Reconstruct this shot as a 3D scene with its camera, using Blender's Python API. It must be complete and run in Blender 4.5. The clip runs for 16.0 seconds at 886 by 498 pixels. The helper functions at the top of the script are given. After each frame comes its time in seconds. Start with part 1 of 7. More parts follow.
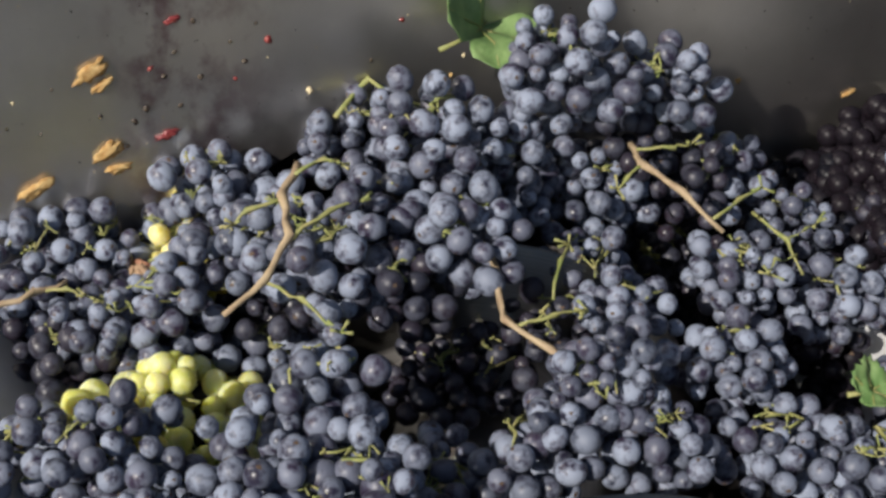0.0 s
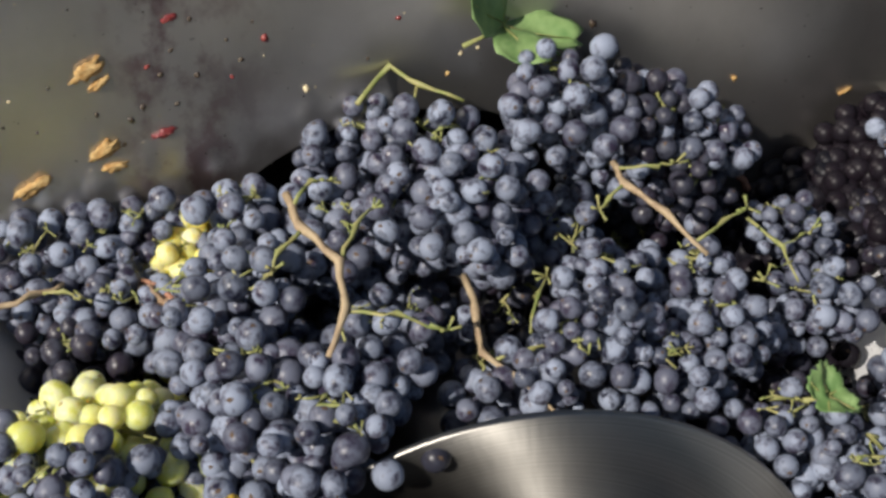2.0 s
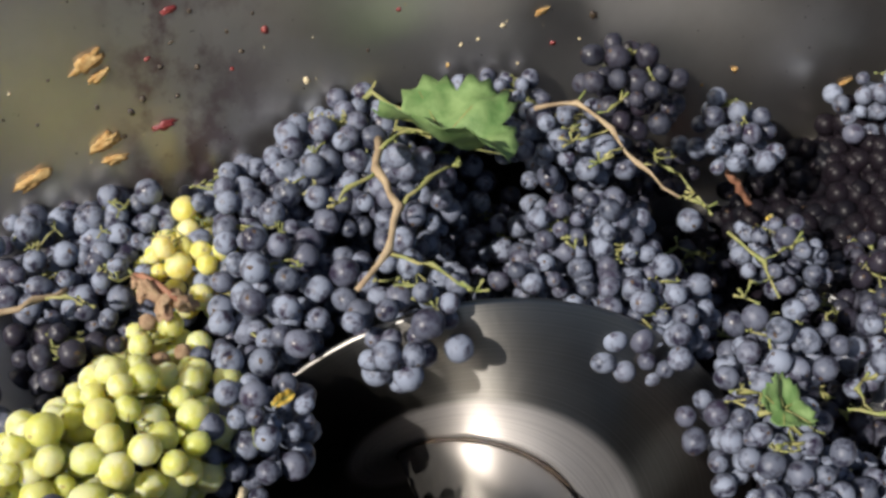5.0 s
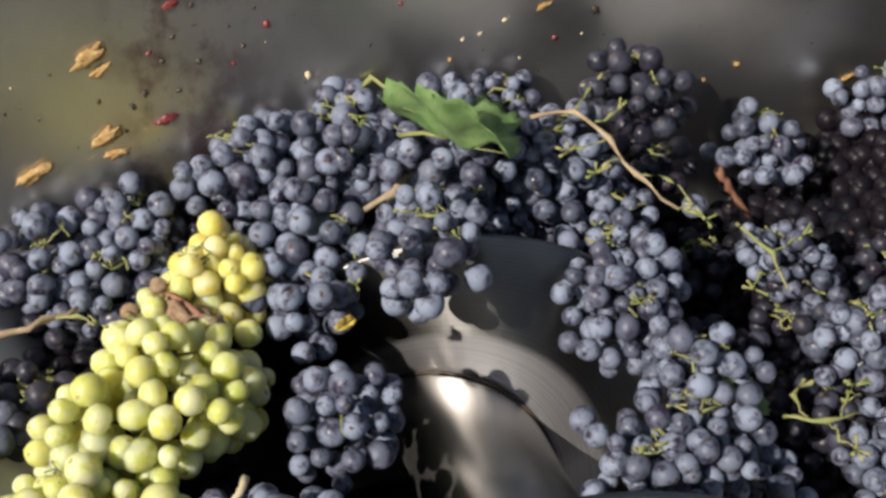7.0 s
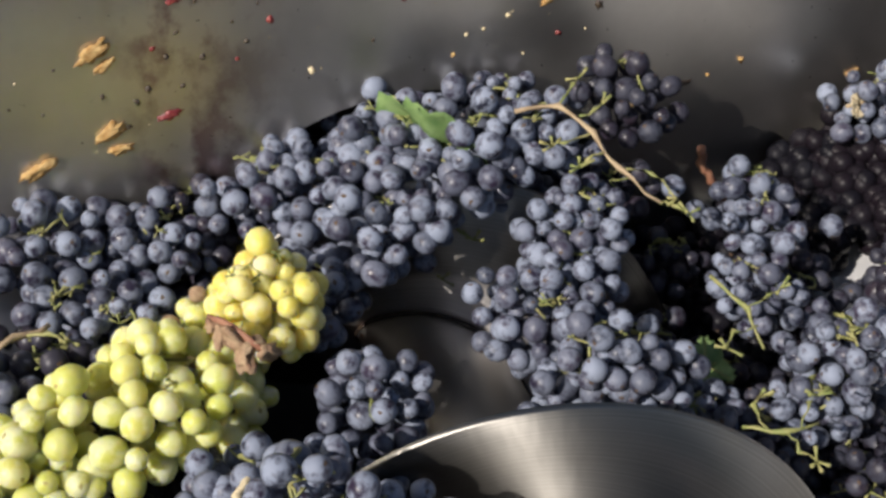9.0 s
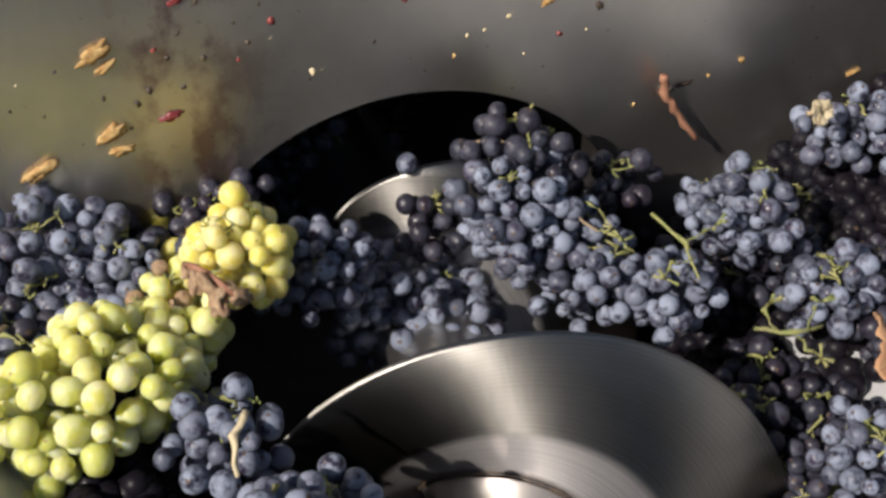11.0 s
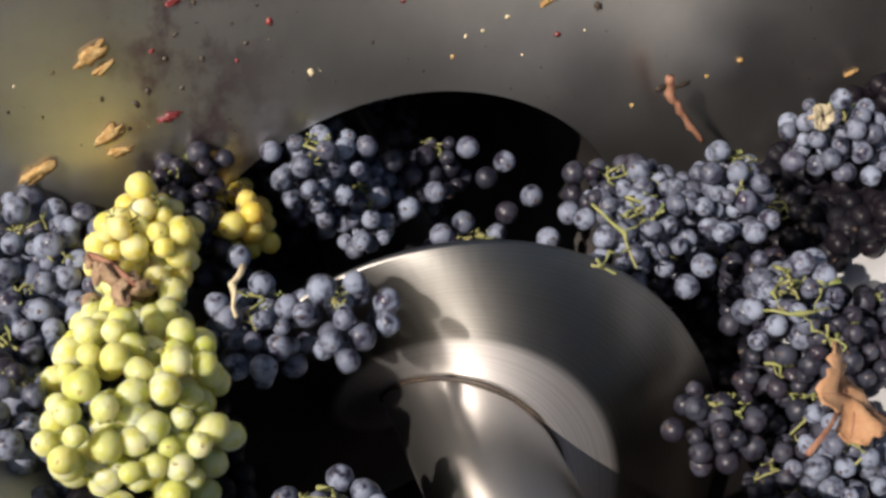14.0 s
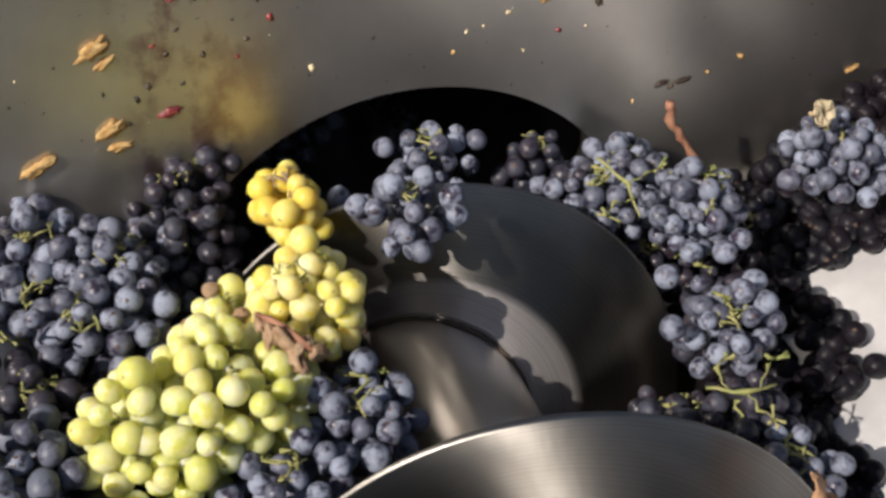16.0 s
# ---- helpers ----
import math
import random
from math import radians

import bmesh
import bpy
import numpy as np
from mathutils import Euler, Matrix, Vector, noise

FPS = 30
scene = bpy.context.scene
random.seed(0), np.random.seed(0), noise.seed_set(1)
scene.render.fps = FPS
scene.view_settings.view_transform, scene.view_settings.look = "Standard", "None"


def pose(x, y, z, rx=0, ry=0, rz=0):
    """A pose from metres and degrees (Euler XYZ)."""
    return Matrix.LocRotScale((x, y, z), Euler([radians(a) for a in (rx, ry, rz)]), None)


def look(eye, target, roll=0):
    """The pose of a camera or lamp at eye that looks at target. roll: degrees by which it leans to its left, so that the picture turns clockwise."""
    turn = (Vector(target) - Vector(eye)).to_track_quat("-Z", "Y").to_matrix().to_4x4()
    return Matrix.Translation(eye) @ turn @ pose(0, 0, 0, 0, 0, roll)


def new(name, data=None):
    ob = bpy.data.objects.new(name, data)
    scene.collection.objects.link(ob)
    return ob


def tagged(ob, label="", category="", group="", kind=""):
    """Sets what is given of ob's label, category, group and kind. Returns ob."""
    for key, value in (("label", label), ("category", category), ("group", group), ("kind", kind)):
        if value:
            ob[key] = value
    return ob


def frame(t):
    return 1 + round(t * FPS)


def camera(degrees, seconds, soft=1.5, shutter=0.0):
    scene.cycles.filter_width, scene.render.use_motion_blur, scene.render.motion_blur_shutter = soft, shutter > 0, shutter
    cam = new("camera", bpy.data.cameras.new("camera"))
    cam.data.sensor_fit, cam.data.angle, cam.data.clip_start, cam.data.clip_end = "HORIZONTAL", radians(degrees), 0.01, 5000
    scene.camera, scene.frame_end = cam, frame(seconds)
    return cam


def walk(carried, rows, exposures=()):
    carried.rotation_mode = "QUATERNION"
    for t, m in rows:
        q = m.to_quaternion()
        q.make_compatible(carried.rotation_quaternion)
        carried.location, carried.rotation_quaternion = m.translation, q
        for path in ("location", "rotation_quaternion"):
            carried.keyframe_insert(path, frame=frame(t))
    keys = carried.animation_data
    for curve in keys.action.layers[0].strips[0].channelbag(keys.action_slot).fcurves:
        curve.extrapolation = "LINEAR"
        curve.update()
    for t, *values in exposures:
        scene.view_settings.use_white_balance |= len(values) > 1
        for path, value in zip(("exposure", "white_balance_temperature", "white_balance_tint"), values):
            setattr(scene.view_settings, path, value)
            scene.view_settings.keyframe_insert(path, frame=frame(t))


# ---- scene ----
cam = camera(39.2, 16.0, soft=3.0, shutter=0.5)
walk(cam, [
    (0, pose(-0.1875, 0, 0.5281, 54.84, -0.66, -18.09)),
    (0.5, pose(-0.1875, 0, 0.5281, 54.86, -0.71, -18.08)),
    (1, pose(-0.1875, 0, 0.5281, 54.85, -0.73, -18.12)),
    (1.5, pose(-0.1875, 0, 0.5281, 54.80, -0.71, -18.16)),
    (2, pose(-0.1875, 0, 0.5281, 54.76, -0.68, -18.25)),
    (2.5, pose(-0.1875, 0, 0.5281, 54.70, -0.65, -18.27)),
    (3, pose(-0.1875, 0, 0.5281, 54.66, -0.68, -18.29)),
    (3.5, pose(-0.1875, 0, 0.5281, 54.60, -0.69, -18.29)),
    (4, pose(-0.1875, 0, 0.5281, 54.52, -0.63, -18.33)),
    (6.5, pose(-0.1875, 0, 0.5281, 54.20, -0.63, -18.20)),
    (7, pose(-0.1875, 0, 0.5281, 54.14, -0.62, -18.17)),
    (7.5, pose(-0.1875, 0, 0.5281, 54.06, -0.61, -18.10)),
    (8, pose(-0.1875, 0, 0.5281, 53.98, -0.60, -18.09)),
    (8.5, pose(-0.1875, 0, 0.5281, 53.92, -0.50, -18.07)),
    (9, pose(-0.1875, 0, 0.5281, 53.92, -0.48, -18.06)),
    (11.5, pose(-0.1875, 0, 0.5281, 53.98, -0.38, -18.06)),
    (12, pose(-0.1875, 0, 0.5281, 54.00, -0.40, -18.06)),
    (12.5, pose(-0.1875, 0, 0.5281, 54.02, -0.38, -18.11)),
    (13, pose(-0.1875, 0, 0.5281, 54.04, -0.38, -18.12)),
    (13.5, pose(-0.1875, 0, 0.5281, 54.04, -0.37, -18.12)),
    (14, pose(-0.1875, 0, 0.5281, 54.00, -0.43, -18.12)),
    (14.5, pose(-0.1875, 0, 0.5281, 53.93, -0.42, -18.11)),
    (15, pose(-0.1875, 0, 0.5281, 53.89, -0.43, -18.15)),
    (15.5, pose(-0.1875, 0, 0.5281, 53.84, -0.45, -18.11)),
    (16, pose(-0.1875, 0, 0.5281, 53.80, -0.44, -18.08)),
], exposures=[(0, 0.07, 6480, 11), (9, 0.06, 6500, 13), (16, 0.10, 6720, 15)])

# ---- daylight: clear sky, low sun from the side behind the camera ----
SUN_TRAVEL = Vector((0.71, 0.41, -0.57)).normalized()
world = bpy.data.worlds.new("sky")
scene.world = world
world.use_nodes = True
wn = world.node_tree
sky = wn.nodes.new("ShaderNodeTexSky")
sky.sky_type = "NISHITA"
sky.sun_disc = False
sky.sun_elevation = math.asin(-SUN_TRAVEL.z)
sky.sun_rotation = math.atan2(-SUN_TRAVEL.x, -SUN_TRAVEL.y)
wn.links.new(sky.outputs[0], wn.nodes["Background"].inputs[0])
wn.nodes["Background"].inputs[1].default_value = 0.06
sun = new("sun", bpy.data.lights.new("sun", "SUN"))
sun.data.energy = 5.0
sun.data.angle = radians(0.6)
sun.data.color = (1.0, 0.94, 0.85)
sun.matrix_world = look((-1.5, -1.0, 1.6), Vector((-1.5, -1.0, 1.6)) + SUN_TRAVEL)


# ---- materials ----
def material(name):
    m = bpy.data.materials.new(name)
    m.use_nodes = True
    nt = m.node_tree
    return m, nt, nt.nodes["Principled BSDF"], nt.nodes.new, nt.links.new


def ramp(nt, src, stops):
    r = nt.nodes.new("ShaderNodeValToRGB")
    while len(r.color_ramp.elements) < len(stops):
        r.color_ramp.elements.new(0.5)
    for e, (p, c) in zip(r.color_ramp.elements, stops):
        e.position, e.color = p, (*c, 1) if len(c) == 3 else c
    nt.links.new(src, r.inputs[0])
    return r.outputs[0]


def mix(nt, fac, a, b):
    n = nt.nodes.new("ShaderNodeMix")
    n.data_type = "RGBA"
    for k, v in ((0, fac), (6, a), (7, b)):
        if isinstance(v, (int, float)):
            n.inputs[k].default_value = v
        elif isinstance(v, tuple):
            n.inputs[k].default_value = (*v, 1)
        else:
            nt.links.new(v, n.inputs[k])
    return n.outputs[2]


def noise_tex(nt, scale, detail=4, coord="Object", stretch=None, rough=0.6):
    tc = nt.nodes.new("ShaderNodeTexCoord")
    n = nt.nodes.new("ShaderNodeTexNoise")
    n.inputs["Scale"].default_value = scale
    n.inputs["Detail"].default_value = detail
    n.inputs["Roughness"].default_value = rough
    src = tc.outputs[coord]
    if stretch:
        mp = nt.nodes.new("ShaderNodeMapping")
        mp.inputs["Scale"].default_value = stretch
        nt.links.new(src, mp.inputs[0])
        src = mp.outputs[0]
    nt.links.new(src, n.inputs["Vector"])
    return n.outputs[0]


def bump(nt, height, strength, distance, bsdf):
    b = nt.nodes.new("ShaderNodeBump")
    b.inputs["Strength"].default_value = strength
    b.inputs["Distance"].default_value = distance
    nt.links.new(height, b.inputs["Height"])
    nt.links.new(b.outputs[0], bsdf.inputs["Normal"])


def grape_skin(name, deep, deep2, bloom, amount, sub=0.0):
    m, nt, p, N, L = material(name)
    info = N("ShaderNodeObjectInfo")
    # each berry takes its own patch of the bloom pattern
    tc = N("ShaderNodeTexCoord")
    off = N("ShaderNodeVectorMath")
    off.operation = "MULTIPLY_ADD"
    off.inputs[1].default_value = (1, 1, 1)
    comb = N("ShaderNodeCombineXYZ")
    mul = N("ShaderNodeMath")
    mul.operation = "MULTIPLY"
    mul.inputs[1].default_value = 37.0
    L(info.outputs["Random"], mul.inputs[0])
    L(mul.outputs[0], comb.inputs[0])
    L(mul.outputs[0], comb.inputs[1])
    L(tc.outputs["Object"], off.inputs[0])
    L(comb.outputs[0], off.inputs[2])
    big = N("ShaderNodeTexNoise")
    big.inputs["Scale"].default_value = 130
    big.inputs["Detail"].default_value = 6
    big.inputs["Roughness"].default_value = 0.62
    L(off.outputs[0], big.inputs["Vector"])
    fine = N("ShaderNodeTexNoise")
    fine.inputs["Scale"].default_value = 700
    fine.inputs["Detail"].default_value = 3
    L(off.outputs[0], fine.inputs["Vector"])
    base = mix(nt, info.outputs["Random"], deep, deep2)
    amt = N("ShaderNodeMapRange")
    amt.inputs["From Min"].default_value = 0.37
    amt.inputs["From Max"].default_value = 0.54
    amt.inputs["To Max"].default_value = amount
    L(big.outputs[0], amt.inputs["Value"])
    # berries differ in how much bloom has been rubbed off
    var = N("ShaderNodeMapRange")
    var.inputs["To Min"].default_value = 0.3
    var.inputs["To Max"].default_value = 1.15
    sn = N("ShaderNodeMath")
    sn.operation = "FRACT"
    L(mul.outputs[0], sn.inputs[0])
    L(sn.outputs[0], var.inputs["Value"])
    mm = N("ShaderNodeMath")
    mm.operation = "MULTIPLY"
    L(amt.outputs[0], mm.inputs[0])
    L(var.outputs[0], mm.inputs[1])
    col = mix(nt, mm.outputs[0], base, bloom)
    L(col, p.inputs["Base Color"])
    rr = N("ShaderNodeMapRange")
    rr.inputs["To Min"].default_value = 0.32
    rr.inputs["To Max"].default_value = 0.72
    L(mm.outputs[0], rr.inputs["Value"])
    L(rr.outputs[0], p.inputs["Roughness"])
    p.inputs["Specular IOR Level"].default_value = 0.4
    if sub:
        rr.inputs["To Min"].default_value = 0.36
        rr.inputs["To Max"].default_value = 0.56
        p.inputs["Specular IOR Level"].default_value = 0.7
        p.inputs["Subsurface Weight"].default_value = sub
        p.inputs["Subsurface Radius"].default_value = (0.014, 0.012, 0.004)
        p.inputs["Subsurface Scale"].default_value = 1.0
        # ripe pulp lets some light through
        p.inputs["Transmission Weight"].default_value = 0.08
        p.inputs["IOR"].default_value = 1.36
    bump(nt, fine.outputs[0], 0.12, 0.0006, p)
    return m


BLUE = grape_skin("blue_grape_skin", (0.012, 0.014, 0.028), (0.030, 0.020, 0.040), (0.235, 0.268, 0.345), 1.0)
# dark low-bloom skin; on deep bunches it also carries painted shade
DARK = grape_skin("dark_shaded_grape_skin", (0.010, 0.010, 0.017), (0.022, 0.014, 0.022), (0.062, 0.068, 0.095), 0.65)
# near-black skin for the heaps: their shade is put into the colour
SHADE_BLACK = grape_skin("shade_black_grape_skin", (0.005, 0.005, 0.008), (0.010, 0.007, 0.010), (0.012, 0.012, 0.016), 0.6)
SHADE_BLACK.node_tree.nodes["Principled BSDF"].inputs["Specular IOR Level"].default_value = 0.14
GREEN = grape_skin("green_grape_skin", (0.54, 0.57, 0.11), (0.65, 0.62, 0.18), (0.85, 0.85, 0.66), 0.52, 0.95)
GOLD = grape_skin("golden_grape_skin", (0.66, 0.59, 0.12), (0.75, 0.57, 0.13), (0.91, 0.87, 0.62), 0.5, 0.95)
AMBER = grape_skin("amber_grape_skin", (0.72, 0.47, 0.06), (0.70, 0.58, 0.10), (0.82, 0.72, 0.34), 0.4, 0.95)


def plain(name, a, b, scale, rough, metal=0.0, relief=0.15, dist=0.001, stretch=None, spec=0.5):
    m, nt, p, N, L = material(name)
    n = noise_tex(nt, scale, 5, stretch=stretch)
    n2 = noise_tex(nt, scale * 7, 3, stretch=stretch)
    c = mix(nt, ramp(nt, n, [(0.35, (0, 0, 0)), (0.65, (1, 1, 1))]), a, b)
    L(c, p.inputs["Base Color"])
    p.inputs["Roughness"].default_value = rough
    p.inputs["Metallic"].default_value = metal
    p.inputs["Specular IOR Level"].default_value = spec
    bump(nt, n2, relief, dist, p)
    return m


DRIED = plain("dried_grape_skin", (0.30, 0.17, 0.10), (0.50, 0.36, 0.22), 160, 0.7, relief=0.8, dist=0.002)
TIP_PALE = plain("pale_berry_scar", (0.34, 0.28, 0.10), (0.46, 0.38, 0.14), 400, 0.7)
TIP = plain("berry_scar", (0.06, 0.035, 0.02), (0.12, 0.08, 0.05), 400, 0.8)
STEM_GREEN = plain("green_stem", (0.18, 0.22, 0.06), (0.33, 0.30, 0.12), 120, 0.6)
STEM_BROWN = plain("brown_stem", (0.27, 0.19, 0.115), (0.40, 0.31, 0.19), 90, 0.7, relief=0.4)
STEM_RED = plain("red_brown_stem", (0.24, 0.10, 0.06), (0.34, 0.17, 0.10), 90, 0.7, relief=0.4)
LEAF_GREEN = plain("green_leaf", (0.09, 0.18, 0.05), (0.20, 0.30, 0.11), 75, 0.55, relief=0.5)
LEAF_DRY = plain("dry_leaf", (0.42, 0.20, 0.09), (0.55, 0.32, 0.17), 60, 0.75, relief=0.6)
LEAF_PALE = plain("pale_leaf", (0.55, 0.46, 0.28), (0.65, 0.55, 0.36), 80, 0.75, relief=0.5)
LEAF_YELLOW = plain("yellow_leaf", (0.55, 0.36, 0.05), (0.62, 0.48, 0.10), 80, 0.7, relief=0.5)
BIT_ORANGE = plain("orange_bit", (0.36, 0.18, 0.045), (0.60, 0.42, 0.18), 330, 0.7, relief=0.5)
BIT_RED = plain("red_skin_bit", (0.17, 0.02, 0.03), (0.24, 0.05, 0.04), 140, 0.35)
BIT_DARK = plain("dark_skin_bit", (0.03, 0.02, 0.02), (0.07, 0.05, 0.03), 140, 0.5)


def steel(name, tint, rough, streak, dirt, relief=0.06):
    m, nt, p, N, L = material(name)
    p.inputs["Metallic"].default_value = 1.0
    grain = noise_tex(nt, 60, 4, stretch=streak)
    cloud = noise_tex(nt, 9, 6)
    dark = tuple(c * (1 - dirt) for c in tint)
    c = mix(nt, ramp(nt, cloud, [(0.35, (0, 0, 0)), (0.7, (1, 1, 1))]), dark, tint)
    L(c, p.inputs["Base Color"])
    r = N("ShaderNodeMapRange")
    r.inputs["To Min"].default_value = rough - 0.07
    r.inputs["To Max"].default_value = rough + 0.09
    L(grain, r.inputs["Value"])
    L(r.outputs[0], p.inputs["Roughness"])
    bump(nt, grain, relief, 0.0004, p)
    return m, nt, p, c


FLIGHT_STEEL, fnt, fp, fcol = steel("brushed_flight_steel", (0.40, 0.385, 0.355), 0.43, (1, 40, 1), 0.2)
# turned steel: the brushing runs round the axis
tan = fnt.nodes.new("ShaderNodeTangent")
tan.direction_type, tan.axis = "RADIAL", "Y"
fnt.links.new(tan.outputs[0], fp.inputs["Tangent"])
fp.inputs["Anisotropic Rotation"].default_value = 0.30
# lighter, less brushed ring: the shaft's sunlit reflection, painted on the blade
ftc = fnt.nodes.new("ShaderNodeTexCoord")
fsep = fnt.nodes.new("ShaderNodeSeparateXYZ")
fnt.links.new(ftc.outputs["Object"], fsep.inputs[0])
fcom = fnt.nodes.new("ShaderNodeCombineXYZ")
fnt.links.new(fsep.outputs[0], fcom.inputs[0])
fnt.links.new(fsep.outputs[2], fcom.inputs[1])
flen = fnt.nodes.new("ShaderNodeVectorMath")
flen.operation = "LENGTH"
fnt.links.new(fcom.outputs[0], flen.inputs[0])
fring = fnt.nodes.new("ShaderNodeMapRange")
fring.inputs["From Min"].default_value = 0.0755
fring.inputs["From Max"].default_value = 0.0690
fnt.links.new(flen.outputs["Value"], fring.inputs["Value"])
# fine turning marks
fwave = fnt.nodes.new("ShaderNodeTexNoise")
fwave.noise_dimensions = "1D"
fwave.inputs["Scale"].default_value = 900
fwave.inputs["Detail"].default_value = 3
fnt.links.new(flen.outputs["Value"], fwave.inputs["W"])
fturn = ramp(fnt, fwave.outputs[0], [(0.35, (0.80, 0.80, 0.80)), (0.65, (1.0, 1.0, 1.0))])
fmul = fnt.nodes.new("ShaderNodeMix")
fmul.data_type, fmul.blend_type = "RGBA", "MULTIPLY"
fmul.inputs[0].default_value = 1.0
fnt.links.new(mix(fnt, fring.outputs[0], fcol, (0.78, 0.75, 0.73)), fmul.inputs[6])
fnt.links.new(fturn, fmul.inputs[7])
fnt.links.new(fmul.outputs[2], fp.inputs["Base Color"])
for socket, blade, ring in (("Anisotropic", 0.92, 0.6), ("Metallic", 1.0, 0.9)):
    fm = fnt.nodes.new("ShaderNodeMapRange")
    fm.inputs["To Min"].default_value = blade
    fm.inputs["To Max"].default_value = ring
    fnt.links.new(fring.outputs[0], fm.inputs["Value"])
    fnt.links.new(fm.outputs[0], fp.inputs[socket])
SHAFT_STEEL = steel("shaft_steel", (0.64, 0.62, 0.59), 0.36, (1, 30, 1), 0.12)[0]
PLATE_STEEL = steel("hopper_plate_steel", (0.82, 0.82, 0.82), 0.5, (1, 1, 30), 0.3)[0]
PLATE_STEEL.node_tree.nodes["Principled BSDF"].inputs["Metallic"].default_value = 0.5
# trough tinted dark so the gaps between grapes read as deep shade
TROUGH_STEEL = steel("shade_dark_trough_steel", (0.18, 0.16, 0.16), 0.4, (1, 20, 1), 0.35)[0]
# tube tinted darker than the wall, to deepen the shade inside
TUNNEL_STEEL = steel("shade_dark_tunnel_steel", (0.26, 0.24, 0.23), 0.5, (1, 20, 1), 0.4)[0]
WALL_STEEL, wnt, wp, wcol = steel("stained_wall_steel", (0.66, 0.635, 0.59), 0.37, (1, 1, 60), 0.25, 0.012)
wp.inputs["Metallic"].default_value = 0.99
# dried juice: purple runs on one stretch of the wall, and brown film
geo = wnt.nodes.new("ShaderNodeTexCoord")
sep = wnt.nodes.new("ShaderNodeSeparateXYZ")
wnt.links.new(geo.outputs["Object"], sep.inputs[0])


def band(src, lo, mid_lo, mid_hi, hi):
    return ramp(wnt, src, [(lo, (0, 0, 0)), (mid_lo, (1, 1, 1)), (mid_hi, (1, 1, 1)), (hi, (0, 0, 0))])


mx = wnt.nodes.new("ShaderNodeMapRange")
mx.inputs["From Min"].default_value = -0.25
mx.inputs["From Max"].default_value = 0.05
wnt.links.new(sep.outputs[0], mx.inputs["Value"])
bx = band(mx.outputs[0], 0.26, 0.34, 0.40, 0.62)
blot = ramp(wnt, noise_tex(wnt, 42, 5, stretch=(1, 1, 0.8)), [(0.47, (0, 0, 0)), (0.62, (1, 1, 1))])
mulc = wnt.nodes.new("ShaderNodeMath")
mulc.operation = "MULTIPLY"
wnt.links.new(bx, mulc.inputs[0])
wnt.links.new(blot, mulc.inputs[1])
sc = wnt.nodes.new("ShaderNodeMath")
sc.operation = "MULTIPLY"
sc.inputs[1].default_value = 0.7
wnt.links.new(mulc.outputs[0], sc.inputs[0])
wnt.links.new(mix(wnt, sc.outputs[0], wcol, (0.16, 0.055, 0.075)), wp.inputs["Base Color"])


# ---- mesh helpers ----
def mesh_of(bm, name, mats, smooth=True):
    me = bpy.data.meshes.new(name)
    bm.to_mesh(me)
    bm.free()
    for m in mats:
        me.materials.append(m)
    if smooth:
        me.polygons.foreach_set("use_smooth", [True] * len(me.polygons))
    return me


def part(name, bm, mat, parent, label="", smooth=True):
    ob = new(name, mesh_of(bm, name, [mat], smooth))
    ob.parent = parent
    if label:
        tagged(ob, label)
    return ob


def thing(name, bm, mat, label, category, group="", kind="", smooth=True):
    return tagged(new(name, mesh_of(bm, name, [mat], smooth)), label, category, group, kind)


def tube(bm, pts, radii, sides=7):
    pts = [Vector(p) for p in pts]
    rings = []
    for i, p in enumerate(pts):
        d = (pts[min(i + 1, len(pts) - 1)] - pts[max(i - 1, 0)]).normalized()
        a = d.orthogonal().normalized()
        b = d.cross(a)
        rings.append([bm.verts.new(p + (a * math.cos(2 * math.pi * k / sides) + b * math.sin(2 * math.pi * k / sides)) * radii[i]) for k in range(sides)])
    for r0, r1 in zip(rings, rings[1:]):
        # match the rings by their nearest start
        s = min(range(sides), key=lambda k: (r1[k].co - r0[0].co).length)
        for k in range(sides):
            bm.faces.new((r0[k], r0[(k + 1) % sides], r1[(s + k + 1) % sides], r1[(s + k) % sides]))
    bm.faces.new(rings[0])
    bm.faces.new(rings[-1][::-1])
    bmesh.ops.recalc_face_normals(bm, faces=bm.faces)


def slab(bm, corners, thick):
    """A plate: four corners and a thickness vector."""
    lo = [bm.verts.new(c) for c in corners]
    hi = [bm.verts.new(Vector(c) + Vector(thick)) for c in corners]
    bm.faces.new(lo)
    bm.faces.new(hi[::-1])
    for i in range(4):
        bm.faces.new((lo[i], lo[(i + 1) % 4], hi[(i + 1) % 4], hi[i]))
    bmesh.ops.recalc_face_normals(bm, faces=bm.faces)


# ---- hopper ----
WALL_Y, BORE = 0.632, 0.164
# back wall with the round mouth of the conveyor tube
bm = bmesh.new()
X0, X1, Z0, Z1, SEG = -0.75, 0.75, -0.25, 0.55, 128
front, rim = [], []
for i in range(SEG):
    a = 2 * math.pi * i / SEG
    cx, cz = math.cos(a), math.sin(a)
    k = min((X1 if cx > 0 else X0) / cx if abs(cx) > 1e-6 else 1e9, (Z1 if cz > 0 else Z0) / cz if abs(cz) > 1e-6 else 1e9)
    rim.append((BORE * cx, BORE * cz))
    front.append((k * cx, k * cz))
for corner in ((X0, Z0), (X1, Z0), (X0, Z1), (X1, Z1)):
    j = min(range(SEG), key=lambda i: (front[i][0] - corner[0]) ** 2 + (front[i][1] - corner[1]) ** 2)
    front[j] = corner
TH = 0.004
vs = [[bm.verts.new((x, WALL_Y + y, z)) for x, z in loop] for loop, y in ((front, 0), (rim, 0), (rim, TH), (front, TH))]
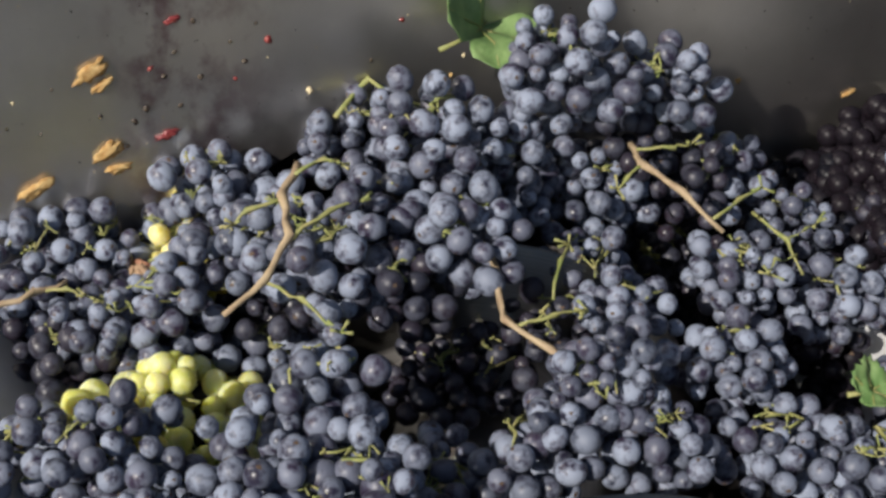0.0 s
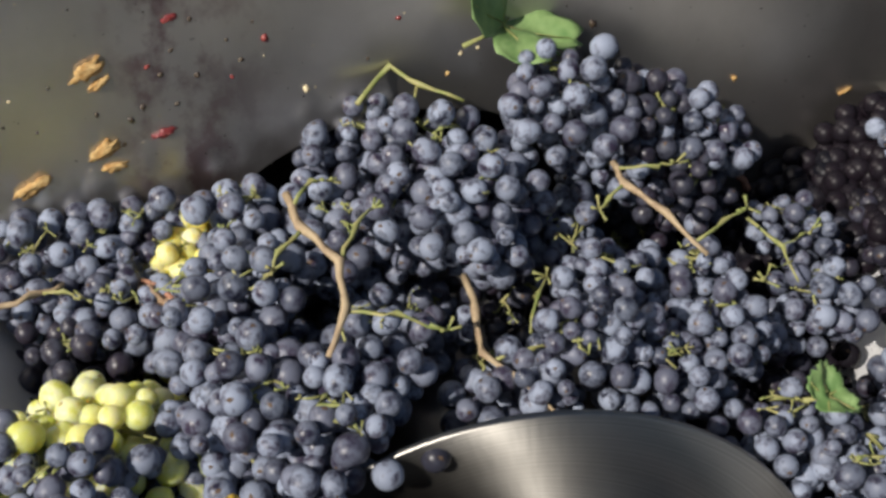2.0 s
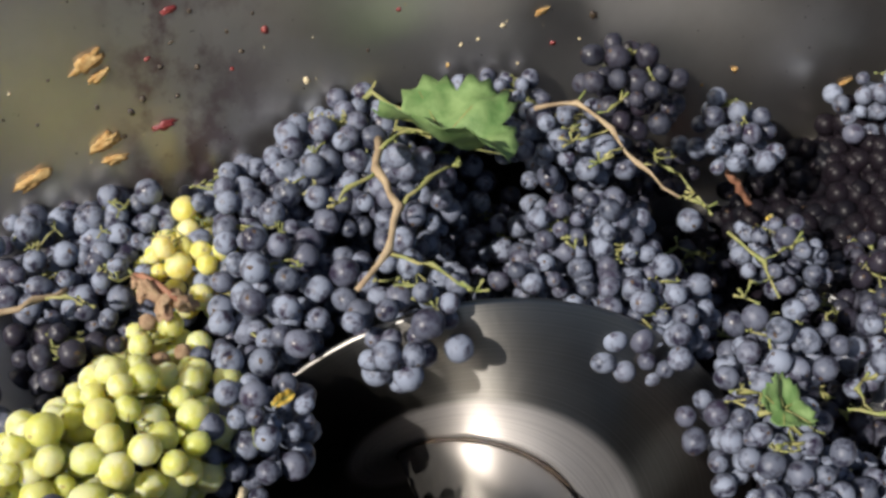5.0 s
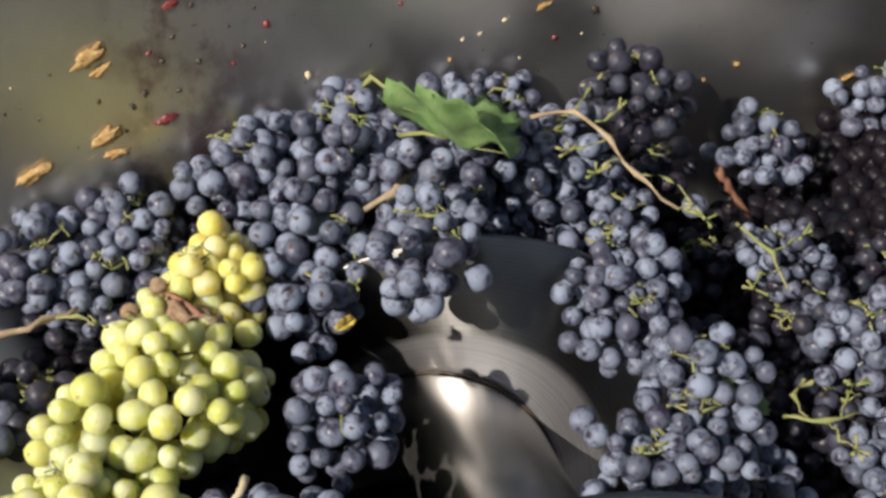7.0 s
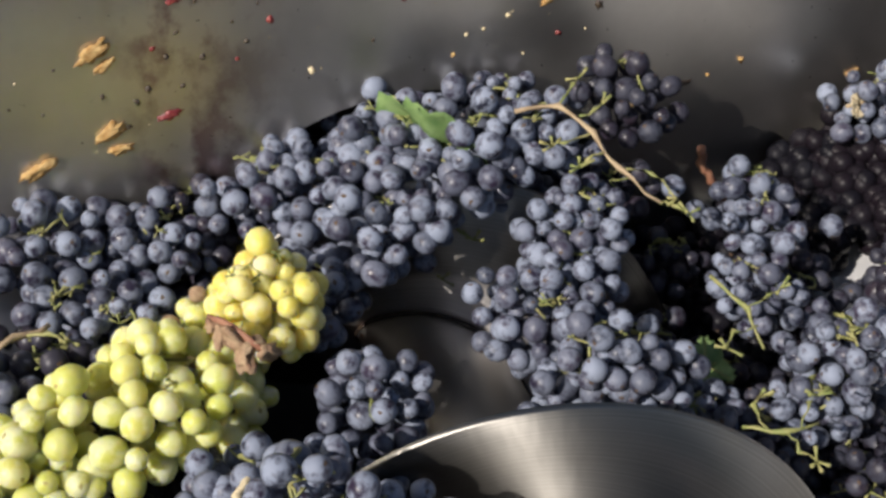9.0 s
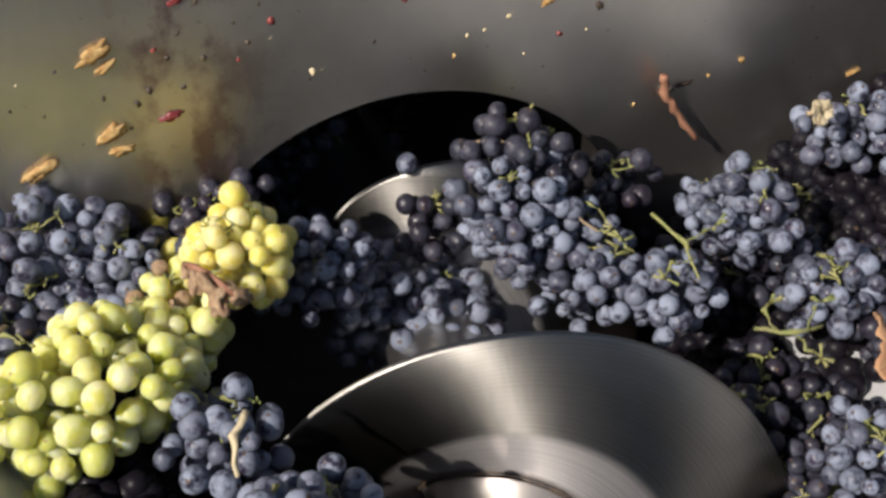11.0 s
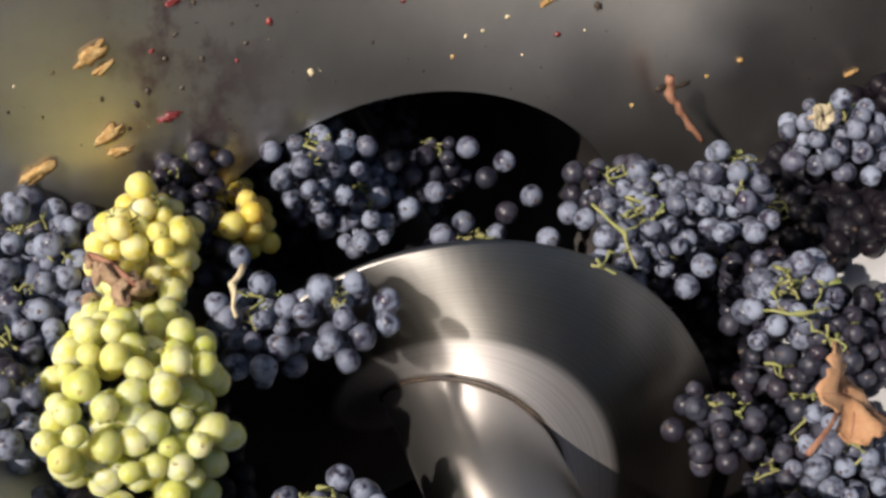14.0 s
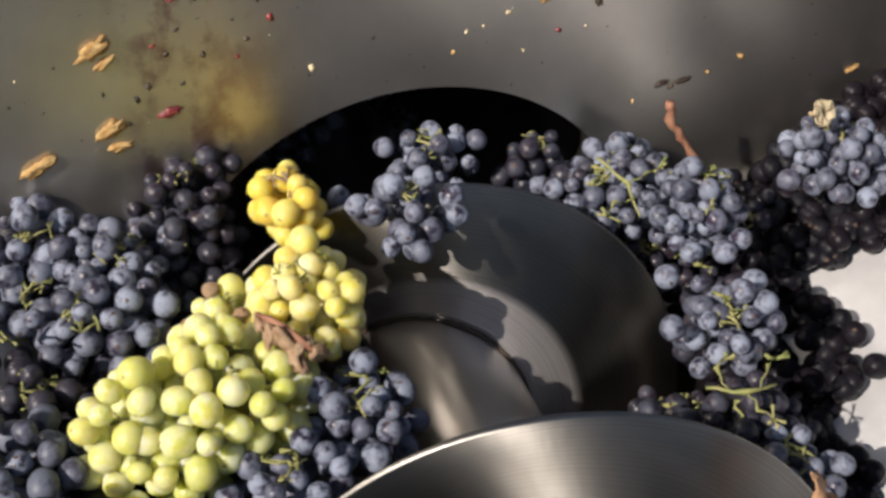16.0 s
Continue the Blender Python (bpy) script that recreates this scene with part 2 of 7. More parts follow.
for a, b in ((0, 1), (1, 2), (2, 3), (3, 0)):
    for i in range(SEG):
        j = (i + 1) % SEG
        bm.faces.new((vs[a][i], vs[a][j], vs[b][j], vs[b][i]))
bmesh.ops.recalc_face_normals(bm, faces=bm.faces)
thing("wall_back", bm, WALL_STEEL, "stained stainless steel back wall with a round opening", "wall", kind="structure", smooth=False)
# conveyor tube behind the wall
bm = bmesh.new()
vs = []
for r, y in ((BORE - 0.0005, WALL_Y + TH), (BORE - 0.0005, 1.5), (0.02, 1.5), (0.02, 1.504), (BORE + 0.004, 1.504), (BORE + 0.004, WALL_Y + TH)):
    vs.append([bm.verts.new((r * math.cos(2 * math.pi * i / 64), y, r * math.sin(2 * math.pi * i / 64))) for i in range(64)])
for a in range(6):
    for i in range(64):
        bm.faces.new((vs[a][i], vs[a][(i + 1) % 64], vs[(a + 1) % 6][(i + 1) % 64], vs[(a + 1) % 6][i]))
bmesh.ops.recalc_face_normals(bm, faces=bm.faces)
thing("wall_tunnel", bm, TUNNEL_STEEL, "steel conveyor tube behind the wall, tinted dark for shade", "tube", kind="structure")
# rounded trough under the auger
bm = bmesh.new()
loops = []
for y in (-0.5, WALL_Y):
    ring = []
    for r in (BORE, BORE + 0.004):
        ring.append([bm.verts.new((r * math.cos(math.pi + math.pi * i / 48), y, r * math.sin(math.pi + math.pi * i / 48))) for i in range(49)])
    loops.append(ring)
for i in range(48):
    for r in (0, 1):
        bm.faces.new((loops[0][r][i], loops[0][r][i + 1], loops[1][r][i + 1], loops[1][r][i]))
    for e in (0, 1):
        bm.faces.new((loops[e][0][i], loops[e][0][i + 1], loops[e][1][i + 1], loops[e][1][i]))
bmesh.ops.recalc_face_normals(bm, faces=bm.faces)
thing("floor_trough", bm, TROUGH_STEEL, "rounded steel trough under the auger, darkened for shade", "trough", kind="structure")
for side, run, rise in ((1, 0.40, 0.23), (-1, 0.15, 0.15)):
    bm = bmesh.new()
    slab(bm, [(side * BORE, -0.5, 0), (side * (BORE + run), -0.5, rise), (side * (BORE + run), WALL_Y, rise), (side * BORE, WALL_Y, 0)], (side * 0.002, 0, -0.003))
    thing("wall_side", bm, PLATE_STEEL, "sloping stainless steel hopper plate", "hopper wall", kind="structure", smooth=False)
bm = bmesh.new()
slab(bm, [(-0.55, -0.5, -0.25), (0.55, -0.5, -0.25), (0.55, -0.5, 0.20), (-0.55, -0.5, 0.20)], (0, -0.004, 0))
thing("wall_front", bm, PLATE_STEEL, "stainless steel front wall of the hopper", "hopper wall", kind="structure", smooth=False)
# paved yard under and round the hopper
bm = bmesh.new()
slab(bm, [(-400, -400, -0.25), (400, -400, -0.25), (400, 400, -0.25), (-400, 400, -0.25)], (0, 0, -0.1))
YARD = plain("yard_concrete", (0.26, 0.25, 0.23), (0.36, 0.35, 0.32), 0.7, 0.85)
thing("ground", bm, YARD, "grey concrete yard round the hopper", "ground", kind="structure", smooth=False)

# ---- auger: shaft with one helical flight ----
AUGER_R, SHAFT_R, PITCH, PHASE_Y = 0.14, 0.041, 0.1966, 0.6647
auger = tagged(new("auger"), "brushed stainless steel screw auger turning in its trough", "auger")
bm = bmesh.new()
ends = []
for r, y in ((SHAFT_R, -0.5), (SHAFT_R, 1.45)):
    ends.append([bm.verts.new((r * math.cos(2 * math.pi * i / 64), y, r * math.sin(2 * math.pi * i / 64))) for i in range(64)])
for i in range(64):
    bm.faces.new((ends[0][i], ends[0][(i + 1) % 64], ends[1][(i + 1) % 64], ends[1][i]))
bm.faces.new(ends[0][::-1])
bm.faces.new(ends[1])
bmesh.ops.recalc_face_normals(bm, faces=bm.faces)
part("shaft", bm, SHAFT_STEEL, auger, "polished steel shaft")
bm = bmesh.new()
prev = None
N_TURN, FT = 96, 0.0022
k0 = int(-1.10 / PITCH * N_TURN)
k1 = int(-0.012 / PITCH * N_TURN)
for k in range(k0, k1):
    th = math.pi / 2 + 2 * math.pi * k / N_TURN
    y = PHASE_Y + PITCH * k / N_TURN
    sect = []
    # the flight tapers off at the mouth of the tube
    taper = min(1.0, max(0.0, (0.655 - y) / 0.055))
    AUGER_K = SHAFT_R + (AUGER_R - SHAFT_R) * math.sqrt(taper)
    for r, dy in ((SHAFT_R - 0.001, FT), (SHAFT_R + 0.006, FT), (0.075, FT), (0.11, FT), (AUGER_R - 0.001, FT), (AUGER_R, FT * 0.6), (AUGER_R, -FT * 0.6), (AUGER_R - 0.001, -FT), (0.11, -FT), (0.075, -FT), (SHAFT_R + 0.006, -FT), (SHAFT_R - 0.001, -FT)):
        r = min(r, AUGER_K - (AUGER_R - r) * 0.02) if r > SHAFT_R + 0.007 else r
        sect.append(bm.verts.new((r * math.cos(th), y + dy, r * math.sin(th))))
    if prev:
        for a in range(len(sect)):
            b = (a + 1) % len(sect)
            bm.faces.new((prev[a], prev[b], sect[b], sect[a]))
    prev = sect
bmesh.ops.recalc_face_normals(bm, faces=bm.faces)
part("flight", bm, FLIGHT_STEEL, auger, "brushed steel helical flight with a thin bright edge")
bm = bmesh.new()
pts, rad = [], []
for k in range(k0, k1):
    th = math.pi / 2 + 2 * math.pi * k / N_TURN
    y = PHASE_Y + PITCH * k / N_TURN - FT - 0.0012
    j = noise.noise((k * 0.31, 0.2, 0.7))
    pts.append(((SHAFT_R + 0.0008) * math.cos(th), y, (SHAFT_R + 0.0008) * math.sin(th)))
    rad.append(0.0013 + 0.0007 * j)
tube(bm, pts, rad, 5)
part("weld_bead", bm, BIT_DARK, auger, "weld bead caked with dark grape skins")


# ---- grapes ----
def berry_mesh(name, skin, seed, long):
    rnd = random.Random(seed)
    bm = bmesh.new()
    bmesh.ops.create_uvsphere(bm, u_segments=16, v_segments=10, radius=1.0)
    for v in bm.verts:
        w = 1 + 0.05 * noise.noise(v.co * 1.3 + Vector((seed, 0, 0)))
        v.co = Vector((v.co.x * w, v.co.y * w, v.co.z * long * w))
        if v.co.z > 0.93 * long:
            v.co.z -= 0.05
    bmesh.ops.scale(bm, vec=(0.0072, 0.0072, 0.0072), verts=bm.verts)
    for f in bm.faces:
        if f.calc_center_median().z > 0.0072 * long * 0.93:
            f.material_index = 1
    return mesh_of(bm, name, [skin, TIP_PALE if skin in (GREEN, GOLD, AMBER) else TIP])


BERRY = {k: [berry_mesh("grape", skin, s, l) for s, l in ((1, 1.02), (2, 1.09), (3, 1.16))] for k, skin in (("blue", BLUE), ("dark", DARK), ("black", SHADE_BLACK), ("green", GREEN), ("amber", AMBER), ("gold", GOLD), ("dried", DRIED))}
LABEL = {
    "blue": "bunch of dusty blue-black wine grapes on green stalks",
    "dark": "bunch of wine grapes with little bloom, darkened almost black for shade",
    "green": "bunch of sunlit yellow-green grapes among the dark ones",
    "gold": "bunch of golden-yellow ripe grapes in the sun",
    "amber": "small bunch of amber-yellow overripe grapes",
}


def stalk(top, rnd, a, b, c, mat):
    """Rachis with side branches and bare pedicels, among the upper berries of a bunch."""
    def inside(p, k):
        r = math.sqrt((p.x / a) ** 2 + (p.y / b) ** 2 + (p.z / c) ** 2)
        return p * (k / r) if r > k else p
    pts = [inside(Vector((rnd.uniform(-.35, .35) * a, b * (0.75 - 0.27 * i), c * 0.85)), 0.86) for i in range(6)]
    bm = bmesh.new()
    tube(bm, pts, [0.0015 - 0.00016 * i for i in range(6)], 6)
    main = part("stalk", bm, mat, top, "branching grape stalk")
    for i in range(4):
        k = rnd.randrange(5)
        p = pts[k].lerp(pts[k + 1], rnd.random())
        ang = rnd.uniform(0, 2 * math.pi)
        q = inside(p + Vector((math.cos(ang), math.sin(ang), rnd.uniform(-0.2, 0.6))) * rnd.uniform(0.009, 0.017), 0.98)
        mid = p.lerp(q, 0.5) + Vector((rnd.uniform(-1, 1), rnd.uniform(-1, 1), rnd.uniform(-1, 1))) * 0.002
        bm = bmesh.new()
        tube(bm, [p, mid, q], [0.0009, 0.0007, 0.0005], 5)
        for _ in range(3):
            e = inside(q + Vector((rnd.uniform(-1, 1), rnd.uniform(-1, 1), rnd.uniform(-0.3, 1))).normalized() * rnd.uniform(0.004, 0.007), 1.04)
            tube(bm, [q, q.lerp(e, 0.5), e], [0.0004, 0.0004, 0.0008], 5)
        part("side_branch", bm, mat, main)


def grape_bunch(seed, a, b, c, kind, dried=False, small=1.0):
    rnd = random.Random(seed)
    top = tagged(new("grape_bunch"), LABEL[kind], "grapes", "grape bunches in the hopper")
    rad = 0.0078 if kind in ("blue", "dark") else 0.0080
    size = small * (rnd.uniform(0.86, 0.98) if kind in ("blue", "dark") else rnd.uniform(0.95, 1.04))
    put = []
    limit = 78 if kind in ("blue", "dark") else 110
    for tries in range(2600):
        if len(put) >= limit:
            break
        u = Vector((rnd.gauss(0, 1), rnd.gauss(0, 1), rnd.gauss(0, 1))).normalized()
        # outer layer first, then a second one inside, with an uneven outline
        lump = 1.05 + (0.85 if kind in ("blue", "dark") else 0.5) * noise.noise(u * 1.7 + Vector((seed * 1.7, 3, 7)))
        depth = 1.0 if tries < 1500 else rnd.uniform(0.45, 0.8)
        pnt = Vector((u.x * (a - rad * .5) * lump * depth, u.y * (b - rad * .5) * lump * depth, u.z * (c - rad * .5) * lump * depth))
        if pnt.z < -0.5 * c and depth == 1.0 and rnd.random() < 0.5:
            continue
        s = size * rnd.choice((rnd.uniform(0.86, 1.1), rnd.uniform(0.96, 1.12), rnd.uniform(0.96, 1.12), rnd.uniform(0.7, 0.9)))
        if all((pnt - q).length > rad * (s + s2) * (1.03 if kind in ("blue", "dark") else 0.85) for q, s2 in put):
            put.append((pnt, s))
    for pnt, s in put:
        ob = new("grape", rnd.choice(BERRY[kind]))
        if dried and rnd.random() < 0.14:
            ob.data, s = rnd.choice(BERRY["dried"]), s * 0.72
        ob.parent = top
        k = s * rad / 0.0072
        # the scar end points outwards, more or less
        q = pnt.to_track_quat("Z", "Y") @ Euler((rnd.gauss(0, .7), rnd.gauss(0, .7), rnd.uniform(0, 6))).to_quaternion()
        ob.matrix_basis = Matrix.LocRotScale(pnt, q, (k, k, k))
    stalk(top, rnd, a, b, c, STEM_GREEN if kind != "amber" else STEM_BROWN)
    return top


T = {}
T["A1"] = grape_bunch(11, 0.034, 0.028, 0.028, "blue")
T["A2"] = grape_bunch(12, 0.027, 0.026, 0.026, "blue")
T["A3"] = grape_bunch(13, 0.032, 0.036, 0.027, "blue")
T["A4"] = grape_bunch(14, 0.040, 0.027, 0.025, "blue")
T["A5"] = grape_bunch(15, 0.034, 0.027, 0.027, "blue")
T["A6"] = grape_bunch(16, 0.028, 0.026, 0.026, "blue")
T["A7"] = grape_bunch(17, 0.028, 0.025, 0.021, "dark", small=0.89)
T["A8"] = grape_bunch(18, 0.030, 0.027, 0.025, "blue")
T["A9"] = grape_bunch(19, 0.028, 0.026, 0.026, "blue")
T["A12"] = grape_bunch(20, 0.031, 0.026, 0.026, "blue", small=0.89)
T["B1"] = grape_bunch(21, 0.038, 0.034, 0.030, "blue")
T["B2"] = grape_bunch(22, 0.034, 0.032, 0.028, "blue")
T["B4"] = grape_bunch(23, 0.028, 0.024, 0.022, "blue")
T["A13"] = grape_bunch(24, 0.030, 0.027, 0.026, "blue")
T["A14"] = grape_bunch(25, 0.030, 0.027, 0.026, "blue")
T["A15"] = grape_bunch(26, 0.028, 0.027, 0.026, "blue")
T["A16"] = grape_bunch(27, 0.030, 0.025, 0.025, "blue")
T["A17"] = grape_bunch(28, 0.028, 0.025, 0.025, "dark")
T["A18"] = grape_bunch(29, 0.028, 0.025, 0.025, "blue")
T["A19"] = grape_bunch(30, 0.027, 0.025, 0.023, "blue")
T["R27"] = grape_bunch(31, 0.030, 0.024, 0.022, "blue", small=0.89)
T["R28"] = grape_bunch(32, 0.026, 0.023, 0.021, "blue", small=0.89)
T["GJ"] = grape_bunch(33, 0.030, 0.027, 0.025, "green", True, small=0.91)
# A20 and A21: filler bunches, dark to stand for the shaded auger
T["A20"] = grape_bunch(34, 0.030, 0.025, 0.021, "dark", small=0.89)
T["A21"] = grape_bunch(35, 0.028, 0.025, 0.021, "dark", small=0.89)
T["D1"] = grape_bunch(36, 0.026, 0.026, 0.022, "blue", small=0.89)
T["D2"] = grape_bunch(37, 0.024, 0.021, 0.021, "dark", small=0.89)
T["A22"] = grape_bunch(38, 0.027, 0.024, 0.022, "blue")
# R30 to R32: filler bunches, dark in place of shade on bare plate
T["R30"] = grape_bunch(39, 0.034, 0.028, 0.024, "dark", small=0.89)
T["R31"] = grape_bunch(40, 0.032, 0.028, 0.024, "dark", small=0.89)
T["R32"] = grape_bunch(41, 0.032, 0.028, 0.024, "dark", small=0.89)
T["L1"] = grape_bunch(42, 0.034, 0.023, 0.022, "blue")
T["L2"] = grape_bunch(43, 0.029, 0.022, 0.022, "blue")
T["L3"] = grape_bunch(44, 0.031, 0.023, 0.022, "blue")
T["L4"] = grape_bunch(45, 0.031, 0.025, 0.024, "blue")
T["L4b"] = grape_bunch(46, 0.027, 0.023, 0.023, "blue")
T["L5"] = grape_bunch(47, 0.029, 0.023, 0.022, "dark")
T["L6"] = grape_bunch(48, 0.032, 0.025, 0.023, "blue")
T["L7"] = grape_bunch(49, 0.031, 0.025, 0.023, "blue")
T["L8"] = grape_bunch(50, 0.032, 0.027, 0.023, "dark")
T["L9"] = grape_bunch(51, 0.036, 0.027, 0.023, "dark")
T["L10"] = grape_bunch(52, 0.032, 0.027, 0.023, "dark")
T["GM"] = grape_bunch(53, 0.056, 0.038, 0.033, "green", small=0.91)
T["GM2"] = grape_bunch(54, 0.034, 0.030, 0.028, "green", small=0.91)
T["GT"] = grape_bunch(55, 0.028, 0.032, 0.027, "gold", small=0.91)
T["GO"] = grape_bunch(56, 0.017, 0.029, 0.018, "amber")
T["R1"] = grape_bunch(57, 0.029, 0.024, 0.021, "blue", small=0.89)
T["R2"] = grape_bunch(58, 0.029, 0.024, 0.021, "blue", small=0.89)
T["R3"] = grape_bunch(59, 0.035, 0.025, 0.024, "blue", small=0.89)
T["R4"] = grape_bunch(60, 0.029, 0.024, 0.021, "blue", small=0.89)
T["R5"] = grape_bunch(61, 0.030, 0.025, 0.023, "blue", small=0.89)
T["R6"] = grape_bunch(62, 0.028, 0.024, 0.022, "blue", small=0.89)
T["R7"] = grape_bunch(63, 0.030, 0.024, 0.022, "blue", small=0.89)
T["R8"] = grape_bunch(64, 0.030, 0.024, 0.022, "blue", small=0.89)
T["R8b"] = grape_bunch(65, 0.029, 0.024, 0.022, "blue", small=0.89)
T["R9"] = grape_bunch(66, 0.026, 0.020, 0.020, "blue", small=0.89)
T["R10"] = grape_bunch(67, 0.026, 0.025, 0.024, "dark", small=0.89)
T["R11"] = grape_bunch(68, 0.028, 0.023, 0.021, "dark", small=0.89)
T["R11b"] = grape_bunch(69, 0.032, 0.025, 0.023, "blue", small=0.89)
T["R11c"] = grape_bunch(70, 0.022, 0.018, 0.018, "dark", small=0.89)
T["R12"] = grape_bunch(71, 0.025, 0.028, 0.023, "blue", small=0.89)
# dark ones from here to R23 hold shade in their skin colour
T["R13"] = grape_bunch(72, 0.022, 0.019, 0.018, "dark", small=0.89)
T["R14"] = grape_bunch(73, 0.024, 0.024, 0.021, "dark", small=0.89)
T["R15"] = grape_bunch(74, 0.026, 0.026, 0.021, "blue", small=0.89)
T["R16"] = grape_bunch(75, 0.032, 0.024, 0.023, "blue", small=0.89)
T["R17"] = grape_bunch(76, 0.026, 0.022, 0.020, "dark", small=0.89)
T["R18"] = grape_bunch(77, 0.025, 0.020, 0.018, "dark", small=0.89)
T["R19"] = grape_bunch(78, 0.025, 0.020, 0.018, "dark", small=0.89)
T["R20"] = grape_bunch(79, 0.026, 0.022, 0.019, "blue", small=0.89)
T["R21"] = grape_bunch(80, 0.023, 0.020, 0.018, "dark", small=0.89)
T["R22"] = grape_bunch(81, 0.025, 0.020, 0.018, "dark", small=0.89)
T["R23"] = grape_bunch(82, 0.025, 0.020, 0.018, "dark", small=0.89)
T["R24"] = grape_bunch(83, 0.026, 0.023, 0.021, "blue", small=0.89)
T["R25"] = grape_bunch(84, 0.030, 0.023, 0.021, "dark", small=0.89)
T["R26"] = grape_bunch(85, 0.030, 0.025, 0.023, "blue", small=0.89)
T["C2"] = grape_bunch(86, 0.021, 0.028, 0.019, "blue")
T["C3"] = grape_bunch(87, 0.024, 0.029, 0.022, "blue")
T["C4"] = grape_bunch(88, 0.028, 0.022, 0.021, "blue")
T["C5"] = grape_bunch(89, 0.021, 0.021, 0.019, "dark", small=0.89)
T["C6"] = grape_bunch(90, 0.026, 0.019, 0.021, "dark", small=0.89)
T["C7"] = grape_bunch(91, 0.026, 0.024, 0.021, "blue", small=0.89)


def dried_cluster(top, spots):
    """Shrivelled brown skins and broken stalk ends on a bunch; places in millimetres."""
    rnd = random.Random(77)
    for x, y, z, s in spots:
        bm = bmesh.new()
        bmesh.ops.create_icosphere(bm, subdivisions=3, radius=1.0)
        for v in bm.verts:
            w = 1 + 0.9 * noise.noise(v.co * 1.5 + Vector((x, y, z))) + 0.4 * noise.noise(v.co * 4 + Vector((y, z, x)))
            v.co = Vector((v.co.x * w * 1.3, v.co.y * w * 0.8, v.co.z * w * 0.6)) * s / 1000
        bmesh.ops.rotate(bm, matrix=Euler((rnd.uniform(-1, 1), rnd.uniform(-1, 1), rnd.uniform(0, 6))).to_matrix(), verts=bm.verts)
        bmesh.ops.translate(bm, vec=Vector((x, y, z)) / 1000, verts=bm.verts)
        part("dried_skin", bm, DRIED, top, "shrivelled brown grape skin")
    bm = bmesh.new()
    pts = [Vector(p) / 1000 for p in ((-22, -22, 18), (-16, -28, 22), (-8, -34, 23), (0, -42, 21), (8, -47, 16))]
    tube(bm, pts, [0.0012, 0.0018, 0.0014, 0.0018, 0.001], 7)
    part("dried_stalk", bm, STEM_RED, top, "dry red-brown stalk")


dried_cluster(T["GT"], ((-15, -34, 18, 5), (-8, -38, 20, 6), (1, -42, 18, 5), (-20, -28, 18, 4), (8, -44, 14, 6), (-4, -46, 14, 6)))


# ---- still filler berries deep in the hopper, coloured near-black in place of shade ----
def heap(seed, n, spot, skin):
    rnd = random.Random(seed)
    if n <= 300:
        top = tagged(new("grape_heap"), "filler heap of loose grapes on the hopper plate, near-black for shade", "grapes")
        for i in range(n):
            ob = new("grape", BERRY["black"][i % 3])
            ob.parent = top
            k = rnd.uniform(0.94, 1.12)
            ob.matrix_basis = Matrix.LocRotScale(spot(rnd), Euler((rnd.uniform(0, 6), rnd.uniform(0, 6), 0)), (k, k, k))
        return top
    bm = bmesh.new()
    bmesh.ops.create_icosphere(bm, subdivisions=2, radius=0.0080)
    bv = np.array([v.co[:] for v in bm.verts])
    bf = np.array([[v.index for v in f.verts] for f in bm.faces])
    bm.free()
    verts, faces = [], []
    for i in range(n):
        verts.append(bv * rnd.uniform(0.9, 1.1) + np.array(spot(rnd)))
        faces.append(bf + len(bv) * i)
    me = bpy.data.meshes.new("grape_heap")
    me.from_pydata(np.concatenate(verts).tolist(), [], np.concatenate(faces).tolist())
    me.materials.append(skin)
    me.polygons.foreach_set("use_smooth", [True] * len(me.polygons))
    return tagged(new("grape_heap", me), "filler heap of loose grapes on the hopper plate, near-black for shade", "grapes", kind="stuff")


def left_spot(r):
    z = r.uniform(0.012, 0.075)
    return (-BORE - z + 0.012 + r.uniform(0.0, 0.03), r.uniform(0.40, WALL_Y - 0.01), z + 0.004)


def right_spot(r):
    u = r.uniform(0.0, 0.13)
    return (BORE + u, r.uniform(0.52, WALL_Y - 0.01), 0.575 * u + r.uniform(0.008, 0.03))


def edge_spot(r):
    y = r.uniform(0.30, 0.56)
    u = r.uniform(-0.014, 0.064 if y > 0.435 else 0.024)
    return (BORE + u, y, 0.575 * max(u, 0) + r.uniform(0.0, 0.016))


def far_spot(r):
    u = r.uniform(0.17, 0.40)
    return (BORE + u, r.uniform(0.12, WALL_Y - 0.01), 0.575 * u + r.uniform(0.006, 0.03))


def corner_spot(r):
    u = r.uniform(0.105, 0.36)
    return (BORE + u, r.uniform(0.515, WALL_Y - 0.01), 0.575 * u + r.uniform(0.006, 0.035))


heap(5, 520, left_spot, SHADE_BLACK)
heap(6, 260, right_spot, SHADE_BLACK)
heap(8, 300, edge_spot, SHADE_BLACK)
# corner and far heaps: added, mostly out of view, to darken wall reflections
heap(7, 700, corner_spot, SHADE_BLACK)
heap(9, 1300, far_spot, SHADE_BLACK)


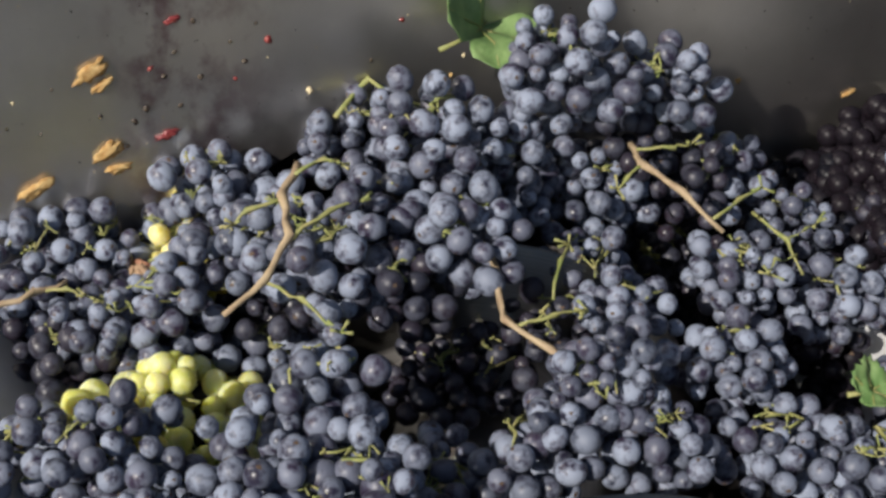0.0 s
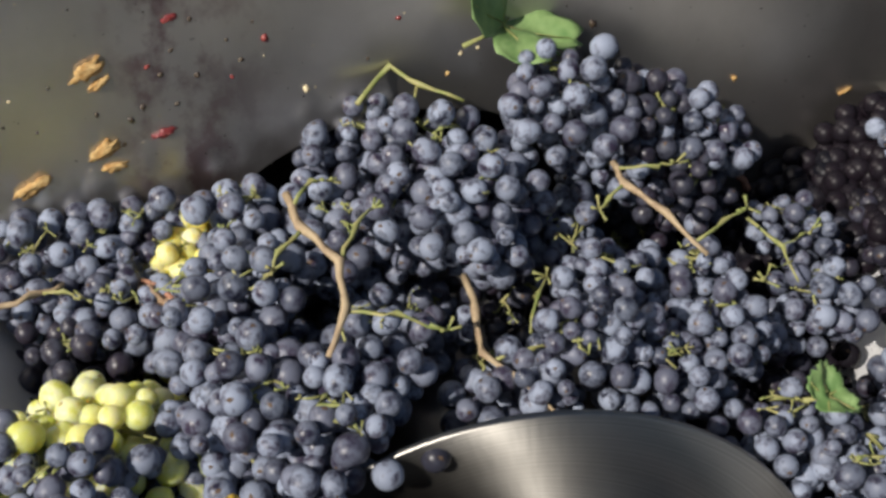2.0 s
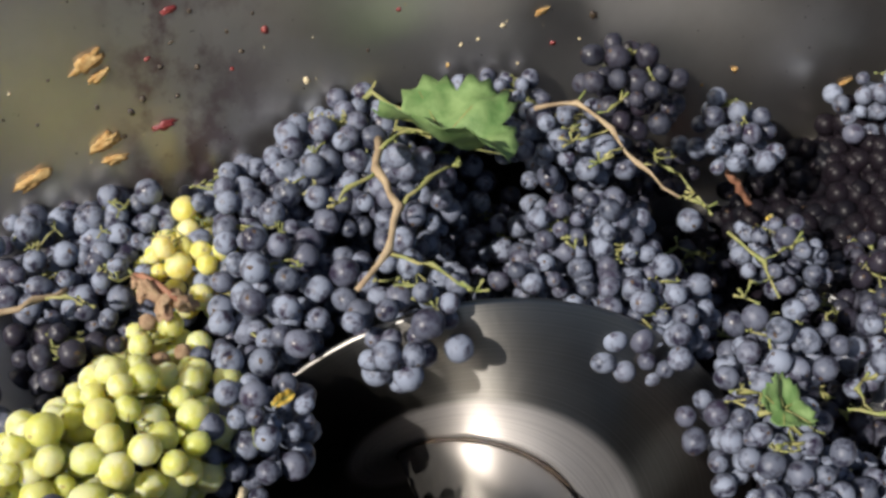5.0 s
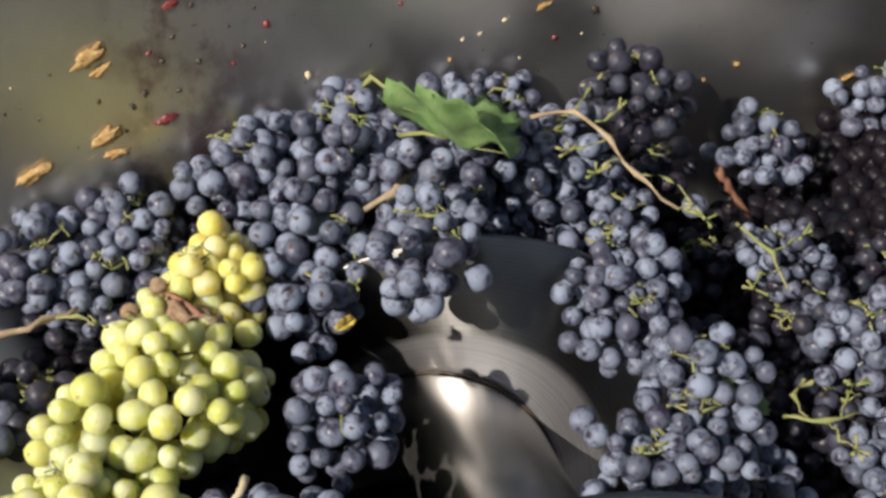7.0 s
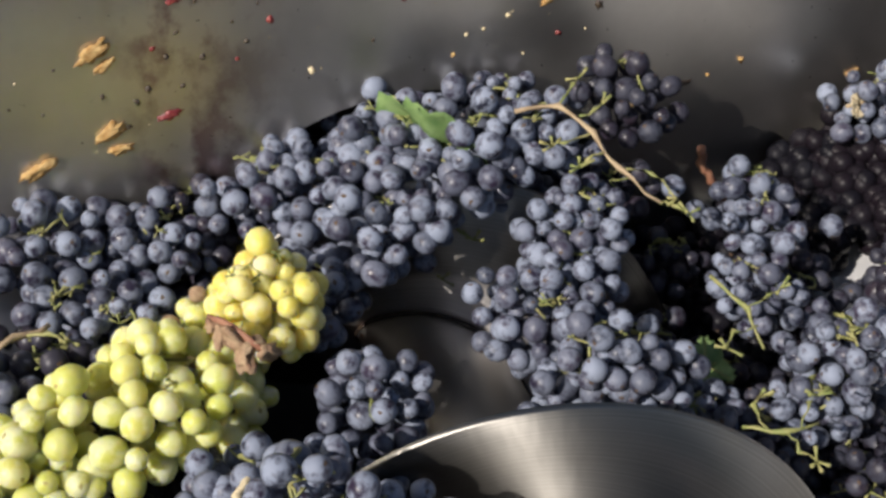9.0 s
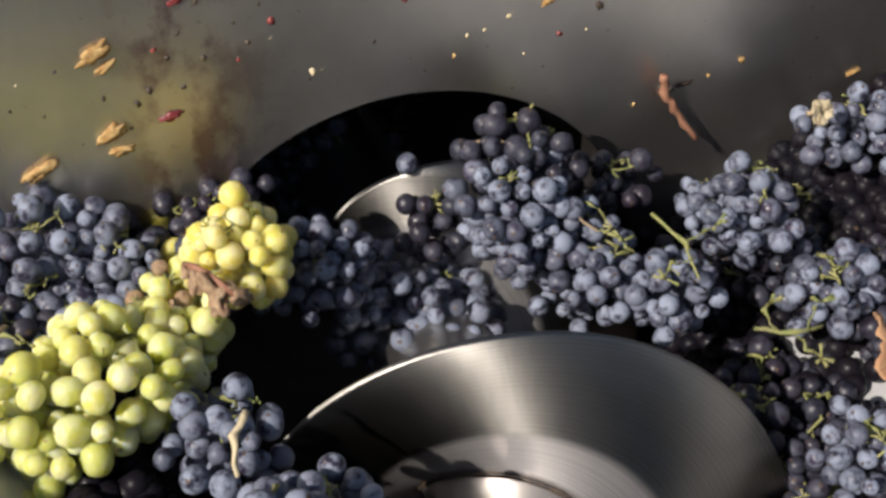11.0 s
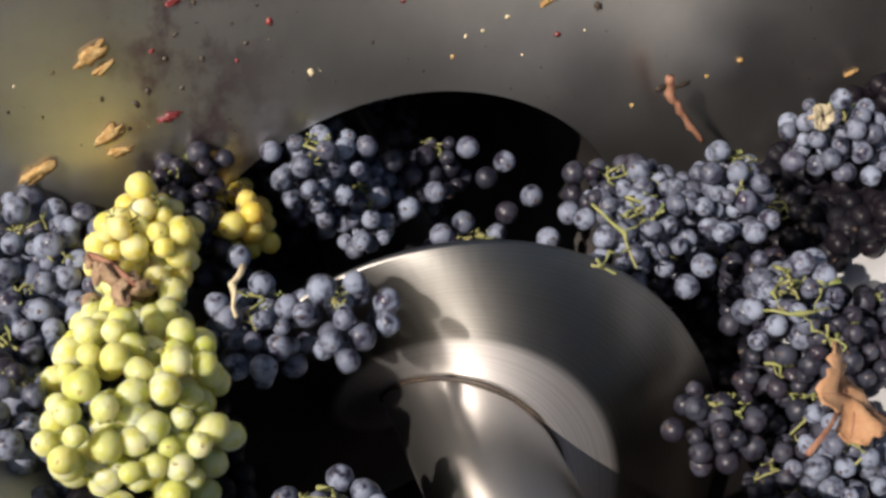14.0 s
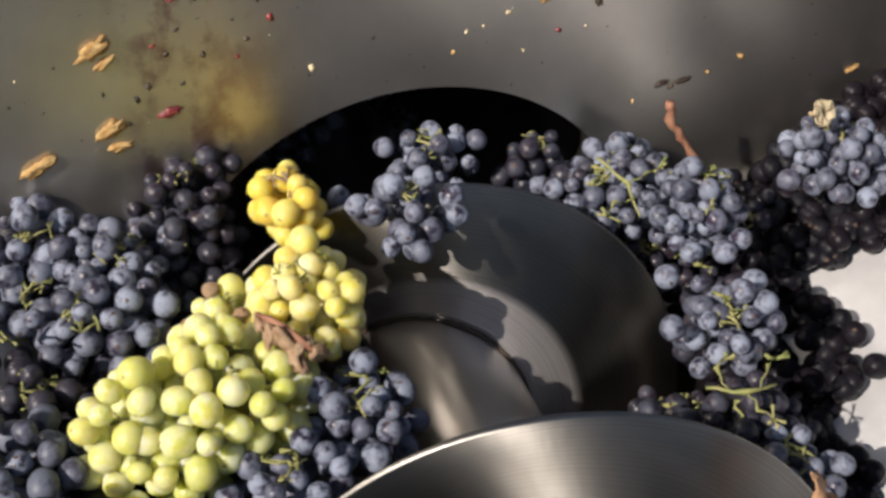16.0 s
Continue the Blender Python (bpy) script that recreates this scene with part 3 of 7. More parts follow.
# ---- scraps stuck to the back wall: x, z and size in millimetres ----
def scrap(x, z, size, mat, name, label, seed):
    rnd = random.Random(seed)
    bm = bmesh.new()
    bmesh.ops.create_icosphere(bm, subdivisions=3 if size > 6 else 2, radius=1.0)
    big = size > 6
    sx, sz = (rnd.uniform(1.2, 1.45), rnd.uniform(0.42, 0.6)) if big else (rnd.uniform(0.7, 1.1), rnd.uniform(0.6, 0.9))
    for v in bm.verts:
        w = 1 + 0.8 * noise.noise(v.co * 1.9 + Vector((seed * 3.1, 0, 0))) + 0.55 * noise.noise(v.co * 4.5 + Vector((0, seed, 0)))
        v.co = Vector((v.co.x * sx * w, v.co.y * (0.25 if big else 0.5) * w, v.co.z * sz * w)) * size * (0.0005 if big else 0.0006)
    ob = thing(name, bm, mat, label, "scrap", "scraps on the back wall")
    ob.matrix_basis = pose(x / 1000, WALL_Y - size * 0.00012, z / 1000, 0, rnd.uniform(-32, -8) if big else rnd.uniform(0, 180), 0)


for i, (x, z, s) in enumerate(((-177, 218, 15.2), (-172, 209, 9.9), (-217, 151, 15.9), (-175, 168, 13.7), (-171, 156, 9.9), (226, 152, 4.6), (315, 129, 6.8), (87, 212, 6.1), (28, 185, 3.0), (203, 144, 3.0), (151, 131, 2.6))):
    scrap(x, z, s, BIT_ORANGE, "leaf_scrap", "crumpled orange-brown leaf scrap stuck to the steel wall", 40 + i)

for i, (x, z, s) in enumerate(((-141, 173, 9.1), (-80, 223, 5.0), (-131, 242, 7.0), (95, 190, 3.3), (-2, 225, 2.6), (-100, 202, 2.3), (-146, 215, 3.0))):
    scrap(x, z, s, BIT_RED, "skin_scrap", "wet red scrap of grape skin on the wall", 80 + i)

for i, (x, z, s) in enumerate(((-139, 209, 3.0), (-132, 190, 3.0), (-151, 191, 3.6), (-176, 190, 3.3), (-158, 184, 3.3), (-132, 223, 2.6), (-119, 206, 3.0), (-94, 212, 3.3), (-21, 202, 2.3), (121, 205, 4.6), (-209, 184, 2.0), (-226, 190, 2.0), (-199, 210, 2.0), (170, 141, 6.8), (185, 141, 7.6), (-86, 234, 2.0), (-101, 225, 2.3), (-120, 240, 3.0), (177, 138, 4.6), (-164, 169, 2.6))):
    scrap(x, z, s, BIT_DARK, "dirt_speck", "small dark speck of dirt on the steel wall", 120 + i)

for i, (x, z, s) in enumerate(((-58, 188, 4.6), (62, 206, 3.0), (47, 199, 2.6), (36, 197, 2.3), (-220, 205, 2.0), (73, 179, 2.0), (113, 190, 1.7))):
    scrap(x, z, s, LEAF_PALE, "pale_speck", "tiny pale fleck stuck to the steel wall", 160 + i)


# ---- leaves and bare stems ----
def vine_leaf(size, mat, label, name, lobes=5, fold=0.5, seed=1, stem_mat=None, curl=0.0, stem=0.8, narrow=1.0):
    top = tagged(new(name), label, "leaf")
    bm = bmesh.new()
    rings, seg = 8, 60
    layers = []
    for dz in (0.00025, -0.00025):
        grid = [[bm.verts.new((0, 0, dz))] * seg]
        for i in range(1, rings + 1):
            ring = []
            for k in range(seg):
                a = 2 * math.pi * k / seg
                r = 0.78 + 0.18 * abs(math.cos(lobes * a / 2)) ** 0.7 - 0.22 * math.exp(-((a - math.pi) / 0.25) ** 2)
                r += (0.05 * ((k % 3) - 1) + 0.05 * noise.noise((k * 0.7, seed, 0))) * (i == rings)
                r *= size * i / rings
                x, y = r * math.cos(a), r * math.sin(a) * narrow
                z = fold * abs(y) * 0.9 + size * 0.22 * noise.noise((x / size * 2.2, y / size * 2.2, seed)) - curl * x * x / size + 0.06 * size * abs(math.sin(lobes * a / 2)) * i / rings
                ring.append(bm.verts.new((x, y, z + dz)))
            grid.append(ring)
        layers.append(grid)
    for grid, flip in zip(layers, (False, True)):
        for i in range(rings):
            for k in range(seg):
                j = (k + 1) % seg
                f = [grid[i][k], grid[i + 1][k], grid[i + 1][j], grid[i][j]] if i else [grid[0][0], grid[1][k], grid[1][j]]
                bm.faces.new(f[::-1] if flip else f)
    for k in range(seg):
        j = (k + 1) % seg
        bm.faces.new((layers[0][rings][k], layers[1][rings][k], layers[1][rings][j], layers[0][rings][j]))
    part("blade", bm, mat, top)
    bm = bmesh.new()
    tube(bm, [(0, 0, 0), (-size * stem * 0.5, size * 0.06, -size * 0.05), (-size * stem, size * 0.2, -size * 0.2)], [0.0012, 0.0011, 0.0015])
    for k in (-2, -1, 0, 1, 2):
        a = k * 2 * math.pi / lobes
        tip = Vector((math.cos(a), math.sin(a), 0)) * size * 0.85
        pts = []
        for s in (0.05, 0.5, 1.0):
            x, y = tip.x * s, tip.y * s * narrow
            pts.append((x, y, fold * abs(y) * 0.9 + size * 0.22 * noise.noise((x / size * 2.2, y / size * 2.2, seed)) - curl * x * x / size + 0.0005))
        tube(bm, pts, [0.0007, 0.0005, 0.0003], 5)
    part("petiole", bm, stem_mat or STEM_GREEN, top, "thin leaf stalk and veins")
    return top


def bare_stem(name, label, mat, main, branches, r0=0.0021, seed=3):
    """A bare grape stalk: a bent main stem and forked side branches, lengths in millimetres."""
    rnd = random.Random(seed)
    top = tagged(new(name), label, "stem")

    def wander(pts, ra, rb):
        out, rad = [], []
        v = [Vector(p) / 1000 for p in pts]
        for i in range(len(v) - 1):
            for k in range(3):
                s = k / 3
                out.append(v[i].lerp(v[i + 1], s) + Vector((rnd.uniform(-1, 1), rnd.uniform(-1, 1), rnd.uniform(-1, 1))) * 0.0011)
        out.append(v[-1])
        n = len(out)
        return out, [ra + (rb - ra) * i / (n - 1) + (0.0008 if i % 3 == 0 and 0 < i < n - 1 else 0) for i in range(n)]
    bm = bmesh.new()
    tube(bm, *wander(main, r0, r0 * 0.6), 8)
    part("main_stem", bm, mat, top)
    for br in branches:
        bm = bmesh.new()
        tube(bm, *wander(br, r0 * 0.5, r0 * 0.28), 6)
        e = Vector(br[-1]) / 1000
        for _ in range(4):
            q = e + Vector((rnd.uniform(-1, 1), rnd.uniform(-1, 1), rnd.uniform(-0.2, 1))).normalized() * rnd.uniform(0.005, 0.009)
            tube(bm, [e, e.lerp(q, 0.5), q], [0.0007, 0.0006, 0.0011], 5)
        part("side_branch", bm, STEM_GREEN, top, "yellow-green side branch")
    return top


T["leaf"] = vine_leaf(0.042, LEAF_GREEN, "folded green vine leaf lying on the grapes", "vine_leaf", fold=0.68, seed=4)
T["leaf2"] = vine_leaf(0.016, LEAF_GREEN, "small curled green leaf among the grapes", "vine_leaf", fold=0.6, seed=9)
T["dry"] = vine_leaf(0.026, LEAF_DRY, "dry curled orange-brown vine leaf on the grapes", "dry_leaf", fold=0.3, seed=6, stem_mat=STEM_RED, curl=0.25, stem=2.1)
T["pale"] = vine_leaf(0.011, LEAF_PALE, "small pale dry leaf on a bunch", "dry_leaf", lobes=3, fold=0.12, seed=7, stem_mat=STEM_BROWN, narrow=0.75)
T["yellow"] = vine_leaf(0.0095, LEAF_YELLOW, "small yellow leaf standing among dark grapes", "yellow_leaf", lobes=2, fold=0.9, seed=8, narrow=0.38)
T["petal"] = vine_leaf(0.007, LEAF_YELLOW, "tiny yellow leaf scrap on the grapes", "yellow_leaf", lobes=2, fold=0.8, seed=12, narrow=0.5)
T["s1"] = bare_stem("twig", "bare forked brown grape stem lying on the bunch", STEM_BROWN, r0=0.0024, main=
    [(8, 50, 0), (4, 22, 5), (12, -6, 6), (4, -32, 3), (-14, -52, 0)], branches=
    [[(12, -6, 6), (30, 14, 5), (44, 24, 2)], [(4, -32, 3), (24, -46, 6), (44, -60, 2)], [(4, 22, 5), (-12, 12, 4), (-18, 4, 2)], [(8, 40, 2), (22, 52, 4), (30, 50, 2)]])
T["s2"] = bare_stem("twig", "bare forked tan grape stem on dark grapes", STEM_BROWN,
    [(-20, 34, 0), (-16, 14, 4), (4, -8, 6), (24, -32, 2)],
    [[(-18, 26, 2), (2, 28, 5), (12, 30, 4)], [(18, -26, 3), (34, -10, 5), (48, 0, 3)], [(-16, 14, 4), (-26, 4, 3), (-30, -2, 1)]])
T["s3"] = bare_stem("twig", "tan grape stem sinking between the bunches", STEM_BROWN,
    [(-14, 40, 0), (-8, 12, 3), (-4, -14, 0), (18, -34, 2), (40, -60, 0)], [[(0, -20, 2), (20, -14, 5), (38, -8, 2)], [(20, 0, 2), (26, 24, 5), (30, 40, 2)]], seed=8)
T["s5"] = bare_stem("twig", "curved tan stalk of the still bunch", STEM_BROWN, [(-45, -12, 0), (-20, -12, 3), (4, -4, 4), (18, 8, 1)], [[(8, 0, 3), (20, -2, 4), (30, -4, 2)]], seed=5)
T["s6"] = bare_stem("twig", "pale forked stem at the top of the heap", STEM_GREEN, [(-22, -20, 0), (-4, 8, 3), (14, -6, 2), (40, -16, 0)], [[(-4, 8, 3), (0, 20, 3), (-10, 30, 2)], [(14, -6, 2), (10, -26, 3), (16, -36, 0)]], r0=0.0017, seed=6)
T["s7"] = bare_stem("twig", "long brown forked stem with green tips on the heap", STEM_BROWN, [(-36, 30, 0), (-12, 34, 3), (6, 10, 4), (18, -14, 4), (40, -36, 1)],
    [[(-12, 34, 3), (-4, 48, 4), (0, 56, 2)], [(6, 10, 4), (-10, 4, 4), (-16, 2, 2)], [(18, -14, 4), (36, -18, 4), (48, -34, 2)], [(40, -36, 1), (48, -38, 2), (54, -42, 0)], [(-2, 22, 4), (8, 28, 5), (12, 34, 3)], [(12, -4, 4), (2, -10, 5), (-2, -14, 3)]], r0=0.0014, seed=7)
T["s8"] = bare_stem("twig", "bent red-brown twig standing in the grapes", STEM_RED, [(-10, 0, 30), (-9, 0, 18), (-2, 0, 5), (6, 0, -6), (16, 0, -18)], [], r0=0.0029, seed=4)
T["s9"] = bare_stem("twig", "short pale stub of stem on a bunch", LEAF_PALE, [(2, 18, 0), (-3, 6, 2), (0, -14, 0)], [], r0=0.002, seed=9)
T["s10"] = bare_stem("twig", "green forked stalk with bare tips among grapes", STEM_GREEN, [(-22, 6, 0), (-4, 0, 3), (14, 4, 1)], [[(-4, 0, 3), (0, -10, 4), (6, -16, 2)], [(4, 2, 3), (12, 14, 4), (18, 18, 2)], [(-12, 3, 2), (-14, 14, 3), (-10, 20, 2)]], r0=0.0011, seed=10)
T["s11"] = bare_stem("twig", "green stalk with bare tips between dark bunches", STEM_GREEN, [(-14, 22, 0), (0, 0, 3), (4, -24, 1)], [[(0, 0, 3), (12, 6, 4), (20, 12, 2)], [(2, -12, 3), (-10, -16, 4), (-14, -24, 2)]], r0=0.0011, seed=11)


# ---- single loose berries ----
def loose_grape(skin, label, k=0.98):
    ob = tagged(new("loose_grape", BERRY[skin][0]), label, "grape", "loose grapes")
    ob.scale = (k, k, k)
    return ob


for i in range(14):
    T["q%d" % i] = loose_grape("blue" if i % 3 else "dark", "single blue-black grape rolling towards the tube")
T["stuck"] = loose_grape("dark", "single dark grape sliding on the steel flight")
for i in range(6):
    T["e%d" % i] = loose_grape("blue", "single loose blue-black grape between the bunches")


# ---- fine dust and dried splashes on the wall ----
def dust(seed, n):
    rnd = random.Random(seed)
    bm = bmesh.new()
    for _ in range(n):
        s = rnd.choice((0.25, 0.35, 0.45, 0.7)) / 1000
        cx, cz = rnd.uniform(-0.26, 0.36), rnd.uniform(0.12, 0.30)
        if math.hypot(cx, cz) < BORE + 0.004:
            continue
        ring = [bm.verts.new((cx + s * rnd.uniform(0.6, 1.4) * math.cos(k * 1.2566), WALL_Y - 0.00005, cz + s * rnd.uniform(0.6, 1.4) * math.sin(k * 1.2566))) for k in range(5)]
        tip = bm.verts.new((cx, WALL_Y - s * 0.8, cz))
        for k in range(5):
            bm.faces.new((ring[k], ring[(k + 1) % 5], tip))
    bmesh.ops.recalc_face_normals(bm, faces=bm.faces)
    return bm


thing("wall_dust", dust(31, 170), BIT_DARK, "fine dark dust dried onto the steel wall", "dust", kind="stuff")
thing("wall_dust", dust(32, 70), LEAF_PALE, "fine pale dust dried onto the steel wall", "dust", kind="stuff")


# ---- everything that moves ----
def motions():
    walk(auger, [(t, pose(0, 0, 0, 0, 49.32 * (t - 12.5), 0)) for t in range(17)])
    walk(T["A1"], [(0, pose(0.078, 0.572, 0.208, 1, -10, 10)), (1, pose(0.082, 0.572, 0.201, 1, -8, 9)), (2, pose(0.081, 0.572, 0.185, 1, -7, 7)), (2.5, pose(0.075, 0.572, 0.167, 1, -6, 7)), (3, pose(0.061, 0.564, 0.150, 1, -6, 6)), (3.5, pose(0.044, 0.543, 0.150, 1, -5, 5)), (4, pose(0.031, 0.518, 0.150, 1, -4, 5)), (4.2, pose(0.041, 0.549, 0.120, 1, -4, 4)), (5, pose(0.054, 0.603, 0.060, 1, -3, 3)), (5.65, pose(0.019, 0.600, 0.033, 1, -3, 3)), (6, pose(-0.027, 0.783, 0.010, 1, -3, 3)), (16, pose(-0.027, 0.813, 0.010, 1, -3, 3))])
    walk(T["A2"], [(0, pose(0.140, 0.572, 0.192, 10, -3, -34)), (1, pose(0.148, 0.572, 0.184, 9, -2, -31)), (2, pose(0.151, 0.572, 0.164, 8, -2, -28)), (3, pose(0.120, 0.553, 0.150, 7, -1, -25)), (3.5, pose(0.100, 0.532, 0.150, 6, -1, -23)), (4, pose(0.084, 0.505, 0.150, 6, -1, -22)), (4.2, pose(0.088, 0.522, 0.130, 5, -1, -21)), (5, pose(0.086, 0.572, 0.083, 5, -0, -19)), (5.78, pose(0.030, 0.600, 0.039, 5, -0, -19)), (6.2, pose(0.022, 0.766, -0.026, 5, -0, -19)), (16, pose(0.022, 0.796, -0.026, 5, -0, -19))])
    walk(T["A3"], [(0, pose(0.050, 0.579, 0.150, -0, 4, -50)), (1, pose(0.038, 0.564, 0.150, -2, 3, -47)), (2, pose(0.021, 0.542, 0.150, -3, 2, -45)), (3, pose(0.010, 0.554, 0.120, -4, 1, -42)), (3.5, pose(0.009, 0.591, 0.090, -5, 1, -41)), (4, pose(0.019, 0.660, 0.040, -6, 0, -40)), (4.65, pose(0.007, 0.600, 0.001, -6, 0, -40)), (5, pose(-0.002, 0.769, -0.028, -6, 0, -40)), (16, pose(-0.002, 0.799, -0.028, -6, 0, -40))])
    walk(T["A4"], [(0, pose(-0.027, 0.611, 0.157, -7, 10, -30)), (2, pose(-0.028, 0.611, 0.148, -5, 10, -33)), (4, pose(-0.031, 0.611, 0.149, -3, 10, -37)), (6.5, pose(-0.049, 0.611, 0.149, -0, 10, -42)), (8, pose(-0.034, 0.611, 0.143, 1, 10, -45)), (9, pose(-0.018, 0.611, 0.128, 2, 10, -47)), (10.4, pose(0.016, 0.667, 0.090, 4, 10, -49)), (10.985, pose(0.006, 0.600, 0.020, 4, 10, -49)), (11.3, pose(0.039, 0.836, -0.008, 4, 10, -49)), (16, pose(0.039, 0.866, -0.008, 4, 10, -49))])
    walk(T["A5"], [(0, pose(-0.121, 0.610, 0.144, 15, 4, -40)), (1, pose(-0.118, 0.610, 0.132, 15, 3, -42)), (1.5, pose(-0.115, 0.592, 0.130, 14, 3, -43)), (2, pose(-0.105, 0.588, 0.130, 14, 2, -44)), (2.5, pose(-0.092, 0.601, 0.130, 14, 2, -45)), (3, pose(-0.083, 0.610, 0.138, 14, 1, -46)), (3.5, pose(-0.083, 0.610, 0.143, 14, 1, -47)), (4, pose(-0.072, 0.610, 0.148, 13, 0, -48)), (5, pose(-0.046, 0.610, 0.150, 13, -1, -50)), (6.5, pose(-0.012, 0.610, 0.142, 13, -2, -53)), (7.5, pose(0.001, 0.610, 0.147, 12, -3, -56)), (8, pose(0.006, 0.610, 0.147, 12, -3, -57)), (9, pose(0.003, 0.610, 0.139, 12, -4, -59)), (10.4, pose(0.015, 0.662, 0.080, 11, -5, -62)), (10.985, pose(0.005, 0.600, 0.028, 11, -5, -62)), (11.3, pose(-0.030, 0.741, -0.001, 11, -5, -62)), (16, pose(-0.030, 0.771, -0.001, 11, -5, -62))])
    walk(T["A6"], [(0, pose(-0.158, 0.556, 0.110, 9, -22, 21)), (1.5, pose(-0.144, 0.551, 0.110, 7, -19, 19)), (2.5, pose(-0.144, 0.539, 0.110, 5, -17, 18)), (3, pose(-0.142, 0.548, 0.110, 4, -16, 17)), (4, pose(-0.123, 0.583, 0.110, 2, -15, 16)), (5, pose(-0.115, 0.610, 0.120, 1, -13, 15)), (6.5, pose(-0.110, 0.610, 0.144, -2, -11, 13)), (7, pose(-0.104, 0.610, 0.146, -2, -10, 12)), (8, pose(-0.098, 0.610, 0.150, -4, -8, 11)), (9, pose(-0.094, 0.610, 0.125, -6, -6, 9)), (9.2, pose(-0.094, 0.610, 0.111, -6, -6, 9)), (10.3, pose(-0.070, 0.674, 0.030, -8, -4, 7)), (11.015, pose(-0.024, 0.600, 0.010, -8, -4, 7)), (11.4, pose(0.046, 0.763, -0.055, -8, -4, 7)), (16, pose(0.046, 0.793, -0.055, -8, -4, 7))])
    walk(T["A7"], [(0, pose(-0.085, 0.550, 0.106, -6, 2, 3)), (1, pose(-0.074, 0.551, 0.102, -5, 3, 3)), (2, pose(-0.046, 0.592, 0.070, -4, 5, 3)), (3, pose(-0.020, 0.650, 0.030, -3, 6, 3)), (3.91, pose(-0.007, 0.600, 0.001, -3, 6, 3)), (4.4, pose(0.049, 0.853, 0.010, -3, 6, 3)), (16, pose(0.049, 0.883, 0.010, -3, 6, 3))])
    walk(T["A8"], [(0, pose(-0.102, 0.435, 0.130, 1, -12, -60)), (1, pose(-0.093, 0.437, 0.130, 0, -11, -57)), (1.5, pose(-0.078, 0.443, 0.130, -0, -11, -56)), (2.5, pose(-0.065, 0.474, 0.130, -1, -10, -53)), (3, pose(-0.056, 0.494, 0.130, -1, -10, -52)), (3.5, pose(-0.051, 0.517, 0.130, -1, -10, -50)), (4, pose(-0.037, 0.533, 0.130, -2, -9, -49)), (5, pose(-0.018, 0.577, 0.130, -2, -9, -46)), (6.5, pose(-0.017, 0.594, 0.130, -3, -8, -42)), (7, pose(-0.012, 0.601, 0.130, -4, -7, -41)), (8, pose(-0.009, 0.609, 0.130, -4, -7, -38)), (9, pose(-0.004, 0.611, 0.133, -5, -6, -36)), (10.4, pose(0.017, 0.671, 0.070, -6, -5, -32)), (10.985, pose(0.006, 0.600, 0.027, -6, -5, -32)), (11.3, pose(-0.002, 0.856, 0.008, -6, -5, -32)), (16, pose(-0.002, 0.886, 0.008, -6, -5, -32))])
    walk(T["A9"], [(0, pose(-0.097, 0.378, 0.120, -1, 6, 6)), (1, pose(-0.101, 0.401, 0.120, -0, 6, 7)), (1.5, pose(-0.101, 0.410, 0.120, -0, 7, 7)), (2.5, pose(-0.094, 0.415, 0.120, 0, 8, 8)), (3.5, pose(-0.081, 0.421, 0.120, 0, 8, 10)), (4, pose(-0.070, 0.439, 0.120, 1, 9, 10)), (5, pose(-0.046, 0.472, 0.130, 1, 9, 11)), (6.5, pose(-0.033, 0.483, 0.150, 1, 11, 13)), (7, pose(-0.029, 0.496, 0.150, 2, 11, 14)), (8, pose(-0.020, 0.517, 0.150, 2, 12, 15)), (9, pose(-0.004, 0.567, 0.140, 2, 12, 16)), (10.4, pose(0.014, 0.635, 0.080, 3, 13, 17)), (10.985, pose(0.005, 0.600, 0.007, 3, 13, 17)), (11.3, pose(0.033, 0.819, -0.046, 3, 13, 17)), (16, pose(0.033, 0.849, -0.046, 3, 13, 17))])
    walk(T["A12"], [(0, pose(-0.186, 0.425, 0.090, 7, 6, -4)), (1, pose(-0.158, 0.433, 0.090, 7, 6, -6)), (1.5, pose(-0.156, 0.445, 0.090, 7, 7, -7)), (2.5, pose(-0.154, 0.456, 0.090, 8, 7, -9)), (3.5, pose(-0.134, 0.475, 0.090, 8, 8, -11)), (4, pose(-0.137, 0.469, 0.090, 8, 9, -11)), (4.2, pose(-0.138, 0.460, 0.090, 8, 9, -12)), (5.3, pose(-0.122, 0.457, 0.090, 9, 10, -14)), (6.5, pose(-0.097, 0.463, 0.090, 9, 10, -16)), (7, pose(-0.087, 0.449, 0.090, 9, 11, -17)), (7.5, pose(-0.076, 0.427, 0.090, 10, 11, -18)), (8, pose(-0.073, 0.425, 0.090, 10, 12, -19)), (8.5, pose(-0.070, 0.437, 0.090, 10, 12, -20)), (9, pose(-0.072, 0.453, 0.090, 10, 12, -21)), (10, pose(-0.075, 0.518, 0.090, 10, 13, -23)), (11.3, pose(-0.071, 0.590, 0.090, 11, 14, -25)), (12, pose(-0.071, 0.610, 0.097, 11, 15, -27)), (12.5, pose(-0.068, 0.610, 0.117, 11, 15, -27)), (13, pose(-0.064, 0.610, 0.119, 12, 15, -28)), (13.5, pose(-0.061, 0.610, 0.120, 12, 16, -29)), (14, pose(-0.039, 0.657, 0.090, 12, 16, -30)), (14.5, pose(-0.022, 0.664, 0.090, 12, 17, -31)), (15, pose(0.016, 0.677, 0.090, 12, 17, -32)), (15.5, pose(0.025, 0.610, 0.137, 13, 17, -33)), (15.825, pose(0.009, 0.600, 0.024, 13, 17, -33)), (16, pose(-0.030, 0.788, -0.047, 13, 17, -33))])
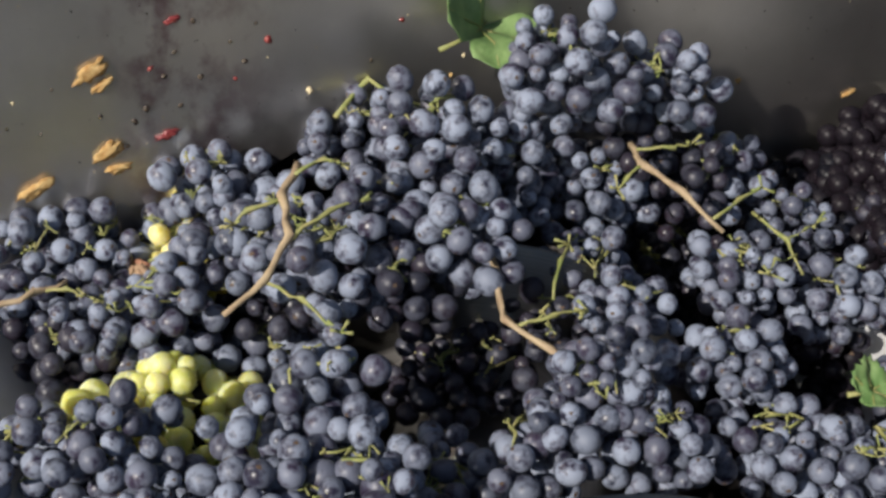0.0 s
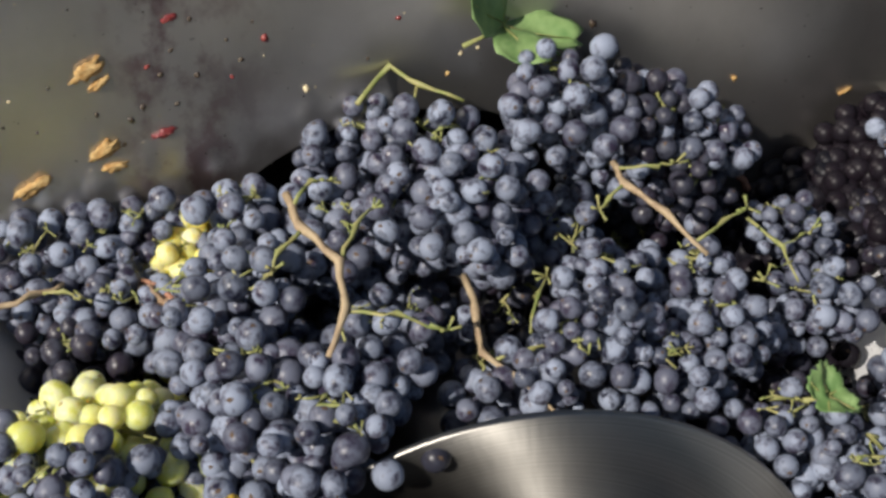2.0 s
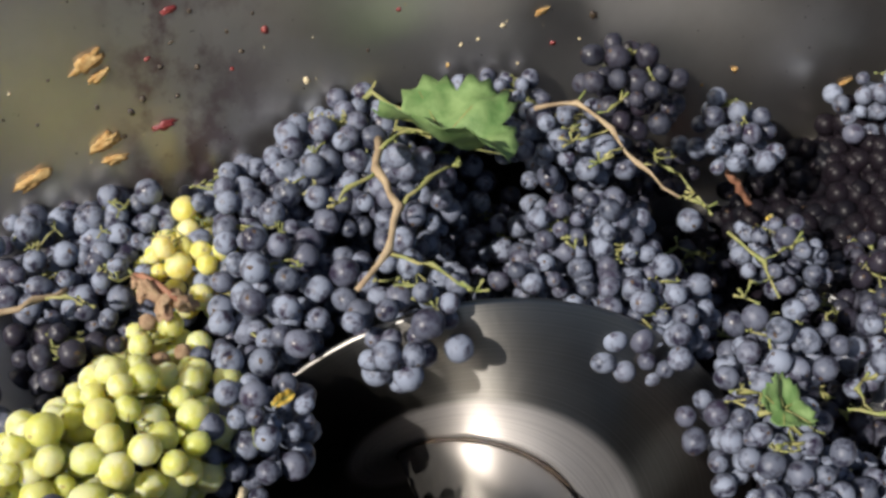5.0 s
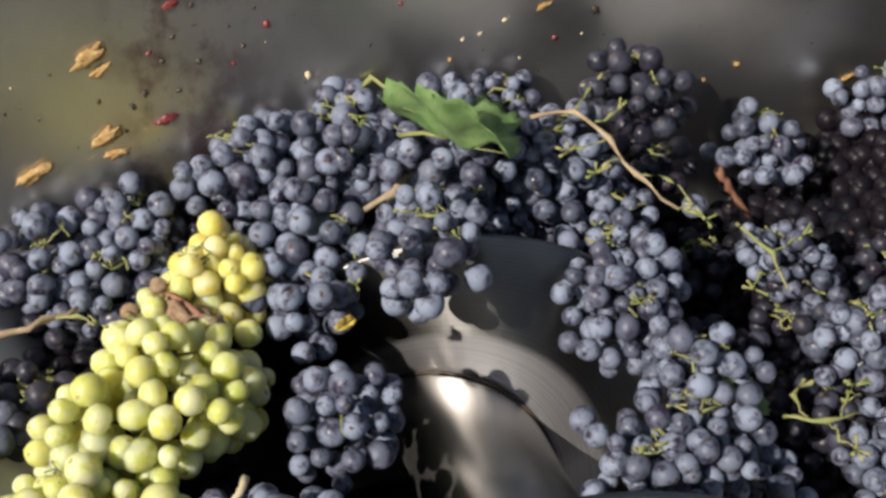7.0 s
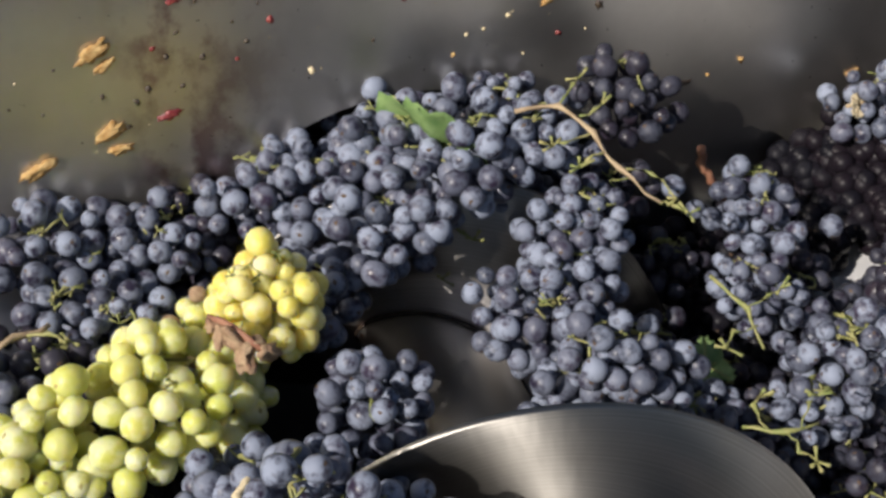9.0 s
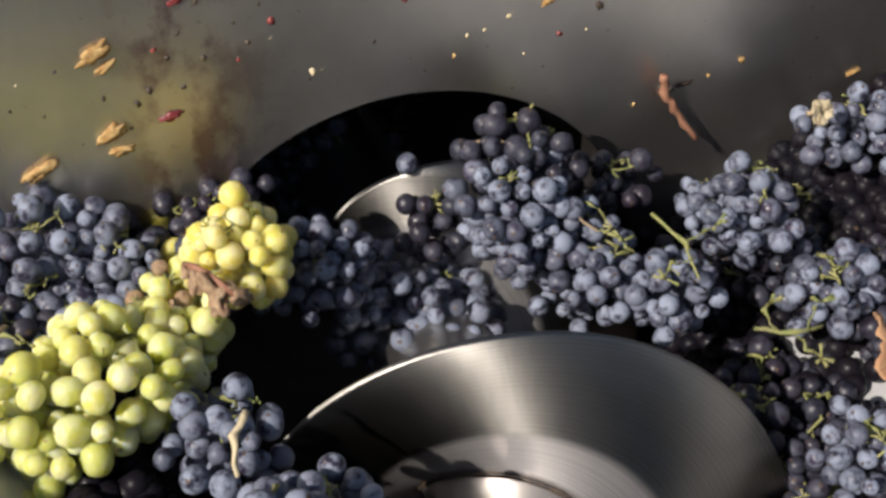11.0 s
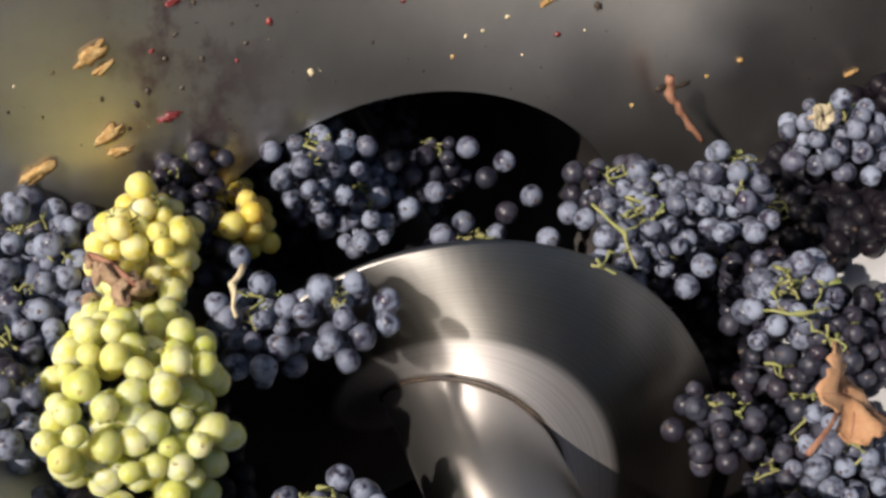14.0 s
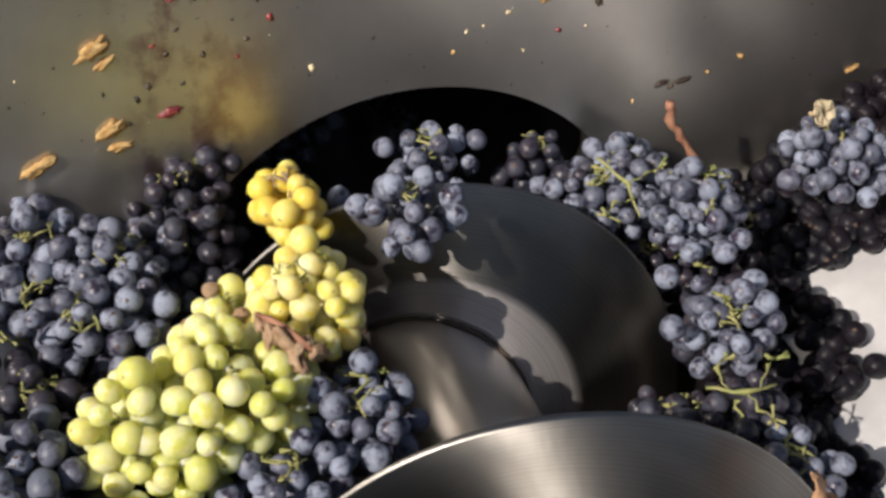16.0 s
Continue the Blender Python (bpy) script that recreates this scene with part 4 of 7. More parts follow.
    walk(T["B1"], [(0, pose(-0.135, 0.393, 0.110, 8, 9, -67)), (0.5, pose(-0.133, 0.415, 0.110, 8, 8, -66)), (1, pose(-0.137, 0.435, 0.110, 7, 8, -65)), (1.5, pose(-0.138, 0.455, 0.110, 7, 8, -64)), (2, pose(-0.137, 0.476, 0.110, 6, 8, -64)), (2.5, pose(-0.137, 0.493, 0.110, 6, 8, -63)), (3, pose(-0.134, 0.503, 0.110, 5, 7, -62)), (3.5, pose(-0.131, 0.513, 0.110, 5, 7, -61)), (4, pose(-0.125, 0.532, 0.110, 4, 7, -61)), (5, pose(-0.107, 0.570, 0.110, 3, 6, -59)), (6.5, pose(-0.084, 0.608, 0.117, 2, 6, -57)), (7, pose(-0.079, 0.608, 0.123, 1, 6, -56)), (8, pose(-0.073, 0.608, 0.131, 0, 5, -55)), (8.5, pose(-0.069, 0.608, 0.125, -0, 5, -54)), (9, pose(-0.060, 0.608, 0.115, -1, 5, -53)), (10.4, pose(-0.021, 0.650, 0.050, -2, 4, -51)), (10.985, pose(-0.007, 0.600, 0.029, -2, 4, -51)), (11.3, pose(-0.015, 0.780, -0.025, -2, 4, -51)), (16, pose(-0.015, 0.810, -0.025, -2, 4, -51))])
    walk(T["B2"], [(0, pose(-0.116, 0.376, 0.110, -4, -19, -35)), (1, pose(-0.120, 0.399, 0.110, -5, -18, -37)), (1.5, pose(-0.120, 0.425, 0.110, -5, -18, -38)), (2, pose(-0.117, 0.446, 0.110, -6, -17, -40)), (2.5, pose(-0.117, 0.469, 0.110, -6, -16, -41)), (3.5, pose(-0.114, 0.489, 0.110, -7, -15, -43)), (4, pose(-0.106, 0.509, 0.110, -8, -15, -44)), (5, pose(-0.092, 0.533, 0.110, -9, -13, -46)), (6.5, pose(-0.076, 0.550, 0.110, -10, -11, -49)), (7, pose(-0.062, 0.562, 0.110, -11, -11, -51)), (8, pose(-0.051, 0.572, 0.110, -12, -10, -53)), (9, pose(-0.037, 0.569, 0.110, -13, -8, -55)), (9.2, pose(-0.037, 0.555, 0.110, -13, -8, -55)), (10.4, pose(-0.013, 0.623, 0.040, -14, -7, -58)), (10.985, pose(-0.005, 0.600, 0.016, -14, -7, -58)), (11.3, pose(0.049, 0.798, -0.035, -14, -7, -58)), (16, pose(0.049, 0.828, -0.035, -14, -7, -58))])
    walk(T["B4"], [(0, pose(-0.102, 0.538, 0.070, -2, 3, -18)), (1, pose(-0.098, 0.537, 0.070, -2, 3, -16)), (2, pose(-0.088, 0.568, 0.050, -1, 3, -13)), (3, pose(-0.079, 0.610, 0.040, -1, 3, -11)), (4, pose(-0.062, 0.652, 0.040, -1, 3, -9)), (6.5, pose(-0.025, 0.674, 0.080, -0, 2, -3)), (8, pose(-0.019, 0.672, 0.090, -0, 2, 1)), (9, pose(-0.021, 0.672, 0.080, 0, 2, 3)), (10.495, pose(-0.007, 0.600, 0.036, 0, 2, 3)), (11.3, pose(0.015, 0.804, -0.013, 0, 2, 3)), (16, pose(0.015, 0.834, -0.013, 0, 2, 3))])
    walk(T["A13"], [(0, pose(-0.001, 0.572, 0.182, 8, 5, -20)), (1, pose(-0.000, 0.572, 0.174, 8, 6, -22)), (1.5, pose(0.002, 0.572, 0.170, 7, 6, -23)), (2, pose(0.003, 0.572, 0.162, 7, 6, -23)), (2.5, pose(-0.000, 0.567, 0.160, 7, 7, -24)), (3, pose(-0.002, 0.572, 0.153, 7, 7, -25)), (3.5, pose(-0.007, 0.572, 0.146, 6, 7, -26)), (4, pose(0.029, 0.691, 0.070, 6, 8, -27)), (6.5, pose(0.010, 0.572, 0.153, 5, 9, -32)), (8, pose(0.015, 0.572, 0.167, 4, 10, -35)), (9, pose(0.021, 0.572, 0.156, 4, 11, -37)), (10.4, pose(0.017, 0.572, 0.158, 3, 12, -40)), (10.985, pose(0.006, 0.600, 0.027, 3, 12, -40)), (11.3, pose(0.034, 0.772, -0.029, 3, 12, -40)), (16, pose(0.034, 0.802, -0.029, 3, 12, -40))])
    walk(T["A14"], [(0, pose(-0.045, 0.546, 0.150, -8, -11, -36)), (1, pose(-0.040, 0.539, 0.150, -7, -10, -33)), (1.5, pose(-0.037, 0.537, 0.150, -6, -10, -32)), (2, pose(-0.025, 0.564, 0.130, -6, -9, -31)), (2.5, pose(-0.015, 0.610, 0.101, -5, -9, -30)), (3, pose(0.001, 0.666, 0.070, -5, -9, -29)), (3.78, pose(0.000, 0.600, 0.023, -5, -9, -29)), (4.2, pose(-0.002, 0.790, -0.019, -5, -9, -29)), (16, pose(-0.002, 0.820, -0.019, -5, -9, -29))])
    walk(T["A15"], [(0, pose(-0.087, 0.557, 0.140, -0, 2, 3)), (1, pose(-0.075, 0.548, 0.140, -0, 0, 5)), (1.5, pose(-0.068, 0.539, 0.140, 0, -1, 6)), (2, pose(-0.054, 0.570, 0.120, 0, -1, 7)), (2.5, pose(-0.040, 0.628, 0.090, 0, -2, 7)), (3.5, pose(-0.028, 0.672, 0.080, 1, -4, 9)), (4, pose(-0.032, 0.669, 0.090, 1, -4, 10)), (6.5, pose(-0.039, 0.610, 0.155, 2, -8, 15)), (8, pose(-0.034, 0.610, 0.158, 2, -10, 18)), (9, pose(-0.014, 0.610, 0.150, 2, -12, 20)), (10.4, pose(0.032, 0.693, 0.090, 3, -14, 22)), (10.985, pose(0.011, 0.600, 0.018, 3, -14, 22)), (11.3, pose(0.049, 0.758, -0.056, 3, -14, 22)), (16, pose(0.049, 0.788, -0.056, 3, -14, 22))])
    walk(T["A16"], [(0, pose(-0.005, 0.511, 0.150, -6, -6, -32)), (1, pose(-0.003, 0.505, 0.150, -4, -5, -31)), (1.5, pose(0.002, 0.508, 0.150, -3, -5, -31)), (2, pose(0.014, 0.539, 0.130, -3, -5, -31)), (2.5, pose(0.022, 0.581, 0.100, -2, -5, -31)), (3.2, pose(0.035, 0.649, 0.060, -1, -5, -30)), (3.98, pose(0.012, 0.600, 0.025, -1, -5, -30)), (4.4, pose(0.008, 0.762, -0.011, -1, -5, -30)), (16, pose(0.008, 0.792, -0.011, -1, -5, -30))])
    walk(T["A17"], [(0, pose(-0.041, 0.503, 0.130, -6, 7, -44)), (0.7, pose(-0.039, 0.498, 0.130, -5, 6, -46)), (1.3, pose(-0.024, 0.539, 0.100, -4, 5, -46)), (2, pose(-0.001, 0.596, 0.070, -3, 5, -48)), (2.91, pose(-0.001, 0.600, 0.038, -3, 5, -48)), (3.4, pose(0.045, 0.779, -0.059, -3, 5, -48)), (16, pose(0.045, 0.809, -0.059, -3, 5, -48))])
    walk(T["A18"], [(0, pose(-0.110, 0.568, 0.130, 16, 4, -8)), (1, pose(-0.107, 0.550, 0.130, 15, 3, -7)), (1.5, pose(-0.114, 0.530, 0.130, 14, 3, -6)), (2, pose(-0.114, 0.525, 0.130, 13, 2, -6)), (2.5, pose(-0.116, 0.529, 0.130, 13, 2, -5)), (3, pose(-0.109, 0.548, 0.130, 12, 1, -4)), (3.5, pose(-0.103, 0.561, 0.130, 11, 1, -4)), (4, pose(-0.096, 0.568, 0.130, 11, 0, -3)), (5, pose(-0.071, 0.594, 0.130, 9, -1, -2)), (6.5, pose(-0.040, 0.611, 0.134, 7, -2, 0)), (7, pose(-0.033, 0.611, 0.136, 7, -2, 1)), (8, pose(-0.028, 0.611, 0.132, 5, -3, 2)), (9, pose(-0.025, 0.599, 0.130, 4, -4, 4)), (10.4, pose(-0.003, 0.657, 0.060, 2, -6, 6)), (10.985, pose(-0.001, 0.600, 0.024, 2, -6, 6)), (11.3, pose(-0.040, 0.799, -0.027, 2, -6, 6)), (16, pose(-0.040, 0.829, -0.027, 2, -6, 6))])
    walk(T["A19"], [(0, pose(-0.130, 0.375, 0.090, 3, 10, -30)), (1, pose(-0.135, 0.398, 0.090, 2, 11, -28)), (2, pose(-0.136, 0.427, 0.090, 0, 11, -26)), (3, pose(-0.132, 0.448, 0.090, -1, 12, -23)), (4, pose(-0.127, 0.488, 0.090, -2, 12, -21)), (5, pose(-0.120, 0.511, 0.090, -3, 13, -19)), (6.5, pose(-0.088, 0.538, 0.104, -5, 14, -16)), (7, pose(-0.087, 0.531, 0.104, -6, 14, -14)), (8, pose(-0.077, 0.535, 0.104, -7, 14, -12)), (9, pose(-0.080, 0.551, 0.090, -8, 15, -10)), (10, pose(-0.040, 0.637, 0.040, -10, 16, -8)), (10.65, pose(-0.014, 0.600, 0.040, -10, 16, -8)), (11, pose(-0.013, 0.851, 0.012, -10, 16, -8)), (16, pose(-0.013, 0.881, 0.012, -10, 16, -8))])
    walk(T["R27"], [(0, pose(0.116, 0.583, 0.120, 22, 15, -21)), (1.5, pose(0.124, 0.613, 0.113, 20, 14, -24)), (3, pose(0.100, 0.613, 0.131, 17, 12, -27)), (4, pose(0.069, 0.613, 0.158, 15, 12, -28)), (6.5, pose(0.053, 0.613, 0.156, 11, 10, -33)), (8, pose(0.048, 0.613, 0.154, 8, 9, -36)), (9, pose(0.050, 0.613, 0.152, 7, 8, -38)), (10.4, pose(0.043, 0.613, 0.122, 4, 7, -40)), (10.985, pose(0.015, 0.600, 0.004, 4, 7, -40)), (11.3, pose(0.047, 0.836, -0.036, 4, 7, -40)), (16, pose(0.047, 0.866, -0.036, 4, 7, -40))])
    walk(T["R28"], [(0, pose(0.071, 0.462, 0.120, -13, 7, -3)), (1.5, pose(0.074, 0.480, 0.120, -11, 7, -5)), (2.5, pose(0.069, 0.490, 0.120, -10, 7, -6)), (3.5, pose(0.073, 0.498, 0.120, -9, 6, -8)), (4, pose(0.089, 0.537, 0.100, -8, 6, -8)), (6.5, pose(0.110, 0.554, 0.100, -5, 6, -11)), (8, pose(0.088, 0.538, 0.120, -4, 6, -13)), (9, pose(0.075, 0.534, 0.120, -2, 6, -14)), (10, pose(0.082, 0.599, 0.080, -1, 5, -15)), (10.78, pose(0.029, 0.600, 0.024, -1, 5, -15)), (11.2, pose(-0.025, 0.841, -0.007, -1, 5, -15)), (16, pose(-0.025, 0.871, -0.007, -1, 5, -15))])
    walk(T["GJ"], [(0, pose(-0.155, 0.602, 0.050, 8, -5, -62)), (1.5, pose(-0.162, 0.592, 0.050, 7, -7, -59)), (2.5, pose(-0.165, 0.591, 0.050, 6, -8, -56)), (3.5, pose(-0.170, 0.553, 0.055, 5, -9, -53)), (4, pose(-0.173, 0.540, 0.060, 5, -10, -52)), (5, pose(-0.172, 0.522, 0.085, 4, -11, -50)), (6.5, pose(-0.167, 0.529, 0.100, 3, -13, -46)), (7, pose(-0.163, 0.527, 0.100, 3, -13, -45)), (8, pose(-0.153, 0.521, 0.100, 2, -15, -42)), (8.5, pose(-0.149, 0.514, 0.100, 2, -15, -41)), (9, pose(-0.145, 0.510, 0.100, 2, -16, -39)), (10.2, pose(-0.156, 0.531, 0.100, 1, -17, -36)), (11.3, pose(-0.163, 0.544, 0.100, 0, -19, -34)), (12, pose(-0.179, 0.560, 0.100, -0, -19, -32)), (12.5, pose(-0.188, 0.574, 0.100, -1, -20, -31)), (13, pose(-0.194, 0.563, 0.100, -1, -21, -29)), (13.5, pose(-0.188, 0.554, 0.100, -1, -21, -28)), (14, pose(-0.180, 0.550, 0.100, -2, -22, -27)), (14.5, pose(-0.171, 0.541, 0.100, -2, -22, -26)), (15, pose(-0.156, 0.526, 0.100, -2, -23, -24)), (15.5, pose(-0.139, 0.519, 0.100, -3, -24, -23)), (16, pose(-0.132, 0.511, 0.100, -3, -24, -22))])
    walk(T["A20"], [(0, pose(0.014, 0.506, 0.068, 16, -22, 22)), (0.8, pose(0.012, 0.506, 0.066, 16, -21, 20)), (1.5, pose(0.003, 0.564, 0.040, 15, -20, 18)), (2.2, pose(0.022, 0.620, 0.020, 14, -18, 16)), (2.98, pose(0.008, 0.600, 0.016, 14, -18, 16)), (3.4, pose(-0.048, 0.802, -0.056, 14, -18, 16)), (16, pose(-0.048, 0.832, -0.056, 14, -18, 16))])
    walk(T["A21"], [(0, pose(-0.022, 0.502, 0.064, -4, 7, -37)), (0.8, pose(-0.017, 0.506, 0.064, -3, 5, -37)), (1.5, pose(-0.009, 0.544, 0.050, -2, 4, -37)), (2.2, pose(0.018, 0.633, 0.030, -2, 3, -36)), (2.98, pose(0.006, 0.600, 0.016, -2, 3, -36)), (3.4, pose(-0.006, 0.810, -0.055, -2, 3, -36)), (16, pose(-0.006, 0.840, -0.055, -2, 3, -36))])
    walk(T["D1"], [(0, pose(-0.093, 0.339, 0.080, -4, -15, -5)), (8, pose(-0.093, 0.361, 0.080, 3, -12, 13)), (9, pose(-0.097, 0.389, 0.080, 3, -12, 16)), (10.2, pose(-0.077, 0.519, 0.040, 4, -11, 18)), (11.3, pose(-0.039, 0.610, 0.060, 5, -11, 21)), (12, pose(-0.048, 0.587, 0.070, 6, -10, 23)), (12.5, pose(-0.045, 0.609, 0.080, 6, -10, 24)), (13, pose(-0.047, 0.629, 0.080, 7, -10, 25)), (13.5, pose(-0.042, 0.619, 0.090, 7, -10, 26)), (14, pose(-0.032, 0.628, 0.090, 8, -9, 27)), (14.5, pose(-0.025, 0.613, 0.114, 8, -9, 28)), (15.215, pose(-0.009, 0.600, 0.002, 8, -9, 28)), (15.6, pose(0.019, 0.743, -0.045, 8, -9, 28)), (16, pose(0.019, 0.773, -0.045, 8, -9, 28))])
    walk(T["D2"], [(0, pose(0.153, 0.586, 0.050, 19, -15, 34)), (9, pose(0.071, 0.635, 0.040, 4, -0, 10)), (10.4, pose(0.036, 0.631, 0.060, 1, 2, 6)), (11.3, pose(0.008, 0.595, 0.090, -0, 3, 3)), (12, pose(0.009, 0.596, 0.090, -1, 4, 1)), (12.5, pose(0.005, 0.608, 0.070, -2, 5, -0)), (13, pose(0.020, 0.653, 0.050, -3, 6, -1)), (13.65, pose(0.007, 0.600, 0.012, -3, 6, -1)), (14, pose(-0.003, 0.797, -0.043, -3, 6, -1)), (16, pose(-0.003, 0.827, -0.043, -3, 6, -1))])
    walk(T["A22"], [(0, pose(-0.075, 0.512, 0.150, 3, -4, -45)), (1, pose(-0.072, 0.505, 0.150, 3, -4, -44)), (1.5, pose(-0.063, 0.530, 0.130, 4, -3, -43)), (2, pose(-0.047, 0.579, 0.100, 4, -3, -43)), (2.5, pose(-0.026, 0.643, 0.060, 5, -3, -43)), (3.215, pose(-0.009, 0.600, 0.035, 5, -3, -43)), (3.6, pose(-0.019, 0.784, -0.015, 5, -3, -43)), (16, pose(-0.019, 0.814, -0.015, 5, -3, -43))])
    walk(T["R30"], [(0, pose(0.269, 0.368, 0.050, -4, 6, 11)), (6.5, pose(0.220, 0.389, 0.044, 7, -6, -3)), (9, pose(0.190, 0.403, 0.027, 12, -10, -8)), (11.3, pose(0.181, 0.426, 0.022, 16, -15, -13)), (13.5, pose(0.182, 0.431, 0.022, 19, -19, -18)), (14.5, pose(0.165, 0.420, 0.020, 21, -20, -20)), (15.3, pose(0.143, 0.407, 0.020, 22, -22, -22)), (16, pose(0.119, 0.396, 0.020, 24, -23, -24))])
    walk(T["R31"], [(0, pose(0.272, 0.445, 0.092, 19, -18, -41)), (7, pose(0.285, 0.466, 0.085, 6, -6, -22)), (9, pose(0.270, 0.468, 0.080, 3, -2, -16)), (11.3, pose(0.244, 0.452, 0.069, -1, 2, -10)), (13.5, pose(0.238, 0.456, 0.064, -5, 6, -4)), (14.5, pose(0.227, 0.452, 0.060, -7, 7, -1)), (15.3, pose(0.200, 0.445, 0.050, -9, 9, 1)), (16, pose(0.135, 0.405, 0.030, -10, 10, 3))])
    walk(T["R32"], [(0, pose(0.235, 0.344, 0.050, 20, 4, -68)), (7, pose(0.199, 0.351, 0.032, 8, -2, -50)), (9, pose(0.179, 0.366, 0.021, 5, -4, -45)), (11.3, pose(0.154, 0.371, 0.020, 1, -5, -39)), (13, pose(0.141, 0.371, 0.020, -2, -7, -35)), (14.5, pose(0.137, 0.359, 0.020, -5, -8, -31)), (16, pose(0.118, 0.355, 0.020, -7, -9, -27))])
    walk(T["L1"], [(0, pose(-0.219, 0.613, 0.117, -4, -21, 29)), (4, pose(-0.218, 0.613, 0.112, -2, -16, 22)), (7, pose(-0.215, 0.609, 0.110, 0, -12, 16)), (9, pose(-0.218, 0.613, 0.113, 2, -9, 13)), (11.5, pose(-0.223, 0.613, 0.117, 3, -6, 8)), (12.5, pose(-0.229, 0.613, 0.117, 4, -5, 6)), (14.5, pose(-0.228, 0.613, 0.118, 5, -2, 3)), (16, pose(-0.227, 0.612, 0.110, 6, -0, -0))])
    walk(T["L2"], [(0, pose(-0.187, 0.613, 0.110, 15, -2, -66)), (4, pose(-0.185, 0.613, 0.111, 9, 1, -57)), (6.5, pose(-0.174, 0.613, 0.116, 6, 3, -52)), (7, pose(-0.171, 0.613, 0.116, 5, 3, -51)), (9, pose(-0.160, 0.606, 0.105, 2, 5, -46)), (10, pose(-0.174, 0.600, 0.105, 0, 5, -44)), (11.5, pose(-0.192, 0.595, 0.105, -2, 6, -41)), (12.5, pose(-0.209, 0.590, 0.105, -3, 7, -38)), (13.5, pose(-0.216, 0.604, 0.105, -5, 8, -36)), (14.5, pose(-0.215, 0.585, 0.105, -6, 8, -34)), (16, pose(-0.191, 0.580, 0.105, -8, 10, -31))])
    walk(T["L3"], [(0, pose(-0.221, 0.600, 0.090, -8, -8, -61)), (4, pose(-0.215, 0.593, 0.090, -4, -4, -59)), (6.5, pose(-0.214, 0.599, 0.090, -2, -2, -58)), (8, pose(-0.204, 0.585, 0.090, -0, -1, -58)), (9, pose(-0.210, 0.571, 0.090, 1, 0, -58)), (11.5, pose(-0.228, 0.589, 0.090, 4, 2, -57)), (12.5, pose(-0.237, 0.582, 0.090, 5, 3, -56)), (14.5, pose(-0.227, 0.585, 0.090, 7, 5, -56)), (16, pose(-0.225, 0.581, 0.090, 8, 6, -55))])
    walk(T["L4"], [(0, pose(-0.185, 0.557, 0.100, -3, 9, 5)), (2, pose(-0.179, 0.565, 0.100, -0, 8, 3)), (4, pose(-0.178, 0.570, 0.100, 3, 6, 1)), (6.5, pose(-0.180, 0.591, 0.100, 7, 4, -1)), (8, pose(-0.182, 0.576, 0.100, 9, 3, -2)), (9, pose(-0.184, 0.558, 0.085, 10, 3, -3)), (10, pose(-0.195, 0.558, 0.080, 12, 2, -4)), (11.5, pose(-0.221, 0.573, 0.080, 14, 1, -5)), (12.5, pose(-0.245, 0.576, 0.080, 16, -0, -6)), (14.5, pose(-0.246, 0.563, 0.090, 19, -2, -8)), (16, pose(-0.200, 0.543, 0.100, 21, -3, -9))])
    walk(T["L4b"], [(0, pose(-0.150, 0.612, 0.109, -11, 3, -33)), (2, pose(-0.161, 0.612, 0.114, -11, 6, -35)), (4, pose(-0.173, 0.612, 0.117, -11, 8, -36)), (6.5, pose(-0.165, 0.612, 0.110, -12, 12, -38)), (9, pose(-0.194, 0.604, 0.090, -12, 15, -40)), (11.5, pose(-0.209, 0.612, 0.097, -12, 19, -42)), (12.5, pose(-0.231, 0.612, 0.098, -13, 20, -43)), (14.5, pose(-0.221, 0.612, 0.099, -13, 23, -44)), (16, pose(-0.172, 0.612, 0.085, -13, 25, -45))])
    walk(T["L5"], [(0, pose(-0.216, 0.556, 0.085, -15, -14, -35)), (1.5, pose(-0.210, 0.548, 0.085, -14, -13, -36)), (4, pose(-0.206, 0.547, 0.085, -13, -10, -38)), (6.5, pose(-0.236, 0.513, 0.085, -11, -7, -40)), (7, pose(-0.236, 0.508, 0.085, -11, -6, -40)), (8, pose(-0.231, 0.521, 0.085, -11, -5, -41)), (9, pose(-0.230, 0.529, 0.085, -10, -4, -41)), (10.3, pose(-0.239, 0.557, 0.085, -9, -2, -42)), (12, pose(-0.248, 0.565, 0.085, -9, 0, -43)), (14.5, pose(-0.244, 0.503, 0.085, -7, 3, -45)), (16, pose(-0.239, 0.503, 0.085, -7, 5, -46))])
    walk(T["L6"], [(0, pose(-0.240, 0.473, 0.090, 11, 7, 8)), (1.5, pose(-0.247, 0.466, 0.090, 11, 5, 6)), (3, pose(-0.257, 0.464, 0.090, 11, 3, 5)), (4, pose(-0.270, 0.478, 0.090, 11, 1, 4)), (9, pose(-0.271, 0.505, 0.090, 12, -6, -1)), (11, pose(-0.268, 0.541, 0.090, 12, -9, -3)), (12.5, pose(-0.259, 0.549, 0.090, 12, -12, -5)), (13.5, pose(-0.241, 0.507, 0.090, 12, -13, -6)), (14.5, pose(-0.248, 0.462, 0.090, 12, -15, -7)), (16, pose(-0.249, 0.452, 0.090, 13, -17, -9))])
